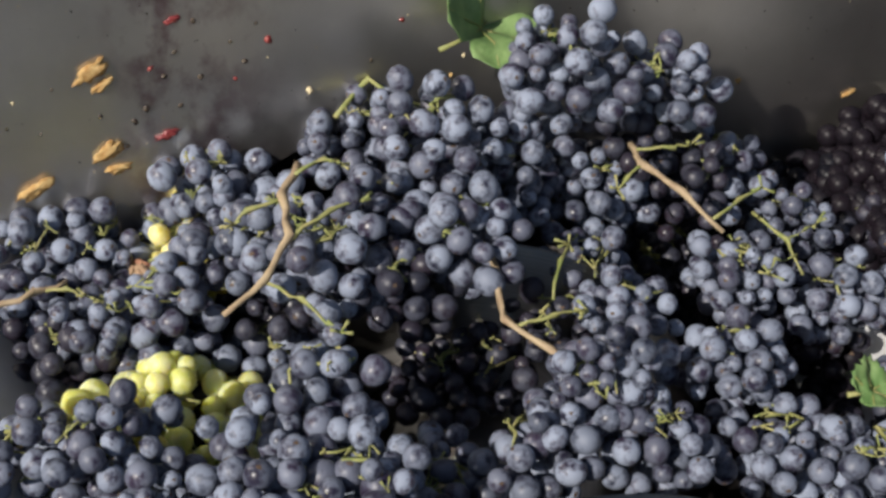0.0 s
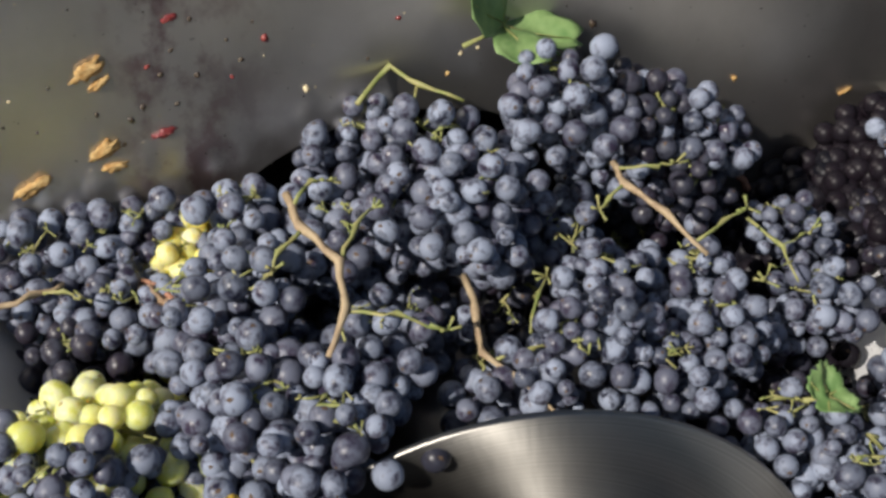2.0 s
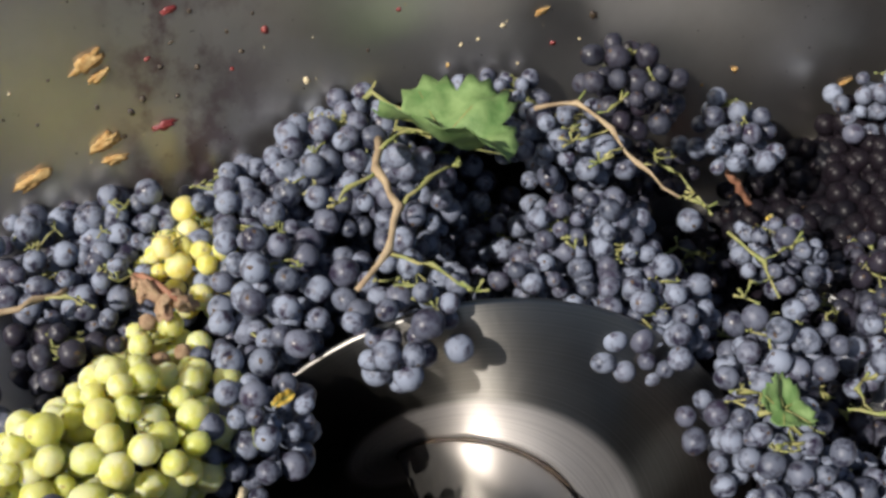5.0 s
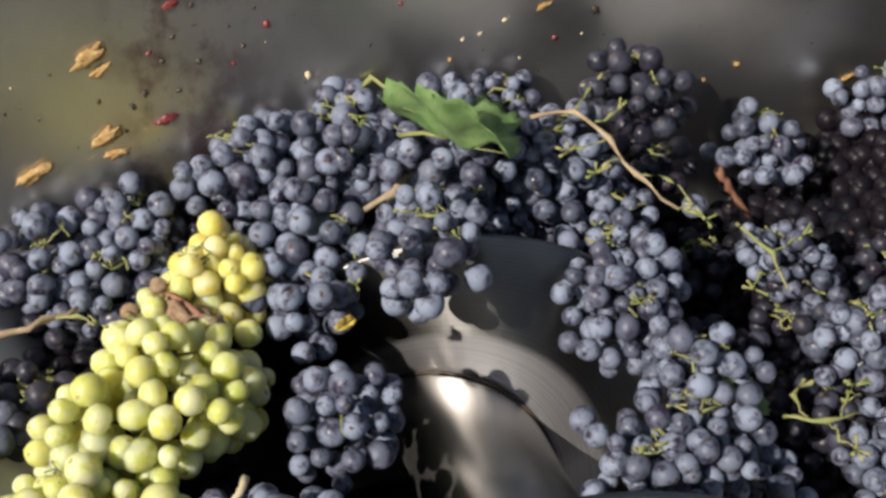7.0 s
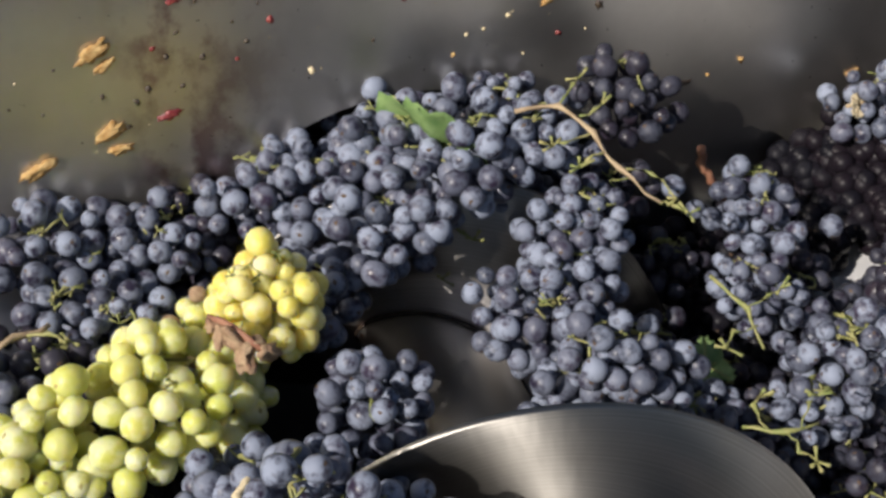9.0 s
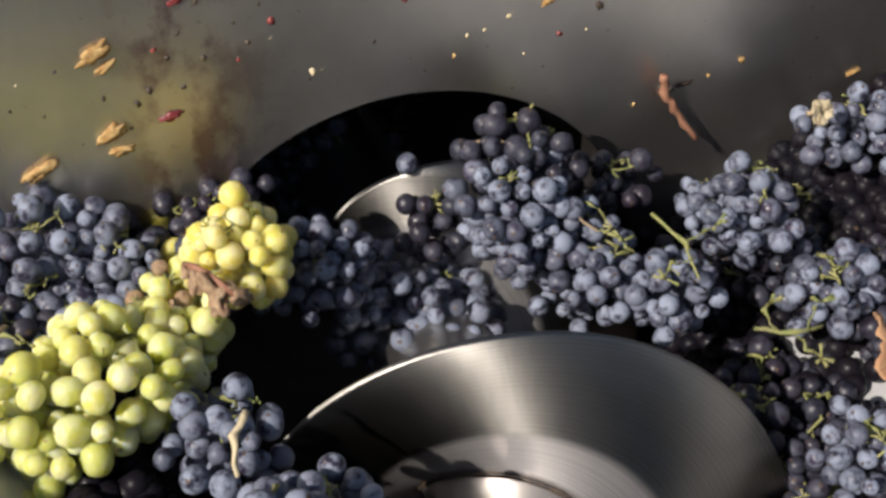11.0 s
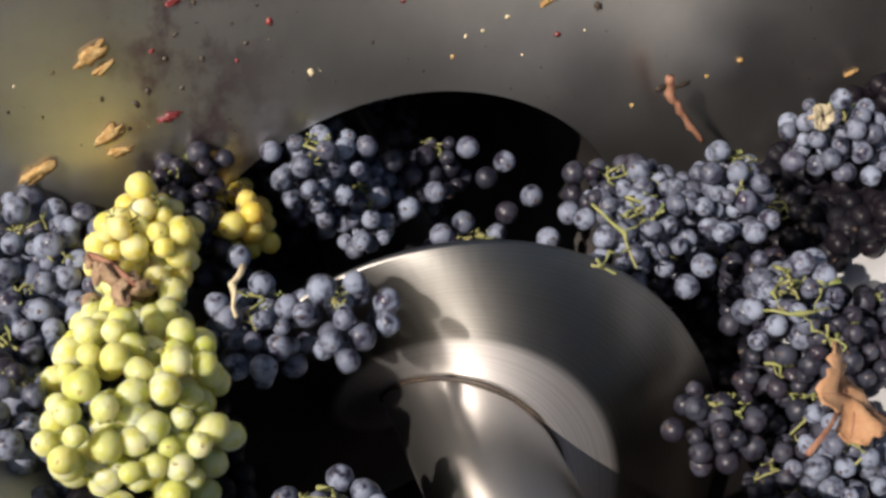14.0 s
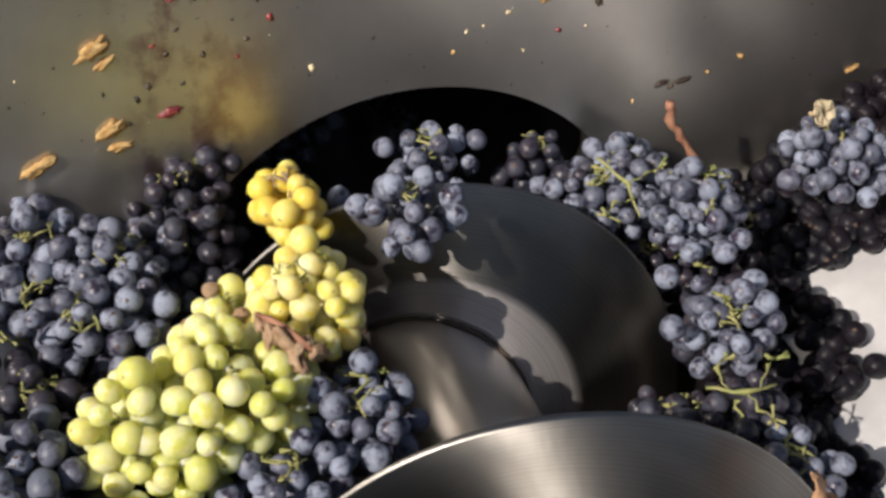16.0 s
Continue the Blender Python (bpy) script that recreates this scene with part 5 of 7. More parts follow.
    walk(T["L7"], [(0, pose(-0.201, 0.455, 0.110, -8, -16, -7)), (0.5, pose(-0.205, 0.441, 0.110, -9, -16, -8)), (1.5, pose(-0.213, 0.431, 0.110, -9, -14, -10)), (2.5, pose(-0.218, 0.421, 0.110, -9, -13, -12)), (3.5, pose(-0.229, 0.406, 0.110, -9, -11, -14)), (5, pose(-0.242, 0.388, 0.110, -9, -9, -17)), (9, pose(-0.251, 0.371, 0.110, -10, -3, -25)), (16, pose(-0.241, 0.380, 0.110, -11, 7, -39))])
    walk(T["L8"], [(0, pose(-0.153, 0.562, 0.060, 3, 17, 14)), (1.5, pose(-0.156, 0.578, 0.060, 4, 14, 15)), (4, pose(-0.158, 0.584, 0.060, 5, 11, 16)), (6.5, pose(-0.207, 0.592, 0.060, 7, 7, 17)), (9, pose(-0.213, 0.558, 0.060, 8, 3, 18)), (12, pose(-0.240, 0.578, 0.060, 9, -2, 19)), (16, pose(-0.240, 0.574, 0.060, 11, -8, 21))])
    walk(T["L9"], [(0, pose(-0.239, 0.565, 0.050, -5, -13, -1)), (4, pose(-0.250, 0.563, 0.050, -4, -12, 4)), (9, pose(-0.273, 0.522, 0.050, -3, -11, 11)), (12, pose(-0.274, 0.524, 0.050, -2, -10, 15)), (16, pose(-0.263, 0.476, 0.050, -1, -9, 20))])
    walk(T["L10"], [(0, pose(-0.119, 0.612, 0.090, -2, 19, 16)), (2, pose(-0.120, 0.612, 0.059, 1, 18, 11)), (4, pose(-0.122, 0.563, 0.050, 4, 16, 6)), (6.5, pose(-0.117, 0.590, 0.030, 7, 15, -1)), (9, pose(-0.144, 0.612, 0.093, 11, 13, -8)), (12, pose(-0.144, 0.612, 0.095, 16, 11, -16)), (13, pose(-0.136, 0.612, 0.102, 17, 10, -18)), (16, pose(-0.143, 0.612, 0.100, 21, 8, -26))])
    walk(T["GM"], [(0, pose(-0.173, 0.499, 0.066, 6, 11, 7)), (0.5, pose(-0.176, 0.482, 0.070, 6, 11, 7)), (1, pose(-0.182, 0.470, 0.076, 5, 12, 7)), (1.5, pose(-0.192, 0.462, 0.082, 5, 12, 2)), (2, pose(-0.197, 0.458, 0.084, 5, 12, 4)), (2.5, pose(-0.200, 0.455, 0.086, 4, 12, 8)), (3.5, pose(-0.200, 0.453, 0.088, 4, 13, 16)), (4, pose(-0.200, 0.453, 0.088, 3, 13, 20)), (5, pose(-0.190, 0.460, 0.094, 2, 13, 30)), (6.5, pose(-0.176, 0.477, 0.100, 1, 14, 40)), (7, pose(-0.171, 0.474, 0.100, 1, 14, 38)), (7.5, pose(-0.165, 0.471, 0.100, 1, 14, 32)), (8, pose(-0.172, 0.469, 0.100, 0, 14, 32)), (9, pose(-0.178, 0.470, 0.100, -1, 15, 24)), (10.2, pose(-0.202, 0.486, 0.100, -2, 15, 32)), (11.5, pose(-0.201, 0.499, 0.100, -3, 16, 42)), (12, pose(-0.209, 0.502, 0.100, -3, 16, 52)), (12.5, pose(-0.207, 0.502, 0.100, -3, 16, 66)), (13, pose(-0.200, 0.491, 0.100, -4, 16, 70)), (13.5, pose(-0.194, 0.494, 0.100, -4, 16, 72)), (14, pose(-0.186, 0.488, 0.100, -4, 17, 67)), (14.5, pose(-0.180, 0.488, 0.100, -5, 17, 58)), (15, pose(-0.170, 0.479, 0.100, -5, 17, 42)), (15.5, pose(-0.154, 0.469, 0.100, -6, 17, 32)), (16, pose(-0.149, 0.464, 0.100, -6, 17, 27))])
    walk(T["GM2"], [(0, pose(-0.200, 0.498, 0.070, -8, 20, -34)), (1.5, pose(-0.213, 0.486, 0.080, -8, 18, -32)), (2.5, pose(-0.217, 0.476, 0.090, -8, 17, -31)), (3.5, pose(-0.228, 0.466, 0.090, -8, 16, -30)), (4, pose(-0.231, 0.466, 0.090, -8, 16, -29)), (5, pose(-0.230, 0.455, 0.090, -8, 15, -28)), (6.5, pose(-0.217, 0.431, 0.090, -8, 13, -26)), (7, pose(-0.213, 0.428, 0.090, -8, 13, -26)), (8, pose(-0.221, 0.428, 0.090, -8, 11, -25)), (9, pose(-0.241, 0.451, 0.090, -8, 10, -23)), (10.2, pose(-0.240, 0.471, 0.090, -8, 9, -22)), (11.5, pose(-0.242, 0.485, 0.090, -8, 8, -20)), (12, pose(-0.245, 0.490, 0.090, -8, 7, -20)), (12.5, pose(-0.234, 0.475, 0.090, -8, 7, -19)), (13, pose(-0.217, 0.458, 0.090, -8, 6, -19)), (13.5, pose(-0.211, 0.464, 0.090, -8, 6, -18)), (14, pose(-0.185, 0.456, 0.090, -8, 5, -17)), (14.5, pose(-0.177, 0.453, 0.090, -8, 5, -17)), (15, pose(-0.184, 0.459, 0.090, -8, 4, -16)), (15.5, pose(-0.182, 0.453, 0.090, -8, 3, -16)), (16, pose(-0.180, 0.452, 0.090, -8, 3, -15))])
    walk(T["GT"], [(0, pose(-0.141, 0.610, 0.104, 6, -11, -20)), (1.5, pose(-0.139, 0.591, 0.100, 7, -10, -19)), (2.5, pose(-0.138, 0.598, 0.100, 7, -9, -19)), (3.5, pose(-0.143, 0.583, 0.110, 8, -9, -18)), (4, pose(-0.143, 0.584, 0.110, 8, -8, -18)), (6.5, pose(-0.138, 0.566, 0.109, 9, -7, -17)), (7, pose(-0.133, 0.558, 0.109, 10, -6, -17)), (8, pose(-0.130, 0.536, 0.118, 10, -6, -17)), (8.5, pose(-0.123, 0.518, 0.125, 10, -5, -16)), (9, pose(-0.117, 0.508, 0.125, 11, -5, -16)), (10.2, pose(-0.119, 0.538, 0.125, 11, -4, -16)), (11.3, pose(-0.127, 0.563, 0.125, 12, -3, -15)), (12, pose(-0.145, 0.586, 0.125, 12, -3, -15)), (12.5, pose(-0.167, 0.610, 0.126, 12, -2, -15)), (13, pose(-0.185, 0.600, 0.125, 13, -2, -15)), (13.5, pose(-0.179, 0.586, 0.125, 13, -2, -14)), (14, pose(-0.170, 0.582, 0.125, 13, -1, -14)), (14.5, pose(-0.159, 0.567, 0.125, 13, -1, -14)), (15, pose(-0.136, 0.540, 0.125, 13, -1, -14)), (15.5, pose(-0.107, 0.530, 0.122, 14, -0, -14)), (16, pose(-0.096, 0.506, 0.122, 14, -0, -13))])
    walk(T["GO"], [(0, pose(-0.134, 0.615, 0.103, -14, 6, -30)), (4, pose(-0.128, 0.615, 0.106, -8, 5, -20)), (9, pose(-0.115, 0.615, 0.068, -1, 3, -8)), (12, pose(-0.153, 0.615, 0.103, 3, 3, -1)), (13, pose(-0.143, 0.615, 0.102, 4, 2, 1)), (13.8, pose(-0.118, 0.615, 0.108, 6, 2, 3)), (14.5, pose(-0.092, 0.608, 0.110, 7, 2, 5)), (15, pose(-0.083, 0.615, 0.121, 7, 2, 6)), (15.5, pose(-0.083, 0.600, 0.126, 8, 2, 7)), (16, pose(-0.087, 0.578, 0.134, 9, 1, 9))])
    walk(T["R1"], [(0, pose(0.151, 0.488, 0.110, -2, -4, -73)), (1.5, pose(0.134, 0.492, 0.110, -1, -6, -70)), (2.5, pose(0.112, 0.483, 0.110, -0, -7, -68)), (3.5, pose(0.099, 0.485, 0.110, 0, -8, -66)), (4, pose(0.092, 0.485, 0.110, 1, -9, -65)), (5, pose(0.084, 0.499, 0.110, 1, -10, -63)), (6.5, pose(0.086, 0.511, 0.110, 2, -13, -60)), (8, pose(0.072, 0.508, 0.110, 3, -15, -57)), (9, pose(0.061, 0.524, 0.110, 3, -16, -54)), (10, pose(0.046, 0.541, 0.110, 4, -17, -52)), (11.5, pose(0.034, 0.557, 0.110, 5, -19, -49)), (12, pose(0.023, 0.564, 0.110, 5, -20, -48)), (12.5, pose(0.026, 0.573, 0.110, 5, -21, -47)), (13, pose(0.048, 0.613, 0.101, 5, -21, -46)), (13.65, pose(0.017, 0.600, 0.018, 5, -21, -46)), (14, pose(0.024, 0.851, -0.026, 5, -21, -46)), (16, pose(0.024, 0.881, -0.026, 5, -21, -46))])
    walk(T["R2"], [(0, pose(0.204, 0.463, 0.100, 8, -17, -35)), (1.5, pose(0.190, 0.461, 0.100, 6, -16, -36)), (2.5, pose(0.182, 0.447, 0.100, 5, -16, -37)), (3.5, pose(0.169, 0.437, 0.100, 5, -15, -38)), (4, pose(0.163, 0.434, 0.100, 4, -15, -38)), (5, pose(0.139, 0.422, 0.100, 3, -15, -39)), (6.5, pose(0.108, 0.417, 0.100, 2, -14, -40)), (7, pose(0.090, 0.414, 0.100, 2, -14, -41)), (7.5, pose(0.073, 0.414, 0.100, 1, -14, -41)), (8, pose(0.059, 0.417, 0.100, 1, -13, -41)), (8.5, pose(0.048, 0.424, 0.100, 0, -13, -42)), (9, pose(0.041, 0.437, 0.100, -0, -13, -42)), (10, pose(0.046, 0.488, 0.100, -1, -13, -43)), (11.3, pose(0.072, 0.560, 0.100, -2, -12, -44)), (12.5, pose(0.078, 0.613, 0.112, -3, -12, -45)), (13, pose(0.067, 0.613, 0.106, -3, -11, -45)), (13.52, pose(0.023, 0.600, 0.030, -3, -11, -45)), (13.8, pose(-0.033, 0.850, -0.057, -3, -11, -45)), (16, pose(-0.033, 0.880, -0.057, -3, -11, -45))])
    walk(T["R3"], [(0, pose(0.031, 0.409, 0.120, 11, -10, 18)), (1.5, pose(0.038, 0.428, 0.120, 9, -11, 17)), (2.5, pose(0.038, 0.449, 0.120, 8, -12, 16)), (3.5, pose(0.048, 0.464, 0.120, 6, -12, 15)), (4, pose(0.054, 0.470, 0.120, 6, -12, 14)), (5, pose(0.065, 0.513, 0.120, 4, -13, 13)), (6.5, pose(0.069, 0.561, 0.120, 2, -14, 12)), (7, pose(0.066, 0.567, 0.120, 2, -14, 11)), (8, pose(0.066, 0.589, 0.120, 0, -15, 10)), (9, pose(0.053, 0.598, 0.120, -1, -15, 9)), (10.4, pose(0.058, 0.650, 0.070, -3, -16, 8)), (10.985, pose(0.020, 0.600, 0.010, -3, -16, 8)), (11.3, pose(-0.003, 0.853, -0.016, -3, -16, 8)), (16, pose(-0.003, 0.883, -0.016, -3, -16, 8))])
    walk(T["R4"], [(0, pose(0.116, 0.423, 0.105, -21, -14, -8)), (1.5, pose(0.120, 0.440, 0.105, -18, -13, -8)), (2.5, pose(0.119, 0.443, 0.105, -17, -12, -9)), (3.5, pose(0.103, 0.443, 0.105, -15, -12, -9)), (4, pose(0.102, 0.449, 0.105, -14, -12, -9)), (5, pose(0.096, 0.464, 0.105, -12, -11, -10)), (6.5, pose(0.094, 0.482, 0.105, -9, -10, -10)), (7, pose(0.089, 0.488, 0.105, -8, -10, -10)), (8, pose(0.073, 0.484, 0.105, -6, -9, -11)), (9, pose(0.052, 0.495, 0.105, -4, -9, -11)), (10, pose(0.045, 0.519, 0.105, -3, -8, -11)), (11.5, pose(0.058, 0.586, 0.060, 0, -7, -12)), (12.085, pose(0.020, 0.600, 0.002, 0, -7, -12)), (12.4, pose(-0.028, 0.835, -0.015, 0, -7, -12)), (16, pose(-0.028, 0.865, -0.015, 0, -7, -12))])
    walk(T["R5"], [(0, pose(0.051, 0.387, 0.100, -6, 10, -21)), (1, pose(0.062, 0.403, 0.100, -6, 10, -22)), (1.5, pose(0.069, 0.417, 0.100, -6, 10, -23)), (2.5, pose(0.085, 0.440, 0.100, -6, 10, -24)), (3.5, pose(0.080, 0.464, 0.100, -5, 10, -24)), (4, pose(0.082, 0.467, 0.100, -5, 10, -25)), (5, pose(0.079, 0.456, 0.100, -5, 10, -26)), (6.5, pose(0.077, 0.453, 0.100, -5, 10, -27)), (7.5, pose(0.065, 0.474, 0.100, -4, 10, -28)), (9, pose(0.024, 0.474, 0.100, -4, 10, -29)), (10, pose(0.047, 0.576, 0.060, -4, 10, -30)), (10.65, pose(0.016, 0.600, 0.028, -4, 10, -30)), (11, pose(0.039, 0.761, -0.060, -4, 10, -30)), (16, pose(0.039, 0.791, -0.060, -4, 10, -30))])
    walk(T["R6"], [(0, pose(-0.005, 0.396, 0.100, -16, -19, -1)), (0.5, pose(-0.007, 0.405, 0.100, -16, -19, -1)), (1, pose(-0.010, 0.421, 0.100, -15, -18, -1)), (1.5, pose(-0.012, 0.429, 0.100, -14, -18, -2)), (2, pose(-0.003, 0.444, 0.100, -14, -17, -2)), (2.5, pose(0.004, 0.447, 0.100, -13, -17, -2)), (3, pose(0.019, 0.460, 0.100, -13, -17, -2)), (3.5, pose(0.044, 0.484, 0.100, -12, -16, -2)), (4, pose(0.047, 0.497, 0.100, -11, -16, -2)), (5, pose(0.078, 0.596, 0.060, -10, -15, -2)), (5.65, pose(0.027, 0.600, 0.023, -10, -15, -2)), (6, pose(-0.008, 0.819, 0.001, -10, -15, -2)), (16, pose(-0.008, 0.849, 0.001, -10, -15, -2))])
    walk(T["R7"], [(0, pose(0.117, 0.373, 0.090, -12, 5, -0)), (1.5, pose(0.126, 0.382, 0.090, -11, 5, -2)), (2.5, pose(0.126, 0.380, 0.090, -11, 6, -3)), (3.5, pose(0.124, 0.387, 0.090, -11, 6, -4)), (4, pose(0.121, 0.382, 0.090, -11, 6, -5)), (5, pose(0.109, 0.384, 0.090, -11, 7, -6)), (6.5, pose(0.090, 0.387, 0.090, -11, 7, -8)), (7, pose(0.077, 0.386, 0.090, -11, 8, -9)), (8, pose(0.061, 0.406, 0.090, -11, 8, -10)), (9, pose(0.066, 0.439, 0.090, -11, 9, -11)), (10, pose(0.077, 0.486, 0.090, -11, 9, -12)), (11.3, pose(0.089, 0.521, 0.090, -11, 10, -14)), (12.5, pose(0.094, 0.557, 0.090, -11, 10, -15)), (13.5, pose(0.093, 0.613, 0.062, -11, 11, -16)), (14.15, pose(0.032, 0.600, 0.036, -11, 11, -16)), (14.5, pose(0.039, 0.802, -0.060, -11, 11, -16)), (16, pose(0.039, 0.832, -0.060, -11, 11, -16))])
    walk(T["R8"], [(0, pose(0.156, 0.357, 0.085, 5, 7, -66)), (1.5, pose(0.152, 0.354, 0.085, 5, 6, -63)), (2.5, pose(0.149, 0.349, 0.085, 5, 5, -61)), (3.5, pose(0.145, 0.356, 0.085, 5, 4, -59)), (4, pose(0.139, 0.357, 0.085, 5, 3, -59)), (6.5, pose(0.061, 0.377, 0.085, 6, 1, -54)), (7, pose(0.049, 0.380, 0.085, 6, 0, -53)), (8, pose(0.049, 0.406, 0.085, 6, -1, -51)), (9, pose(0.037, 0.446, 0.080, 6, -1, -49)), (10, pose(0.047, 0.518, 0.060, 6, -2, -47)), (11.3, pose(0.088, 0.549, 0.070, 6, -4, -45)), (12.5, pose(0.092, 0.541, 0.080, 6, -5, -42)), (13.5, pose(0.111, 0.531, 0.100, 6, -6, -40)), (14.5, pose(0.104, 0.540, 0.110, 7, -7, -38)), (16, pose(0.106, 0.577, 0.100, 7, -8, -36))])
    walk(T["R8b"], [(0, pose(0.218, 0.364, 0.085, 5, -20, -54)), (2, pose(0.197, 0.360, 0.085, 3, -16, -52)), (4, pose(0.170, 0.359, 0.050, 1, -13, -51)), (6.5, pose(0.113, 0.369, 0.050, -1, -9, -50)), (7, pose(0.106, 0.374, 0.050, -1, -8, -50)), (8, pose(0.104, 0.402, 0.050, -2, -6, -49)), (9, pose(0.099, 0.425, 0.050, -3, -5, -48)), (10, pose(0.101, 0.464, 0.085, -4, -3, -48)), (11.3, pose(0.119, 0.507, 0.085, -5, -1, -47)), (12.5, pose(0.129, 0.534, 0.085, -6, 1, -46)), (13.5, pose(0.130, 0.556, 0.100, -7, 3, -46)), (14.5, pose(0.134, 0.578, 0.100, -8, 4, -45)), (16, pose(0.130, 0.597, 0.100, -9, 7, -44))])
    walk(T["R9"], [(0, pose(0.221, 0.539, 0.100, 0, -5, -50)), (1.5, pose(0.220, 0.535, 0.100, -2, -3, -50)), (3.5, pose(0.199, 0.505, 0.100, -4, 0, -49)), (4, pose(0.195, 0.504, 0.100, -5, 1, -49)), (6.5, pose(0.190, 0.493, 0.100, -8, 5, -49)), (8, pose(0.187, 0.483, 0.100, -10, 7, -49)), (9, pose(0.153, 0.465, 0.100, -12, 9, -49)), (10, pose(0.153, 0.498, 0.100, -13, 10, -49)), (11.3, pose(0.175, 0.553, 0.100, -15, 12, -48)), (12.5, pose(0.168, 0.570, 0.100, -16, 14, -48)), (13.5, pose(0.156, 0.561, 0.100, -18, 15, -48)), (14.5, pose(0.143, 0.549, 0.100, -19, 17, -48)), (16, pose(0.147, 0.558, 0.100, -21, 19, -48))])
    walk(T["R10"], [(0, pose(0.151, 0.555, 0.130, 17, 15, 13)), (1.5, pose(0.152, 0.554, 0.130, 16, 13, 14)), (2.5, pose(0.124, 0.534, 0.130, 15, 11, 15)), (3, pose(0.110, 0.519, 0.130, 15, 10, 15)), (3.5, pose(0.098, 0.509, 0.130, 15, 9, 15)), (4, pose(0.089, 0.505, 0.130, 14, 8, 16)), (5, pose(0.110, 0.572, 0.078, 13, 6, 16)), (5.65, pose(0.038, 0.600, 0.036, 13, 6, 16)), (6, pose(-0.041, 0.819, -0.029, 13, 6, 16)), (16, pose(-0.041, 0.849, -0.029, 13, 6, 16))])
    walk(T["R11"], [(0, pose(0.121, 0.572, 0.165, 15, 28, 4)), (2, pose(0.126, 0.572, 0.174, 13, 24, -2)), (3, pose(0.129, 0.572, 0.185, 12, 22, -4)), (3.5, pose(0.125, 0.572, 0.187, 12, 21, -6)), (4, pose(0.118, 0.572, 0.187, 11, 21, -7)), (6.5, pose(0.125, 0.572, 0.179, 9, 16, -14)), (8, pose(0.120, 0.572, 0.177, 8, 13, -18)), (9, pose(0.115, 0.572, 0.173, 7, 12, -21)), (10, pose(0.094, 0.572, 0.164, 6, 10, -23)), (11.3, pose(0.038, 0.572, 0.143, 5, 7, -27)), (12, pose(0.023, 0.558, 0.140, 4, 6, -29)), (12.5, pose(0.043, 0.618, 0.090, 3, 5, -30)), (13.085, pose(0.015, 0.600, 0.036, 3, 5, -30)), (13.4, pose(-0.040, 0.756, -0.027, 3, 5, -30)), (16, pose(-0.040, 0.786, -0.027, 3, 5, -30))])
    walk(T["R11b"], [(0, pose(0.099, 0.572, 0.130, -1, 8, -15)), (3, pose(0.104, 0.572, 0.150, -3, 4, -13)), (3.5, pose(0.100, 0.572, 0.153, -4, 3, -13)), (4, pose(0.092, 0.572, 0.153, -4, 3, -12)), (6.5, pose(0.073, 0.572, 0.148, -6, -1, -11)), (8, pose(0.065, 0.572, 0.150, -7, -3, -10)), (9, pose(0.056, 0.572, 0.155, -8, -4, -10)), (10, pose(0.046, 0.572, 0.138, -9, -5, -9)), (11.3, pose(0.034, 0.551, 0.130, -10, -7, -8)), (12, pose(0.032, 0.572, 0.113, -10, -8, -8)), (12.65, pose(0.011, 0.600, 0.011, -10, -8, -8)), (13, pose(-0.012, 0.821, -0.024, -10, -8, -8)), (16, pose(-0.012, 0.851, -0.024, -10, -8, -8))])
    walk(T["R11c"], [(0, pose(0.180, 0.542, 0.070, -2, 1, -21)), (3.5, pose(0.177, 0.615, 0.098, 4, -5, -20)), (4, pose(0.170, 0.611, 0.100, 5, -5, -19)), (6.5, pose(0.152, 0.595, 0.108, 9, -10, -19)), (8, pose(0.147, 0.598, 0.108, 12, -12, -18)), (9, pose(0.111, 0.573, 0.108, 14, -14, -18)), (10, pose(0.116, 0.585, 0.108, 15, -15, -17)), (11.3, pose(0.119, 0.585, 0.108, 18, -17, -17)), (12.5, pose(0.136, 0.601, 0.108, 20, -19, -16)), (13.5, pose(0.118, 0.580, 0.108, 22, -21, -16)), (16, pose(0.111, 0.589, 0.100, 26, -25, -15))])
    walk(T["R12"], [(0, pose(0.187, 0.572, 0.126, -7, 9, 21)), (2.5, pose(0.174, 0.572, 0.150, -3, 8, 19)), (4, pose(0.183, 0.572, 0.145, -1, 7, 18)), (6.5, pose(0.207, 0.572, 0.132, 3, 5, 16)), (7, pose(0.210, 0.566, 0.130, 4, 5, 16)), (7.5, pose(0.208, 0.551, 0.130, 5, 5, 15)), (8, pose(0.198, 0.538, 0.130, 6, 4, 15)), (9, pose(0.165, 0.503, 0.130, 7, 4, 14)), (10, pose(0.156, 0.500, 0.130, 9, 3, 13)), (11.3, pose(0.171, 0.514, 0.130, 11, 2, 12)), (12.5, pose(0.178, 0.538, 0.130, 13, 1, 11)), (13.5, pose(0.168, 0.529, 0.130, 14, 1, 10)), (14.5, pose(0.156, 0.518, 0.130, 16, 0, 10)), (16, pose(0.136, 0.509, 0.130, 18, -1, 8))])
    walk(T["R13"], [(0, pose(0.140, 0.580, 0.040, -1, -9, 40)), (4, pose(0.179, 0.565, 0.040, -4, -3, 28)), (6.5, pose(0.172, 0.553, 0.058, -5, 1, 21)), (8, pose(0.162, 0.551, 0.058, -6, 3, 17)), (9, pose(0.146, 0.554, 0.058, -6, 5, 14)), (11.3, pose(0.144, 0.543, 0.058, -8, 8, 7)), (12.5, pose(0.142, 0.538, 0.058, -8, 10, 4)), (13.5, pose(0.136, 0.541, 0.058, -9, 12, 1)), (14.5, pose(0.128, 0.547, 0.058, -10, 13, -2)), (16, pose(0.125, 0.557, 0.058, -10, 15, -7))])
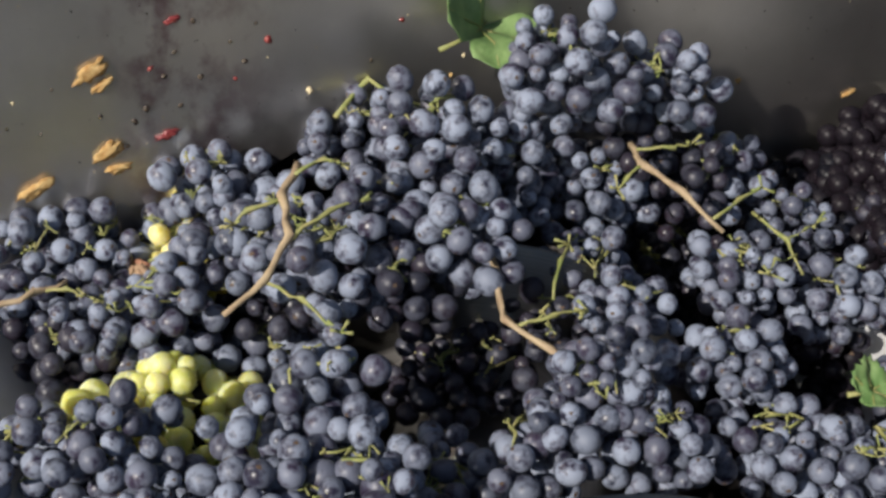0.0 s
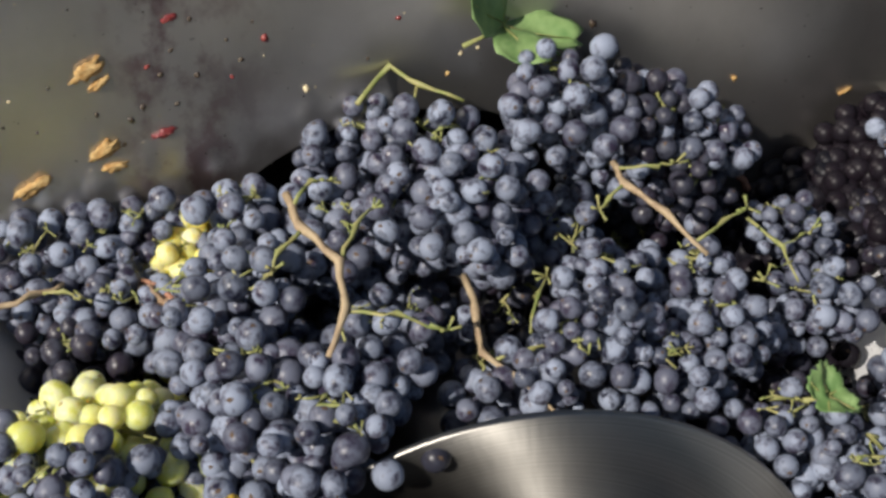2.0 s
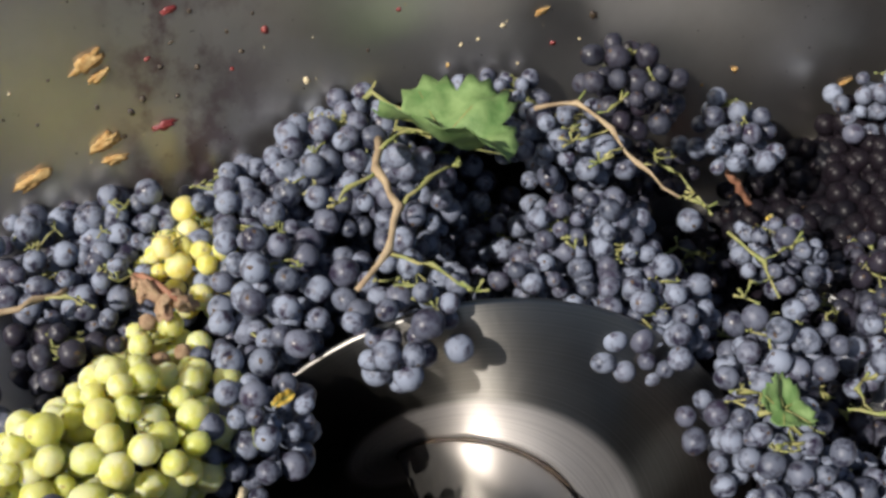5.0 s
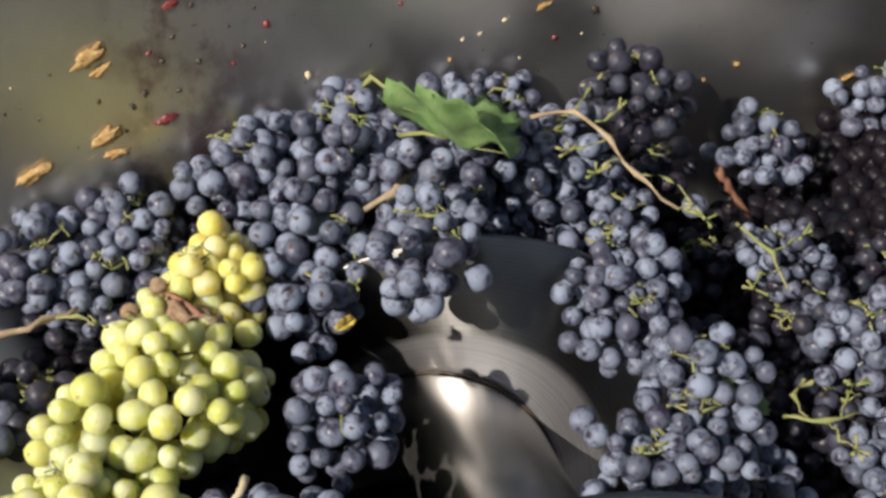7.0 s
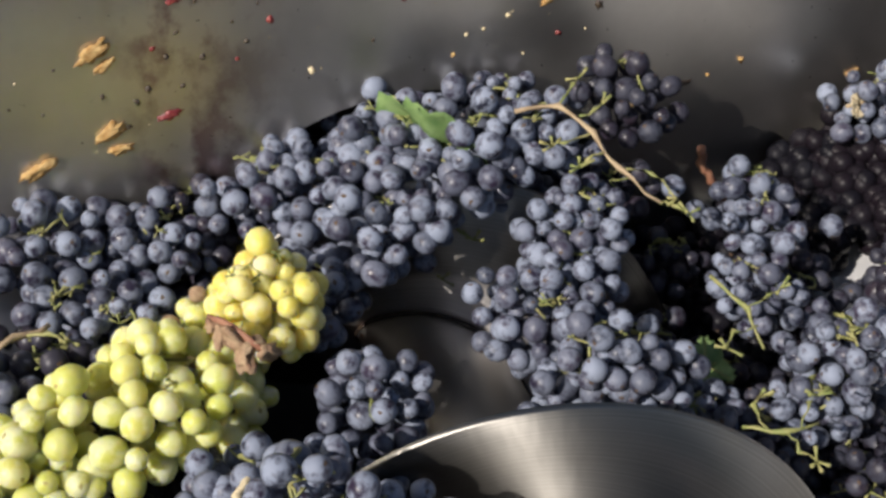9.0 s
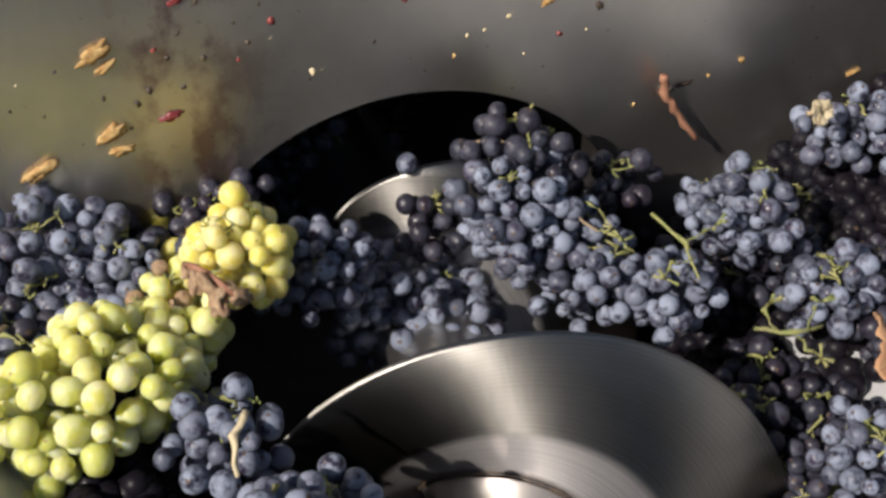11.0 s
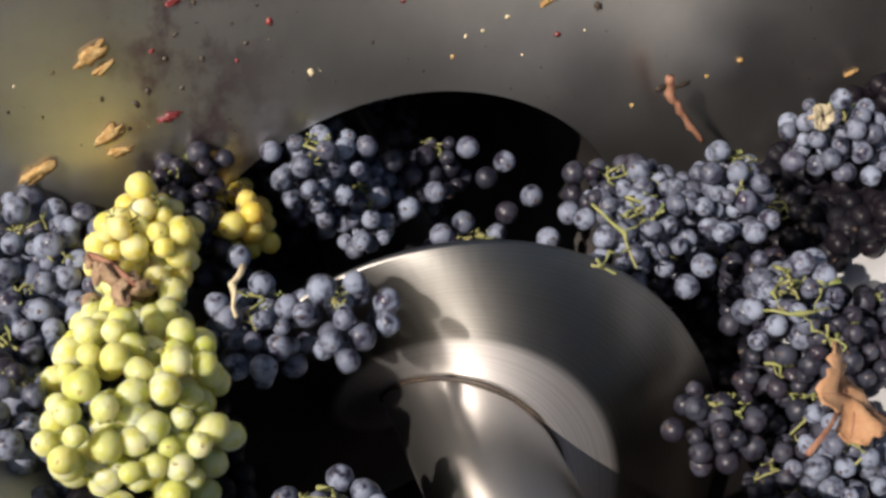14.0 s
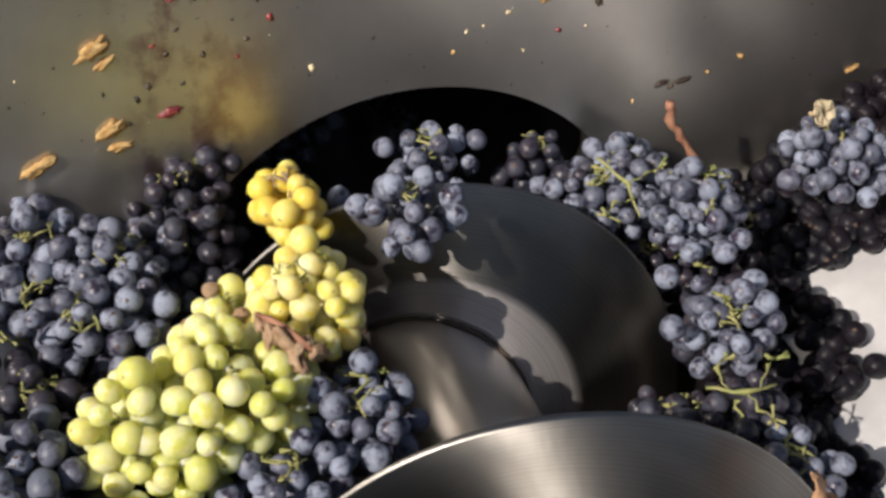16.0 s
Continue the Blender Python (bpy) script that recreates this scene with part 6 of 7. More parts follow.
    walk(T["R14"], [(0, pose(0.292, 0.501, 0.086, 18, -16, 29)), (4, pose(0.269, 0.487, 0.072, 12, -9, 20)), (6.5, pose(0.216, 0.479, 0.070, 9, -5, 14)), (8, pose(0.193, 0.476, 0.070, 7, -3, 10)), (9, pose(0.197, 0.490, 0.070, 5, -1, 8)), (11.3, pose(0.209, 0.520, 0.070, 2, 3, 3)), (12.5, pose(0.196, 0.505, 0.070, 0, 5, 0)), (13.5, pose(0.188, 0.500, 0.070, -1, 6, -2)), (14.5, pose(0.170, 0.492, 0.070, -3, 8, -5)), (15.5, pose(0.150, 0.483, 0.070, -4, 10, -7)), (16, pose(0.141, 0.476, 0.070, -5, 11, -8))])
    walk(T["R15"], [(0, pose(0.228, 0.400, 0.095, -13, 14, -16)), (4, pose(0.217, 0.401, 0.095, -7, 8, -10)), (6.5, pose(0.198, 0.426, 0.095, -3, 4, -6)), (8, pose(0.189, 0.410, 0.095, -1, 2, -4)), (9, pose(0.178, 0.412, 0.095, 1, 1, -3)), (10.5, pose(0.188, 0.439, 0.095, 3, -1, -0)), (11.5, pose(0.205, 0.478, 0.095, 5, -3, 1)), (12.5, pose(0.199, 0.480, 0.095, 6, -4, 3)), (13.5, pose(0.184, 0.469, 0.095, 8, -6, 4)), (14.5, pose(0.159, 0.456, 0.095, 9, -7, 6)), (16, pose(0.127, 0.448, 0.095, 12, -9, 8))])
    walk(T["R16"], [(0, pose(0.324, 0.523, 0.130, -2, 9, -8)), (2, pose(0.333, 0.553, 0.130, -3, 8, -14)), (3, pose(0.336, 0.581, 0.130, -4, 7, -16)), (4, pose(0.325, 0.587, 0.130, -4, 7, -19)), (6.5, pose(0.323, 0.591, 0.130, -6, 5, -25)), (8, pose(0.319, 0.585, 0.130, -7, 4, -29)), (9, pose(0.307, 0.579, 0.130, -7, 3, -32)), (11.5, pose(0.269, 0.557, 0.130, -9, 2, -38)), (12.5, pose(0.268, 0.561, 0.130, -9, 1, -41)), (14, pose(0.259, 0.553, 0.130, -10, 0, -45)), (16, pose(0.242, 0.529, 0.130, -11, -1, -50))])
    walk(T["R17"], [(0, pose(0.284, 0.536, 0.081, -1, 8, 16)), (2.5, pose(0.280, 0.533, 0.079, -0, 4, 9)), (4, pose(0.270, 0.518, 0.073, 0, 2, 5)), (6.5, pose(0.254, 0.491, 0.070, 1, -2, -2)), (7, pose(0.263, 0.493, 0.070, 2, -3, -3)), (9, pose(0.260, 0.470, 0.070, 2, -7, -9)), (11.5, pose(0.241, 0.489, 0.070, 3, -11, -15)), (12.5, pose(0.232, 0.480, 0.070, 4, -12, -18)), (13.5, pose(0.214, 0.447, 0.070, 4, -14, -21)), (14.5, pose(0.167, 0.419, 0.070, 5, -16, -23)), (16, pose(0.111, 0.397, 0.070, 5, -18, -28))])
    walk(T["R18"], [(0, pose(0.218, 0.399, 0.048, 20, 0, -35)), (2.5, pose(0.194, 0.403, 0.048, 15, -0, -29)), (4, pose(0.181, 0.409, 0.048, 13, -0, -26)), (6.5, pose(0.184, 0.422, 0.048, 8, -1, -20)), (8, pose(0.170, 0.408, 0.048, 5, -1, -16)), (9, pose(0.135, 0.403, 0.048, 3, -1, -14)), (10.5, pose(0.123, 0.412, 0.048, 1, -1, -10)), (11.5, pose(0.136, 0.437, 0.048, -1, -2, -8)), (12.5, pose(0.136, 0.447, 0.048, -3, -2, -5)), (13.5, pose(0.121, 0.428, 0.048, -5, -2, -3)), (14.5, pose(0.111, 0.420, 0.048, -7, -2, -0)), (15.5, pose(0.096, 0.423, 0.048, -9, -2, 2)), (16, pose(0.090, 0.425, 0.048, -10, -2, 3))])
    walk(T["R19"], [(0, pose(0.203, 0.477, 0.059, -8, -6, -20)), (4, pose(0.150, 0.447, 0.053, -0, -5, -10)), (6.5, pose(0.175, 0.453, 0.028, 4, -4, -4)), (8, pose(0.164, 0.463, 0.028, 7, -4, 0)), (9, pose(0.149, 0.471, 0.028, 9, -3, 3)), (11.3, pose(0.173, 0.470, 0.028, 13, -3, 8)), (12.5, pose(0.178, 0.458, 0.028, 15, -2, 11)), (13.5, pose(0.184, 0.468, 0.028, 17, -2, 14)), (14.5, pose(0.163, 0.451, 0.028, 19, -1, 16)), (16, pose(0.131, 0.427, 0.030, 22, -1, 20))])
    walk(T["R20"], [(0, pose(0.234, 0.339, 0.063, 12, 3, -14)), (6.5, pose(0.188, 0.359, 0.063, 11, -1, -6)), (8, pose(0.177, 0.385, 0.063, 10, -2, -4)), (9, pose(0.161, 0.407, 0.063, 10, -3, -3)), (10, pose(0.159, 0.372, 0.063, 10, -3, -1)), (11, pose(0.170, 0.369, 0.063, 10, -4, -0)), (12.5, pose(0.176, 0.377, 0.063, 9, -5, 2)), (13.5, pose(0.165, 0.371, 0.063, 9, -6, 3)), (14.5, pose(0.149, 0.367, 0.063, 9, -6, 4)), (15.5, pose(0.134, 0.368, 0.063, 9, -7, 5)), (16, pose(0.124, 0.368, 0.063, 9, -7, 6))])
    walk(T["R21"], [(0, pose(0.253, 0.348, 0.048, 6, -15, 33)), (6.5, pose(0.191, 0.410, 0.028, -5, -12, 15)), (9, pose(0.200, 0.441, 0.033, -10, -11, 8)), (11, pose(0.150, 0.391, 0.020, -13, -10, 3)), (12.5, pose(0.148, 0.392, 0.020, -16, -9, -1)), (13.5, pose(0.148, 0.393, 0.020, -17, -9, -4)), (14.5, pose(0.132, 0.388, 0.020, -19, -8, -7)), (16, pose(0.123, 0.397, 0.020, -22, -8, -11))])
    walk(T["R22"], [(0, pose(0.177, 0.582, 0.040, 8, 15, 23)), (4, pose(0.165, 0.504, 0.043, 10, 10, 14)), (6.5, pose(0.134, 0.490, 0.043, 10, 7, 8)), (8, pose(0.136, 0.496, 0.043, 11, 6, 4)), (9, pose(0.111, 0.502, 0.043, 11, 5, 2)), (10, pose(0.155, 0.561, 0.043, 12, 4, -1)), (11.3, pose(0.183, 0.540, 0.043, 12, 2, -4)), (12.5, pose(0.190, 0.551, 0.043, 13, 1, -7)), (13.5, pose(0.187, 0.553, 0.043, 13, -0, -9)), (14.5, pose(0.176, 0.554, 0.043, 14, -1, -12)), (16, pose(0.168, 0.553, 0.043, 14, -3, -15))])
    walk(T["R23"], [(0, pose(0.262, 0.543, 0.068, -3, -3, -16)), (4, pose(0.236, 0.501, 0.053, 2, -8, -15)), (6.5, pose(0.197, 0.462, 0.058, 4, -11, -14)), (8, pose(0.179, 0.533, 0.058, 6, -13, -14)), (9, pose(0.223, 0.543, 0.058, 7, -15, -13)), (11.3, pose(0.258, 0.574, 0.066, 10, -18, -13)), (12.5, pose(0.262, 0.573, 0.068, 11, -19, -12)), (14, pose(0.245, 0.578, 0.059, 13, -21, -12)), (16, pose(0.217, 0.575, 0.058, 15, -24, -11))])
    walk(T["R24"], [(0, pose(0.074, 0.518, 0.110, 19, 15, -11)), (1, pose(0.074, 0.524, 0.110, 18, 14, -9)), (2, pose(0.071, 0.540, 0.110, 16, 12, -7)), (3, pose(0.085, 0.592, 0.070, 14, 10, -4)), (4, pose(0.080, 0.627, 0.040, 13, 9, -2)), (4.65, pose(0.028, 0.600, 0.007, 13, 9, -2)), (5, pose(0.030, 0.783, -0.003, 13, 9, -2)), (16, pose(0.030, 0.813, -0.003, 13, 9, -2))])
    walk(T["R25"], [(0, pose(0.048, 0.503, 0.090, 8, 15, -57)), (1, pose(0.045, 0.510, 0.090, 8, 15, -54)), (2, pose(0.036, 0.529, 0.080, 8, 15, -52)), (3, pose(0.044, 0.595, 0.050, 8, 15, -49)), (3.91, pose(0.015, 0.600, 0.001, 8, 15, -49)), (4.4, pose(0.022, 0.821, -0.042, 8, 15, -49)), (16, pose(0.022, 0.851, -0.042, 8, 15, -49))])
    walk(T["R26"], [(0, pose(-0.050, 0.408, 0.075, 8, 15, -59)), (0.7, pose(-0.039, 0.420, 0.080, 7, 15, -58)), (1.3, pose(-0.036, 0.448, 0.080, 5, 14, -56)), (2, pose(-0.018, 0.543, 0.070, 4, 13, -54)), (2.6, pose(-0.012, 0.564, 0.060, 3, 12, -53)), (3.3, pose(0.017, 0.630, 0.040, 2, 11, -51)), (4.145, pose(0.006, 0.600, 0.007, 2, 11, -51)), (4.6, pose(0.008, 0.822, -0.035, 2, 11, -51)), (16, pose(0.008, 0.852, -0.035, 2, 11, -51))])
    walk(T["C2"], [(0, pose(-0.138, 0.327, 0.130, 2, -22, -23)), (8, pose(-0.135, 0.346, 0.130, -3, -14, 1)), (9, pose(-0.126, 0.368, 0.130, -3, -13, 4)), (11.3, pose(-0.138, 0.363, 0.110, -5, -10, 10)), (12.5, pose(-0.122, 0.415, 0.060, -5, -9, 14)), (13, pose(-0.114, 0.452, 0.052, -6, -9, 15)), (13.5, pose(-0.098, 0.488, 0.078, -6, -8, 17)), (14, pose(-0.077, 0.506, 0.112, -6, -8, 18)), (14.5, pose(-0.060, 0.521, 0.135, -7, -7, 20)), (15, pose(-0.042, 0.537, 0.140, -7, -7, 21)), (15.5, pose(-0.034, 0.545, 0.140, -7, -6, 23)), (16, pose(-0.028, 0.545, 0.140, -7, -6, 24))])
    walk(T["C3"], [(0, pose(-0.155, 0.364, 0.090, 0, 20, -26)), (8, pose(-0.150, 0.383, 0.090, 3, 9, -14)), (9, pose(-0.149, 0.407, 0.090, 3, 8, -12)), (11.3, pose(-0.149, 0.455, 0.090, 4, 5, -9)), (12, pose(-0.135, 0.486, 0.090, 4, 4, -8)), (12.5, pose(-0.132, 0.533, 0.090, 4, 3, -7)), (13, pose(-0.125, 0.536, 0.090, 4, 2, -6)), (13.5, pose(-0.128, 0.522, 0.090, 4, 1, -5)), (14, pose(-0.117, 0.528, 0.090, 4, 1, -4)), (14.5, pose(-0.108, 0.519, 0.090, 4, 0, -4)), (15, pose(-0.096, 0.481, 0.090, 5, -1, -3)), (15.5, pose(-0.092, 0.450, 0.090, 5, -1, -2)), (16, pose(-0.080, 0.445, 0.090, 5, -2, -1))])
    walk(T["C4"], [(0, pose(-0.125, 0.356, 0.080, -3, 17, 6)), (9, pose(-0.120, 0.382, 0.080, -4, 7, 0)), (11.3, pose(-0.116, 0.404, 0.080, -4, 4, -1)), (12, pose(-0.109, 0.421, 0.080, -4, 4, -1)), (12.5, pose(-0.109, 0.433, 0.080, -4, 3, -2)), (13, pose(-0.108, 0.425, 0.042, -5, 2, -2)), (13.5, pose(-0.112, 0.425, 0.042, -5, 2, -2)), (14, pose(-0.111, 0.408, 0.062, -5, 1, -3)), (15, pose(-0.117, 0.395, 0.080, -5, 0, -3)), (15.5, pose(-0.115, 0.405, 0.080, -5, -0, -4)), (16, pose(-0.126, 0.417, 0.080, -5, -1, -4))])
    walk(T["C5"], [(0, pose(-0.064, 0.381, 0.080, 4, -14, -5)), (2, pose(-0.083, 0.369, 0.080, 3, -12, -5)), (9, pose(-0.065, 0.351, 0.080, -1, -7, -5)), (11.3, pose(0.016, 0.641, 0.030, -2, -6, -5)), (12.5, pose(0.002, 0.646, 0.040, -2, -5, -5)), (13.5, pose(0.045, 0.680, 0.060, -3, -4, -5)), (14.5, pose(0.001, 0.614, 0.120, -3, -3, -5)), (15, pose(0.042, 0.614, 0.112, -4, -3, -5)), (15.5, pose(0.049, 0.614, 0.105, -4, -3, -5)), (16, pose(0.079, 0.614, 0.108, -4, -2, -5))])
    walk(T["C6"], [(0, pose(-0.147, 0.614, 0.106, -5, -19, 11)), (9, pose(-0.142, 0.614, 0.108, -12, -11, 15)), (12, pose(-0.112, 0.614, 0.111, -14, -8, 16)), (13.5, pose(-0.140, 0.614, 0.126, -15, -7, 16)), (14.5, pose(-0.142, 0.614, 0.134, -16, -6, 17)), (16, pose(-0.138, 0.614, 0.125, -17, -5, 17))])
    walk(T["C7"], [(0, pose(-0.109, 0.334, 0.100, 19, 10, 14)), (9, pose(-0.095, 0.356, 0.100, 11, 5, 13)), (11, pose(-0.102, 0.613, 0.067, 9, 4, 13)), (12, pose(-0.092, 0.613, 0.116, 8, 4, 13)), (12.5, pose(-0.090, 0.613, 0.128, 8, 4, 13)), (13, pose(-0.091, 0.613, 0.124, 7, 3, 12)), (13.5, pose(-0.080, 0.613, 0.134, 7, 3, 12)), (14, pose(-0.062, 0.613, 0.134, 7, 3, 12)), (14.5, pose(-0.049, 0.613, 0.134, 6, 3, 12)), (15, pose(-0.017, 0.613, 0.128, 6, 2, 12)), (15.5, pose(0.001, 0.613, 0.124, 5, 2, 12)), (16, pose(0.007, 0.613, 0.122, 5, 2, 12))])
    walk(T["leaf"], [(0, pose(0.043, 0.624, 0.217, 40, 0, 50)), (1, pose(0.049, 0.624, 0.217, 40, 0, 50)), (1.5, pose(0.056, 0.624, 0.221, 40, 0, 50)), (2, pose(0.059, 0.624, 0.216, 40, 0, 50)), (2.5, pose(0.060, 0.624, 0.200, 35, 0, 45)), (3, pose(0.036, 0.592, 0.182, 10, 10, 10)), (3.5, pose(0.024, 0.575, 0.172, -8, 12, -30)), (4, pose(0.012, 0.556, 0.172, -12, 12, -40)), (5, pose(0.002, 0.559, 0.180, -10, 5, -45)), (6.5, pose(-0.005, 0.548, 0.185, -29, 0, -52)), (7, pose(-0.002, 0.546, 0.185, -29, 0, -52)), (8, pose(0.003, 0.566, 0.177, -29, 0, -50)), (9, pose(0.003, 0.589, 0.150, -29, 0, -55)), (10, pose(0.010, 0.618, 0.128, -34, 0, -58)), (10.52, pose(0.004, 0.640, 0.050, -40, 0, -60)), (10.8, pose(0.000, 0.800, 0.000, -40, 0, -60)), (16, pose(0.000, 0.830, 0.000, -40, 0, -60))])
    walk(T["leaf2"], [(0, pose(0.161, 0.372, 0.120, 25, 10, 20)), (1.5, pose(0.148, 0.376, 0.120, 25, 10, 20)), (2.5, pose(0.129, 0.369, 0.120, 25, 10, 20)), (4, pose(0.116, 0.367, 0.120, 25, 10, 20)), (6.5, pose(0.108, 0.388, 0.100, 25, 10, 20)), (9, pose(0.123, 0.457, 0.060, 25, 10, 20)), (10.625, pose(0.043, 0.600, 0.050, 25, 10, 20)), (11.5, pose(0.000, 0.800, 0.000, 25, 10, 20)), (16, pose(0.000, 0.830, 0.000, 25, 10, 20))])
    walk(T["dry"], [(0, pose(0.213, 0.366, 0.130, 40, 0, 60)), (11, pose(0.167, 0.365, 0.130, 40, 0, 60)), (12, pose(0.157, 0.368, 0.130, 40, 0, 60)), (12.5, pose(0.156, 0.369, 0.130, 40, 0, 60)), (13.5, pose(0.144, 0.362, 0.130, 45, 5, 50)), (14.5, pose(0.115, 0.346, 0.120, 50, 10, 40)), (15, pose(0.100, 0.341, 0.110, 55, 10, 30)), (15.5, pose(0.097, 0.319, 0.110, 40, 0, 60)), (16, pose(0.094, 0.295, 0.110, 40, 0, 60))])
    walk(T["pale"], [(0, pose(0.306, 0.547, 0.140, 60, 0, 20)), (8, pose(0.315, 0.569, 0.140, 60, 0, 20)), (9, pose(0.280, 0.574, 0.140, 60, 0, 20)), (11.3, pose(0.218, 0.529, 0.170, 60, 0, 20)), (16, pose(0.217, 0.525, 0.170, 60, 0, 20))])
    walk(T["yellow"], [(0, pose(0.264, 0.545, 0.050, 80, 40, 0)), (2, pose(0.240, 0.523, 0.090, 80, 40, 0)), (2.5, pose(0.234, 0.525, 0.110, 80, 40, -10)), (3, pose(0.228, 0.540, 0.130, 80, 50, -30)), (3.5, pose(0.222, 0.543, 0.140, 80, 50, -40)), (4, pose(0.214, 0.533, 0.130, 80, 40, -50)), (5, pose(0.233, 0.566, 0.070, 80, 40, -50)), (16, pose(0.224, 0.599, 0.030, 80, 40, -50))])
    walk(T["petal"], [(0, pose(-0.156, 0.380, 0.130, 30, 0, 30)), (4, pose(-0.145, 0.383, 0.130, 30, 0, 30)), (6, pose(-0.091, 0.483, 0.130, 30, 0, 30)), (7, pose(-0.079, 0.475, 0.130, 30, 0, 30)), (7.5, pose(-0.038, 0.464, 0.140, 30, 0, 30)), (8, pose(0.017, 0.489, 0.130, 30, 0, 30)), (8.5, pose(0.013, 0.508, 0.120, 30, 0, 30)), (9, pose(0.012, 0.582, 0.080, 30, 0, 30)), (9.65, pose(0.004, 0.600, 0.050, 30, 0, 30)), (10, pose(0.000, 0.800, 0.000, 30, 0, 30)), (16, pose(0.000, 0.830, 0.000, 30, 0, 30))])
    walk(T["s1"], [(0, pose(-0.106, 0.520, 0.170, 15, 0, -22)), (1, pose(-0.101, 0.506, 0.170, 15, 0, -12)), (1.5, pose(-0.098, 0.489, 0.170, 15, 0, 0)), (2, pose(-0.091, 0.484, 0.170, 15, 0, 10)), (2.5, pose(-0.081, 0.497, 0.170, 15, 0, 12)), (3, pose(-0.074, 0.504, 0.170, 15, 0, 12)), (3.5, pose(-0.073, 0.498, 0.170, 15, 0, 12)), (4, pose(-0.067, 0.489, 0.170, 15, 0, 10)), (5, pose(-0.050, 0.518, 0.170, 15, 0, -10)), (6.5, pose(-0.030, 0.567, 0.140, 20, 0, -70)), (8, pose(-0.011, 0.608, 0.135, 20, 0, -60)), (9, pose(-0.004, 0.623, 0.120, 15, 0, -22)), (10.04, pose(-0.001, 0.600, 0.050, 15, 0, -22)), (10.6, pose(0.000, 0.800, 0.000, 15, 0, -22)), (16, pose(0.000, 0.830, 0.000, 15, 0, -22))])
    walk(T["s2"], [(0, pose(0.114, 0.506, 0.165, 15, 0, -20)), (1, pose(0.112, 0.504, 0.165, 15, 0, -20)), (1.5, pose(0.105, 0.496, 0.165, 15, 0, -20)), (2, pose(0.097, 0.488, 0.165, 15, 0, -20)), (2.5, pose(0.084, 0.477, 0.165, 15, 0, -20)), (3, pose(0.071, 0.464, 0.165, 15, 0, -20)), (3.5, pose(0.065, 0.457, 0.165, 15, 0, -20)), (4, pose(0.075, 0.478, 0.140, 15, 0, -20)), (5, pose(0.106, 0.564, 0.080, 15, 0, -20)), (5.65, pose(0.037, 0.600, 0.050, 15, 0, -20)), (6, pose(0.000, 0.800, 0.000, 15, 0, -20)), (16, pose(0.000, 0.830, 0.000, 15, 0, -20))])
    walk(T["s3"], [(0, pose(0.008, 0.469, 0.140, 10, 0, -20)), (1, pose(-0.001, 0.457, 0.140, 10, 0, -20)), (1.5, pose(-0.007, 0.449, 0.140, 10, 0, -20)), (2, pose(-0.002, 0.468, 0.120, 10, 0, -20)), (2.5, pose(0.009, 0.502, 0.090, 10, 0, -20)), (3.2, pose(0.033, 0.586, 0.050, 10, 0, -20)), (3.98, pose(0.012, 0.600, 0.050, 10, 0, -20)), (4.4, pose(0.000, 0.800, 0.000, 10, 0, -20)), (16, pose(0.000, 0.830, 0.000, 10, 0, -20))])
    walk(T["s5"], [(0, pose(-0.228, 0.568, 0.125, 10, 0, -15)), (4, pose(-0.228, 0.558, 0.125, 10, 0, -15)), (6.5, pose(-0.227, 0.538, 0.125, 10, 0, -15)), (7, pose(-0.225, 0.530, 0.125, 10, 0, -15)), (8, pose(-0.230, 0.514, 0.125, 10, 0, -15)), (9, pose(-0.242, 0.517, 0.125, 10, 0, -15)), (10, pose(-0.258, 0.523, 0.125, 10, 0, -15)), (16, pose(-0.271, 0.525, 0.125, 10, 0, -15))])
    walk(T["s6"], [(0, pose(-0.022, 0.624, 0.185, 20, 0, -18)), (1.5, pose(-0.011, 0.624, 0.192, 20, 0, -18)), (2.5, pose(-0.005, 0.624, 0.184, 20, 0, -18)), (3.5, pose(-0.011, 0.621, 0.170, 20, 0, -18)), (4, pose(-0.015, 0.616, 0.170, 20, 0, -18)), (6.5, pose(-0.022, 0.624, 0.176, 20, 0, -18)), (8, pose(-0.009, 0.624, 0.161, 20, 0, -18)), (9.3, pose(-0.003, 0.600, 0.050, 20, 0, -18)), (10, pose(0.000, 0.800, 0.000, 20, 0, -18)), (16, pose(0.000, 0.830, 0.000, 20, 0, -18))])
    walk(T["s7"], [(0, pose(0.129, 0.624, 0.093, 15, 0, -20)), (3, pose(0.125, 0.624, 0.129, 15, 0, -20)), (3.5, pose(0.111, 0.592, 0.150, 15, 0, -20)), (4, pose(0.092, 0.547, 0.175, 15, 0, -20)), (6.5, pose(0.079, 0.524, 0.175, 15, 0, -20)), (7, pose(0.075, 0.518, 0.175, 15, 0, -20)), (8, pose(0.073, 0.515, 0.175, 15, 0, -20)), (9, pose(0.065, 0.522, 0.175, 15, 0, -20)), (10, pose(0.060, 0.547, 0.150, 15, 0, -20)), (11.3, pose(0.050, 0.581, 0.120, 15, 0, -20)), (12, pose(0.056, 0.624, 0.084, 15, 0, -20)), (12.52, pose(0.020, 0.600, 0.050, 15, 0, -20)), (12.8, pose(0.000, 0.800, 0.000, 15, 0, -20)), (16, pose(0.000, 0.830, 0.000, 15, 0, -20))])
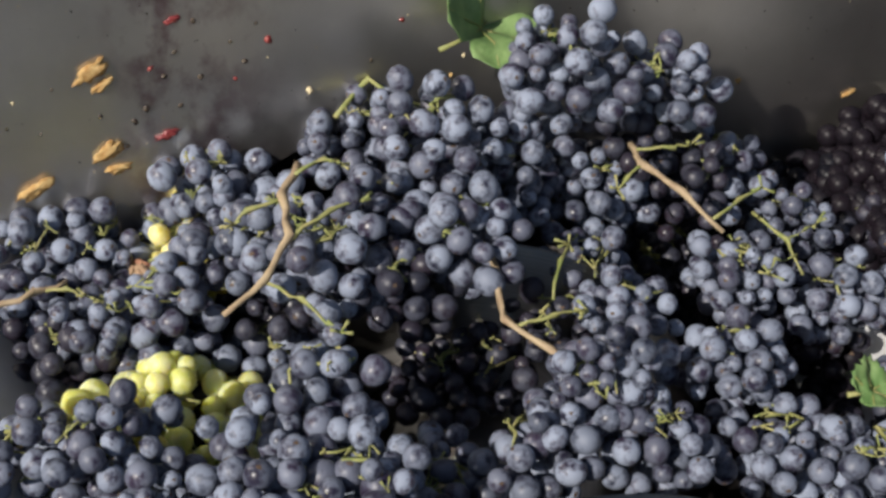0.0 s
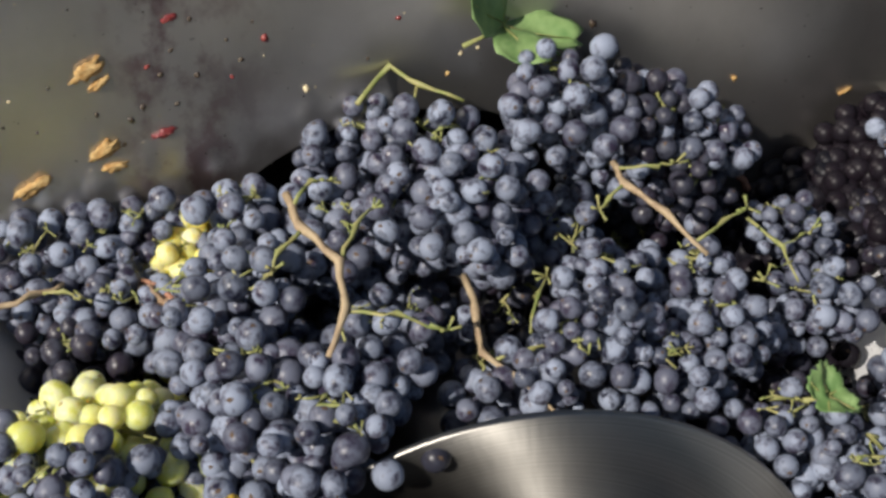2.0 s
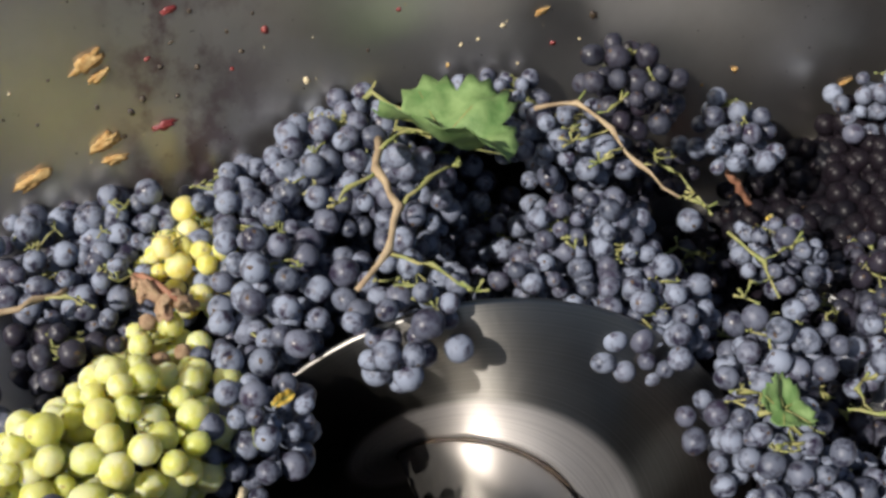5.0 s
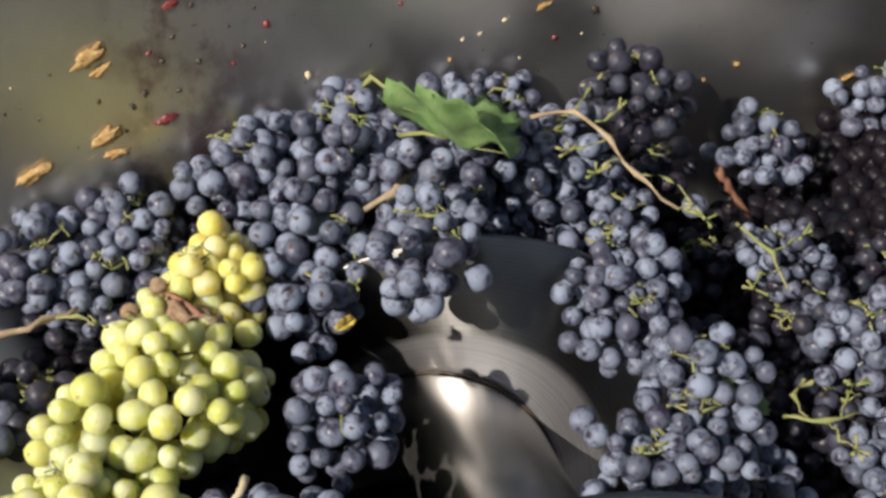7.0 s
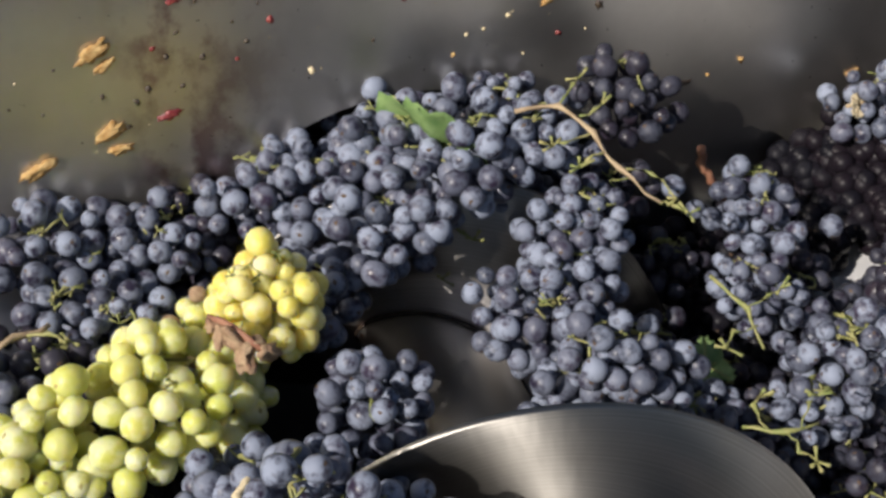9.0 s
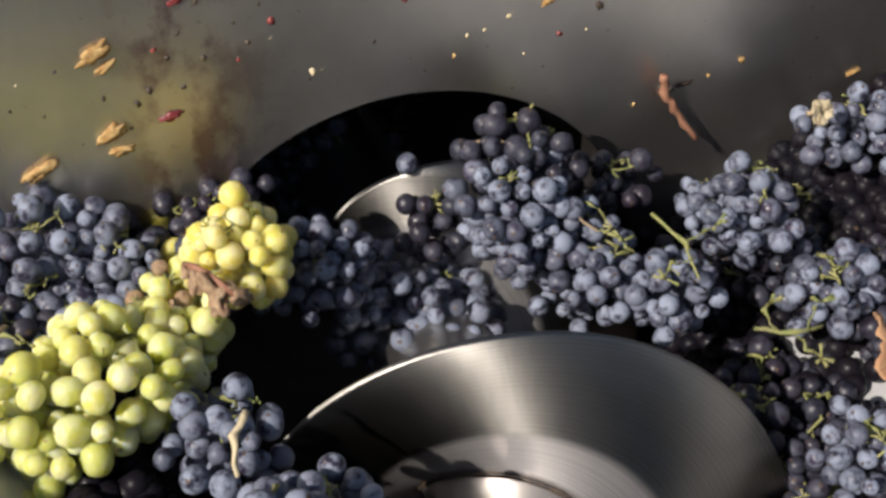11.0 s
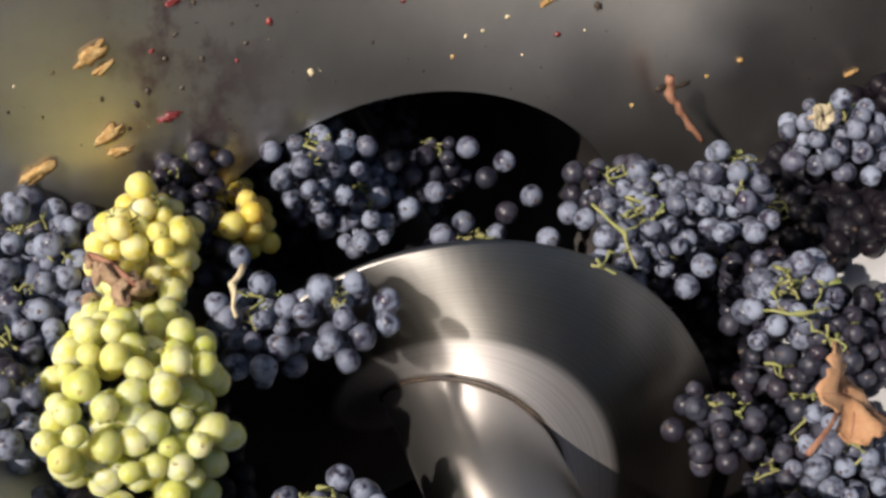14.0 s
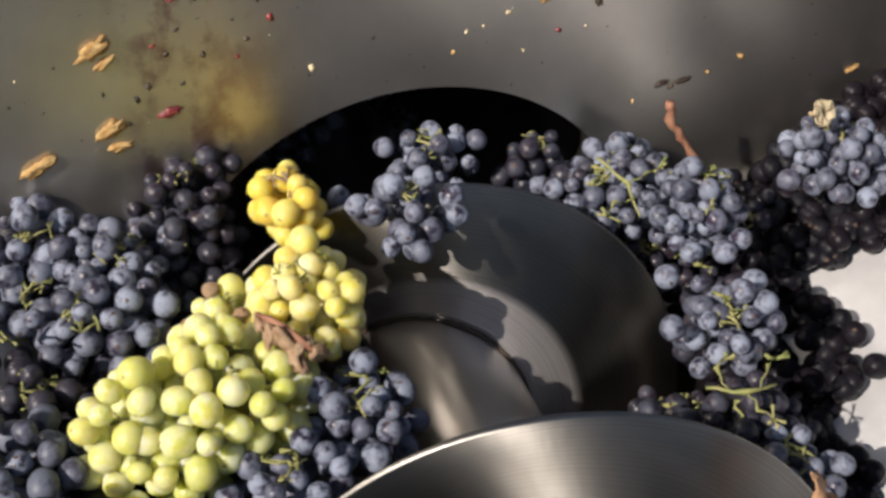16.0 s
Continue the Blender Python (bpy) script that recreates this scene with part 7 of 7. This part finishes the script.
    walk(T["s8"], [(0, pose(0.246, 0.624, 0.071, 0, 0, -18)), (9, pose(0.189, 0.584, 0.090, 0, 0, -18)), (10.5, pose(0.176, 0.613, 0.110, 0, 0, -18)), (11.3, pose(0.175, 0.620, 0.130, 0, 0, -18)), (12.5, pose(0.177, 0.612, 0.130, 0, 0, -18)), (13.5, pose(0.178, 0.612, 0.130, 0, 0, -18)), (14.5, pose(0.170, 0.605, 0.130, 0, 0, -18)), (16, pose(0.158, 0.576, 0.130, 0, 0, -18))])
    walk(T["s9"], [(0, pose(-0.157, 0.348, 0.130, 20, 0, -15)), (9, pose(-0.153, 0.367, 0.130, 20, 0, -15)), (11.3, pose(-0.146, 0.423, 0.130, 20, 0, -15)), (12, pose(-0.133, 0.483, 0.130, 20, 0, -15)), (12.5, pose(-0.132, 0.502, 0.130, 20, 0, -15)), (13, pose(-0.134, 0.527, 0.130, 20, 0, -15)), (13.5, pose(-0.133, 0.537, 0.130, 20, 0, -15)), (14, pose(-0.128, 0.514, 0.130, 20, 0, -15)), (14.5, pose(-0.122, 0.530, 0.100, 20, 0, -15)), (15, pose(-0.109, 0.506, 0.080, 20, 0, -15)), (16, pose(-0.076, 0.493, 0.060, 20, 0, -15))])
    walk(T["s10"], [(0, pose(0.172, 0.318, 0.125, 15, 0, -10)), (4, pose(0.159, 0.332, 0.125, 15, 0, -10)), (6.5, pose(0.132, 0.348, 0.125, 15, 0, -10)), (7, pose(0.120, 0.343, 0.125, 15, 0, -10)), (8, pose(0.108, 0.340, 0.125, 15, 0, -10)), (9, pose(0.095, 0.340, 0.125, 15, 0, -10)), (10.5, pose(0.108, 0.363, 0.125, 15, 0, -10)), (11.5, pose(0.169, 0.437, 0.125, 15, 0, -10)), (12.5, pose(0.187, 0.448, 0.125, 15, 0, -10)), (13.5, pose(0.170, 0.432, 0.125, 15, 0, -10)), (14.5, pose(0.140, 0.415, 0.107, 15, 0, -10)), (16, pose(0.102, 0.384, 0.107, 15, 0, -10))])
    walk(T["s11"], [(0, pose(0.174, 0.479, 0.135, 15, 0, -15)), (2, pose(0.169, 0.472, 0.135, 15, 0, -15)), (4, pose(0.144, 0.453, 0.135, 15, 0, -15)), (6.5, pose(0.153, 0.460, 0.135, 15, 0, -15)), (8, pose(0.142, 0.438, 0.135, 15, 0, -15)), (9, pose(0.112, 0.416, 0.135, 15, 0, -15)), (11.3, pose(0.106, 0.480, 0.135, 15, 0, -15)), (12.5, pose(0.088, 0.476, 0.135, 15, 0, -15)), (13.5, pose(0.076, 0.480, 0.135, 15, 0, -15)), (14.5, pose(0.091, 0.518, 0.135, 15, 0, -15)), (16, pose(0.102, 0.536, 0.135, 15, 0, -15))])
    walk(T["q0"], [(0, pose(0.072, 0.624, 0.088, 0, 0, 0)), (9, pose(0.055, 0.624, 0.089, 0, 0, 0)), (11.3, pose(0.026, 0.624, 0.129, 0, 0, 0)), (12.5, pose(0.009, 0.624, 0.143, 0, 0, 0)), (13.2, pose(-0.001, 0.624, 0.153, 0, 0, 0)), (13.5, pose(-0.005, 0.624, 0.152, 0, 0, 0)), (14, pose(-0.013, 0.624, 0.124, 0, 0, 0)), (14.91, pose(-0.004, 0.600, 0.050, 0, 0, 0)), (15.4, pose(0.000, 0.800, 0.000, 0, 0, 0)), (16, pose(0.000, 0.830, 0.000, 0, 0, 0))])
    walk(T["q1"], [(0, pose(0.124, 0.624, 0.083, 37, 53, 0)), (9, pose(0.106, 0.624, 0.083, 37, 53, 0)), (11.3, pose(0.075, 0.624, 0.124, 37, 53, 0)), (12.5, pose(0.057, 0.624, 0.138, 37, 53, 0)), (13.2, pose(0.046, 0.624, 0.149, 37, 53, 0)), (13.5, pose(0.041, 0.624, 0.147, 37, 53, 0)), (14.1, pose(0.035, 0.624, 0.119, 37, 53, 0)), (14.945, pose(0.012, 0.600, 0.050, 37, 53, 0)), (15.4, pose(0.000, 0.800, 0.000, 37, 53, 0)), (16, pose(0.000, 0.830, 0.000, 37, 53, 0))])
    walk(T["q2"], [(0, pose(0.151, 0.624, 0.062, 74, 26, 0)), (9, pose(0.132, 0.624, 0.063, 74, 26, 0)), (11.3, pose(0.100, 0.624, 0.105, 74, 26, 0)), (12.5, pose(0.080, 0.624, 0.120, 74, 26, 0)), (13.2, pose(0.069, 0.624, 0.130, 74, 26, 0)), (13.5, pose(0.064, 0.624, 0.129, 74, 26, 0)), (14.2, pose(0.058, 0.624, 0.100, 74, 26, 0)), (14.98, pose(0.020, 0.600, 0.050, 74, 26, 0)), (15.4, pose(0.000, 0.800, 0.000, 74, 26, 0)), (16, pose(0.000, 0.830, 0.000, 74, 26, 0))])
    walk(T["q3"], [(0, pose(0.138, 0.624, 0.046, 21, 79, 0)), (9, pose(0.119, 0.624, 0.047, 21, 79, 0)), (11.3, pose(0.087, 0.624, 0.090, 21, 79, 0)), (12.5, pose(0.067, 0.624, 0.105, 21, 79, 0)), (13.2, pose(0.056, 0.624, 0.116, 21, 79, 0)), (13.5, pose(0.052, 0.624, 0.115, 21, 79, 0)), (14.4, pose(0.037, 0.602, 0.100, 21, 79, 0)), (15.05, pose(0.013, 0.600, 0.050, 21, 79, 0)), (15.4, pose(0.000, 0.800, 0.000, 21, 79, 0)), (16, pose(0.000, 0.830, 0.000, 21, 79, 0))])
    walk(T["q4"], [(0, pose(0.104, 0.624, 0.057, 58, 52, 0)), (9, pose(0.086, 0.624, 0.058, 58, 52, 0)), (11.3, pose(0.055, 0.624, 0.101, 58, 52, 0)), (12.5, pose(0.037, 0.624, 0.115, 58, 52, 0)), (13.2, pose(0.026, 0.624, 0.126, 58, 52, 0)), (13.5, pose(0.022, 0.624, 0.125, 58, 52, 0)), (14, pose(0.013, 0.618, 0.100, 58, 52, 0)), (14.91, pose(0.005, 0.600, 0.050, 58, 52, 0)), (15.4, pose(0.000, 0.800, 0.000, 58, 52, 0)), (16, pose(0.000, 0.830, 0.000, 58, 52, 0))])
    walk(T["q5"], [(0, pose(0.110, 0.622, 0.020, 5, 25, 0)), (9, pose(0.086, 0.611, 0.030, 5, 25, 0)), (11.3, pose(0.058, 0.616, 0.070, 5, 25, 0)), (12.5, pose(0.031, 0.596, 0.100, 5, 25, 0)), (13.2, pose(0.026, 0.612, 0.100, 5, 25, 0)), (13.5, pose(0.021, 0.610, 0.100, 5, 25, 0)), (14.1, pose(0.001, 0.570, 0.100, 5, 25, 0)), (14.945, pose(0.000, 0.600, 0.050, 5, 25, 0)), (15.4, pose(0.000, 0.800, 0.000, 5, 25, 0)), (16, pose(0.000, 0.830, 0.000, 5, 25, 0))])
    walk(T["q6"], [(0, pose(0.155, 0.624, 0.023, 42, 78, 0)), (9, pose(0.132, 0.617, 0.030, 42, 78, 0)), (11.3, pose(0.102, 0.623, 0.070, 42, 78, 0)), (12.5, pose(0.073, 0.603, 0.100, 42, 78, 0)), (13.2, pose(0.068, 0.619, 0.100, 42, 78, 0)), (13.5, pose(0.063, 0.617, 0.100, 42, 78, 0)), (14.2, pose(0.041, 0.576, 0.100, 42, 78, 0)), (14.98, pose(0.014, 0.600, 0.050, 42, 78, 0)), (15.4, pose(0.000, 0.800, 0.000, 42, 78, 0)), (16, pose(0.000, 0.830, 0.000, 42, 78, 0))])
    walk(T["q7"], [(0, pose(0.172, 0.624, 0.027, 79, 51, 0)), (9, pose(0.151, 0.621, 0.030, 79, 51, 0)), (11.3, pose(0.118, 0.624, 0.073, 79, 51, 0)), (12.5, pose(0.090, 0.608, 0.100, 79, 51, 0)), (13.2, pose(0.086, 0.624, 0.100, 79, 51, 0)), (13.5, pose(0.080, 0.622, 0.100, 79, 51, 0)), (14.4, pose(0.057, 0.580, 0.100, 79, 51, 0)), (15.05, pose(0.020, 0.600, 0.050, 79, 51, 0)), (15.4, pose(0.000, 0.800, 0.000, 79, 51, 0)), (16, pose(0.000, 0.830, 0.000, 79, 51, 0))])
    walk(T["q8"], [(0, pose(0.127, 0.624, 0.027, 26, 24, 0)), (9, pose(0.107, 0.621, 0.030, 26, 24, 0)), (11.3, pose(0.076, 0.624, 0.073, 26, 24, 0)), (12.5, pose(0.050, 0.607, 0.100, 26, 24, 0)), (13.2, pose(0.045, 0.623, 0.100, 26, 24, 0)), (13.5, pose(0.040, 0.621, 0.100, 26, 24, 0)), (14, pose(0.019, 0.581, 0.100, 26, 24, 0)), (14.91, pose(0.007, 0.600, 0.050, 26, 24, 0)), (15.4, pose(0.000, 0.800, 0.000, 26, 24, 0)), (16, pose(0.000, 0.830, 0.000, 26, 24, 0))])
    walk(T["q9"], [(0, pose(0.134, 0.591, 0.020, 63, 77, 0)), (9, pose(0.110, 0.581, 0.030, 63, 77, 0)), (11.3, pose(0.081, 0.586, 0.070, 63, 77, 0)), (12.5, pose(0.053, 0.567, 0.100, 63, 77, 0)), (13.2, pose(0.049, 0.582, 0.100, 63, 77, 0)), (13.5, pose(0.044, 0.580, 0.100, 63, 77, 0)), (14.1, pose(0.023, 0.543, 0.100, 63, 77, 0)), (14.945, pose(0.008, 0.600, 0.050, 63, 77, 0)), (15.4, pose(0.000, 0.800, 0.000, 63, 77, 0)), (16, pose(0.000, 0.830, 0.000, 63, 77, 0))])
    walk(T["q10"], [(0, pose(0.035, 0.624, 0.084, 10, 50, 0)), (9, pose(0.018, 0.624, 0.085, 10, 50, 0)), (11.3, pose(-0.008, 0.624, 0.125, 10, 50, 0)), (12.5, pose(-0.025, 0.624, 0.139, 10, 50, 0)), (13.2, pose(-0.035, 0.624, 0.149, 10, 50, 0)), (13.5, pose(-0.039, 0.624, 0.148, 10, 50, 0)), (14.2, pose(-0.047, 0.624, 0.120, 10, 50, 0)), (14.98, pose(-0.016, 0.600, 0.050, 10, 50, 0)), (15.4, pose(0.000, 0.800, 0.000, 10, 50, 0)), (16, pose(0.000, 0.830, 0.000, 10, 50, 0))])
    walk(T["q11"], [(0, pose(0.166, 0.584, 0.020, 47, 23, 0)), (9, pose(0.141, 0.574, 0.030, 47, 23, 0)), (11.3, pose(0.111, 0.580, 0.070, 47, 23, 0)), (12.5, pose(0.082, 0.561, 0.100, 47, 23, 0)), (13.2, pose(0.078, 0.576, 0.100, 47, 23, 0)), (13.5, pose(0.073, 0.574, 0.100, 47, 23, 0)), (14.4, pose(0.050, 0.536, 0.100, 47, 23, 0)), (15.05, pose(0.018, 0.600, 0.050, 47, 23, 0)), (15.4, pose(0.000, 0.800, 0.000, 47, 23, 0)), (16, pose(0.000, 0.830, 0.000, 47, 23, 0))])
    walk(T["q12"], [(0, pose(0.170, 0.570, 0.020, 84, 76, 0)), (9, pose(0.145, 0.560, 0.030, 84, 76, 0)), (11.3, pose(0.114, 0.566, 0.070, 84, 76, 0)), (12.5, pose(0.085, 0.548, 0.100, 84, 76, 0)), (13.2, pose(0.081, 0.562, 0.100, 84, 76, 0)), (13.5, pose(0.076, 0.560, 0.100, 84, 76, 0)), (14, pose(0.055, 0.524, 0.100, 84, 76, 0)), (14.91, pose(0.019, 0.600, 0.050, 84, 76, 0)), (15.4, pose(0.000, 0.800, 0.000, 84, 76, 0)), (16, pose(0.000, 0.830, 0.000, 84, 76, 0))])
    walk(T["q13"], [(0, pose(0.064, 0.624, 0.056, 31, 49, 0)), (9, pose(0.046, 0.624, 0.058, 31, 49, 0)), (11.3, pose(0.017, 0.624, 0.099, 31, 49, 0)), (12.5, pose(-0.000, 0.624, 0.114, 31, 49, 0)), (13.2, pose(-0.010, 0.624, 0.124, 31, 49, 0)), (13.5, pose(-0.015, 0.624, 0.123, 31, 49, 0)), (14.1, pose(-0.024, 0.616, 0.100, 31, 49, 0)), (14.945, pose(-0.008, 0.600, 0.050, 31, 49, 0)), (15.4, pose(0.000, 0.800, 0.000, 31, 49, 0)), (16, pose(0.000, 0.830, 0.000, 31, 49, 0))])
    walk(T["e0"], [(0, pose(-0.043, 0.447, 0.080, 0, 20, 0)), (0.8, pose(-0.022, 0.472, 0.080, 0, 20, 0)), (2, pose(-0.014, 0.442, 0.110, 0, 20, 0)), (3, pose(0.041, 0.546, 0.060, 0, 20, 0)), (3.78, pose(0.014, 0.600, 0.050, 0, 20, 0)), (4.2, pose(0.000, 0.800, 0.000, 0, 20, 0)), (16, pose(0.000, 0.830, 0.000, 0, 20, 0))])
    walk(T["e1"], [(0, pose(-0.096, 0.494, 0.170, 40, 20, 0)), (1.5, pose(-0.083, 0.489, 0.160, 40, 20, 0)), (2.5, pose(-0.059, 0.536, 0.120, 40, 20, 0)), (4, pose(-0.078, 0.528, 0.100, 40, 20, 0)), (6.5, pose(-0.089, 0.452, 0.090, 40, 20, 0)), (9, pose(-0.086, 0.496, 0.110, 40, 20, 0)), (10.3, pose(-0.030, 0.600, 0.050, 40, 20, 0)), (11, pose(0.000, 0.800, 0.000, 40, 20, 0)), (16, pose(0.000, 0.830, 0.000, 40, 20, 0))])
    walk(T["e2"], [(0, pose(0.171, 0.533, 0.120, 80, 20, 0)), (4, pose(0.138, 0.522, 0.120, 80, 20, 0)), (6.5, pose(0.140, 0.517, 0.130, 80, 20, 0)), (9, pose(0.133, 0.537, 0.130, 80, 20, 0)), (11.5, pose(0.120, 0.465, 0.100, 80, 20, 0)), (12.5, pose(0.113, 0.452, 0.110, 80, 20, 0)), (13.5, pose(0.131, 0.487, 0.110, 80, 20, 0)), (16, pose(0.103, 0.480, 0.110, 80, 20, 0))])
    walk(T["e3"], [(0, pose(0.184, 0.373, 0.110, 120, 20, 0)), (8, pose(0.188, 0.442, 0.110, 120, 20, 0)), (9, pose(0.219, 0.498, 0.110, 120, 20, 0)), (12.5, pose(0.142, 0.489, 0.110, 120, 20, 0)), (16, pose(0.086, 0.439, 0.110, 120, 20, 0))])
    walk(T["e4"], [(0, pose(-0.182, 0.380, 0.110, 160, 20, 0)), (9, pose(-0.157, 0.398, 0.110, 160, 20, 0)), (12, pose(-0.143, 0.497, 0.110, 160, 20, 0)), (13.5, pose(-0.117, 0.571, 0.110, 160, 20, 0)), (14.5, pose(-0.119, 0.575, 0.110, 160, 20, 0)), (16, pose(-0.054, 0.596, 0.120, 160, 20, 0))])
    walk(T["e5"], [(0, pose(0.088, 0.539, 0.140, 200, 20, 0)), (2, pose(0.084, 0.530, 0.110, 200, 20, 0)), (4, pose(0.042, 0.501, 0.100, 200, 20, 0)), (5, pose(0.064, 0.569, 0.060, 200, 20, 0)), (5.65, pose(0.022, 0.600, 0.050, 200, 20, 0)), (6, pose(0.000, 0.800, 0.000, 200, 20, 0)), (16, pose(0.000, 0.830, 0.000, 200, 20, 0))])
    walk(T["stuck"], [(0, pose(-0.083, 0.324, 0.131, 0, 20, 0)), (1.5, pose(-0.078, 0.389, 0.095, 10, 20, 0)), (2, pose(-0.056, 0.394, 0.116, 40, 20, 0)), (2.5, pose(-0.040, 0.399, 0.111, 70, 20, 0)), (3, pose(0.005, 0.402, 0.116, 20, 20, 0)), (3.3, pose(0.028, 0.394, 0.116, 38, 20, 0)), (3.5, pose(0.039, 0.386, 0.117, 50, 20, 0)), (4, pose(0.053, 0.379, 0.113, 0, 20, 0)), (4.4, pose(0.055, 0.364, 0.111, 24, 20, 0)), (6, pose(0.120, 0.360, -0.050, 60, 20, 0)), (16, pose(0.120, 0.360, -0.130, 60, 20, 0))])


motions()
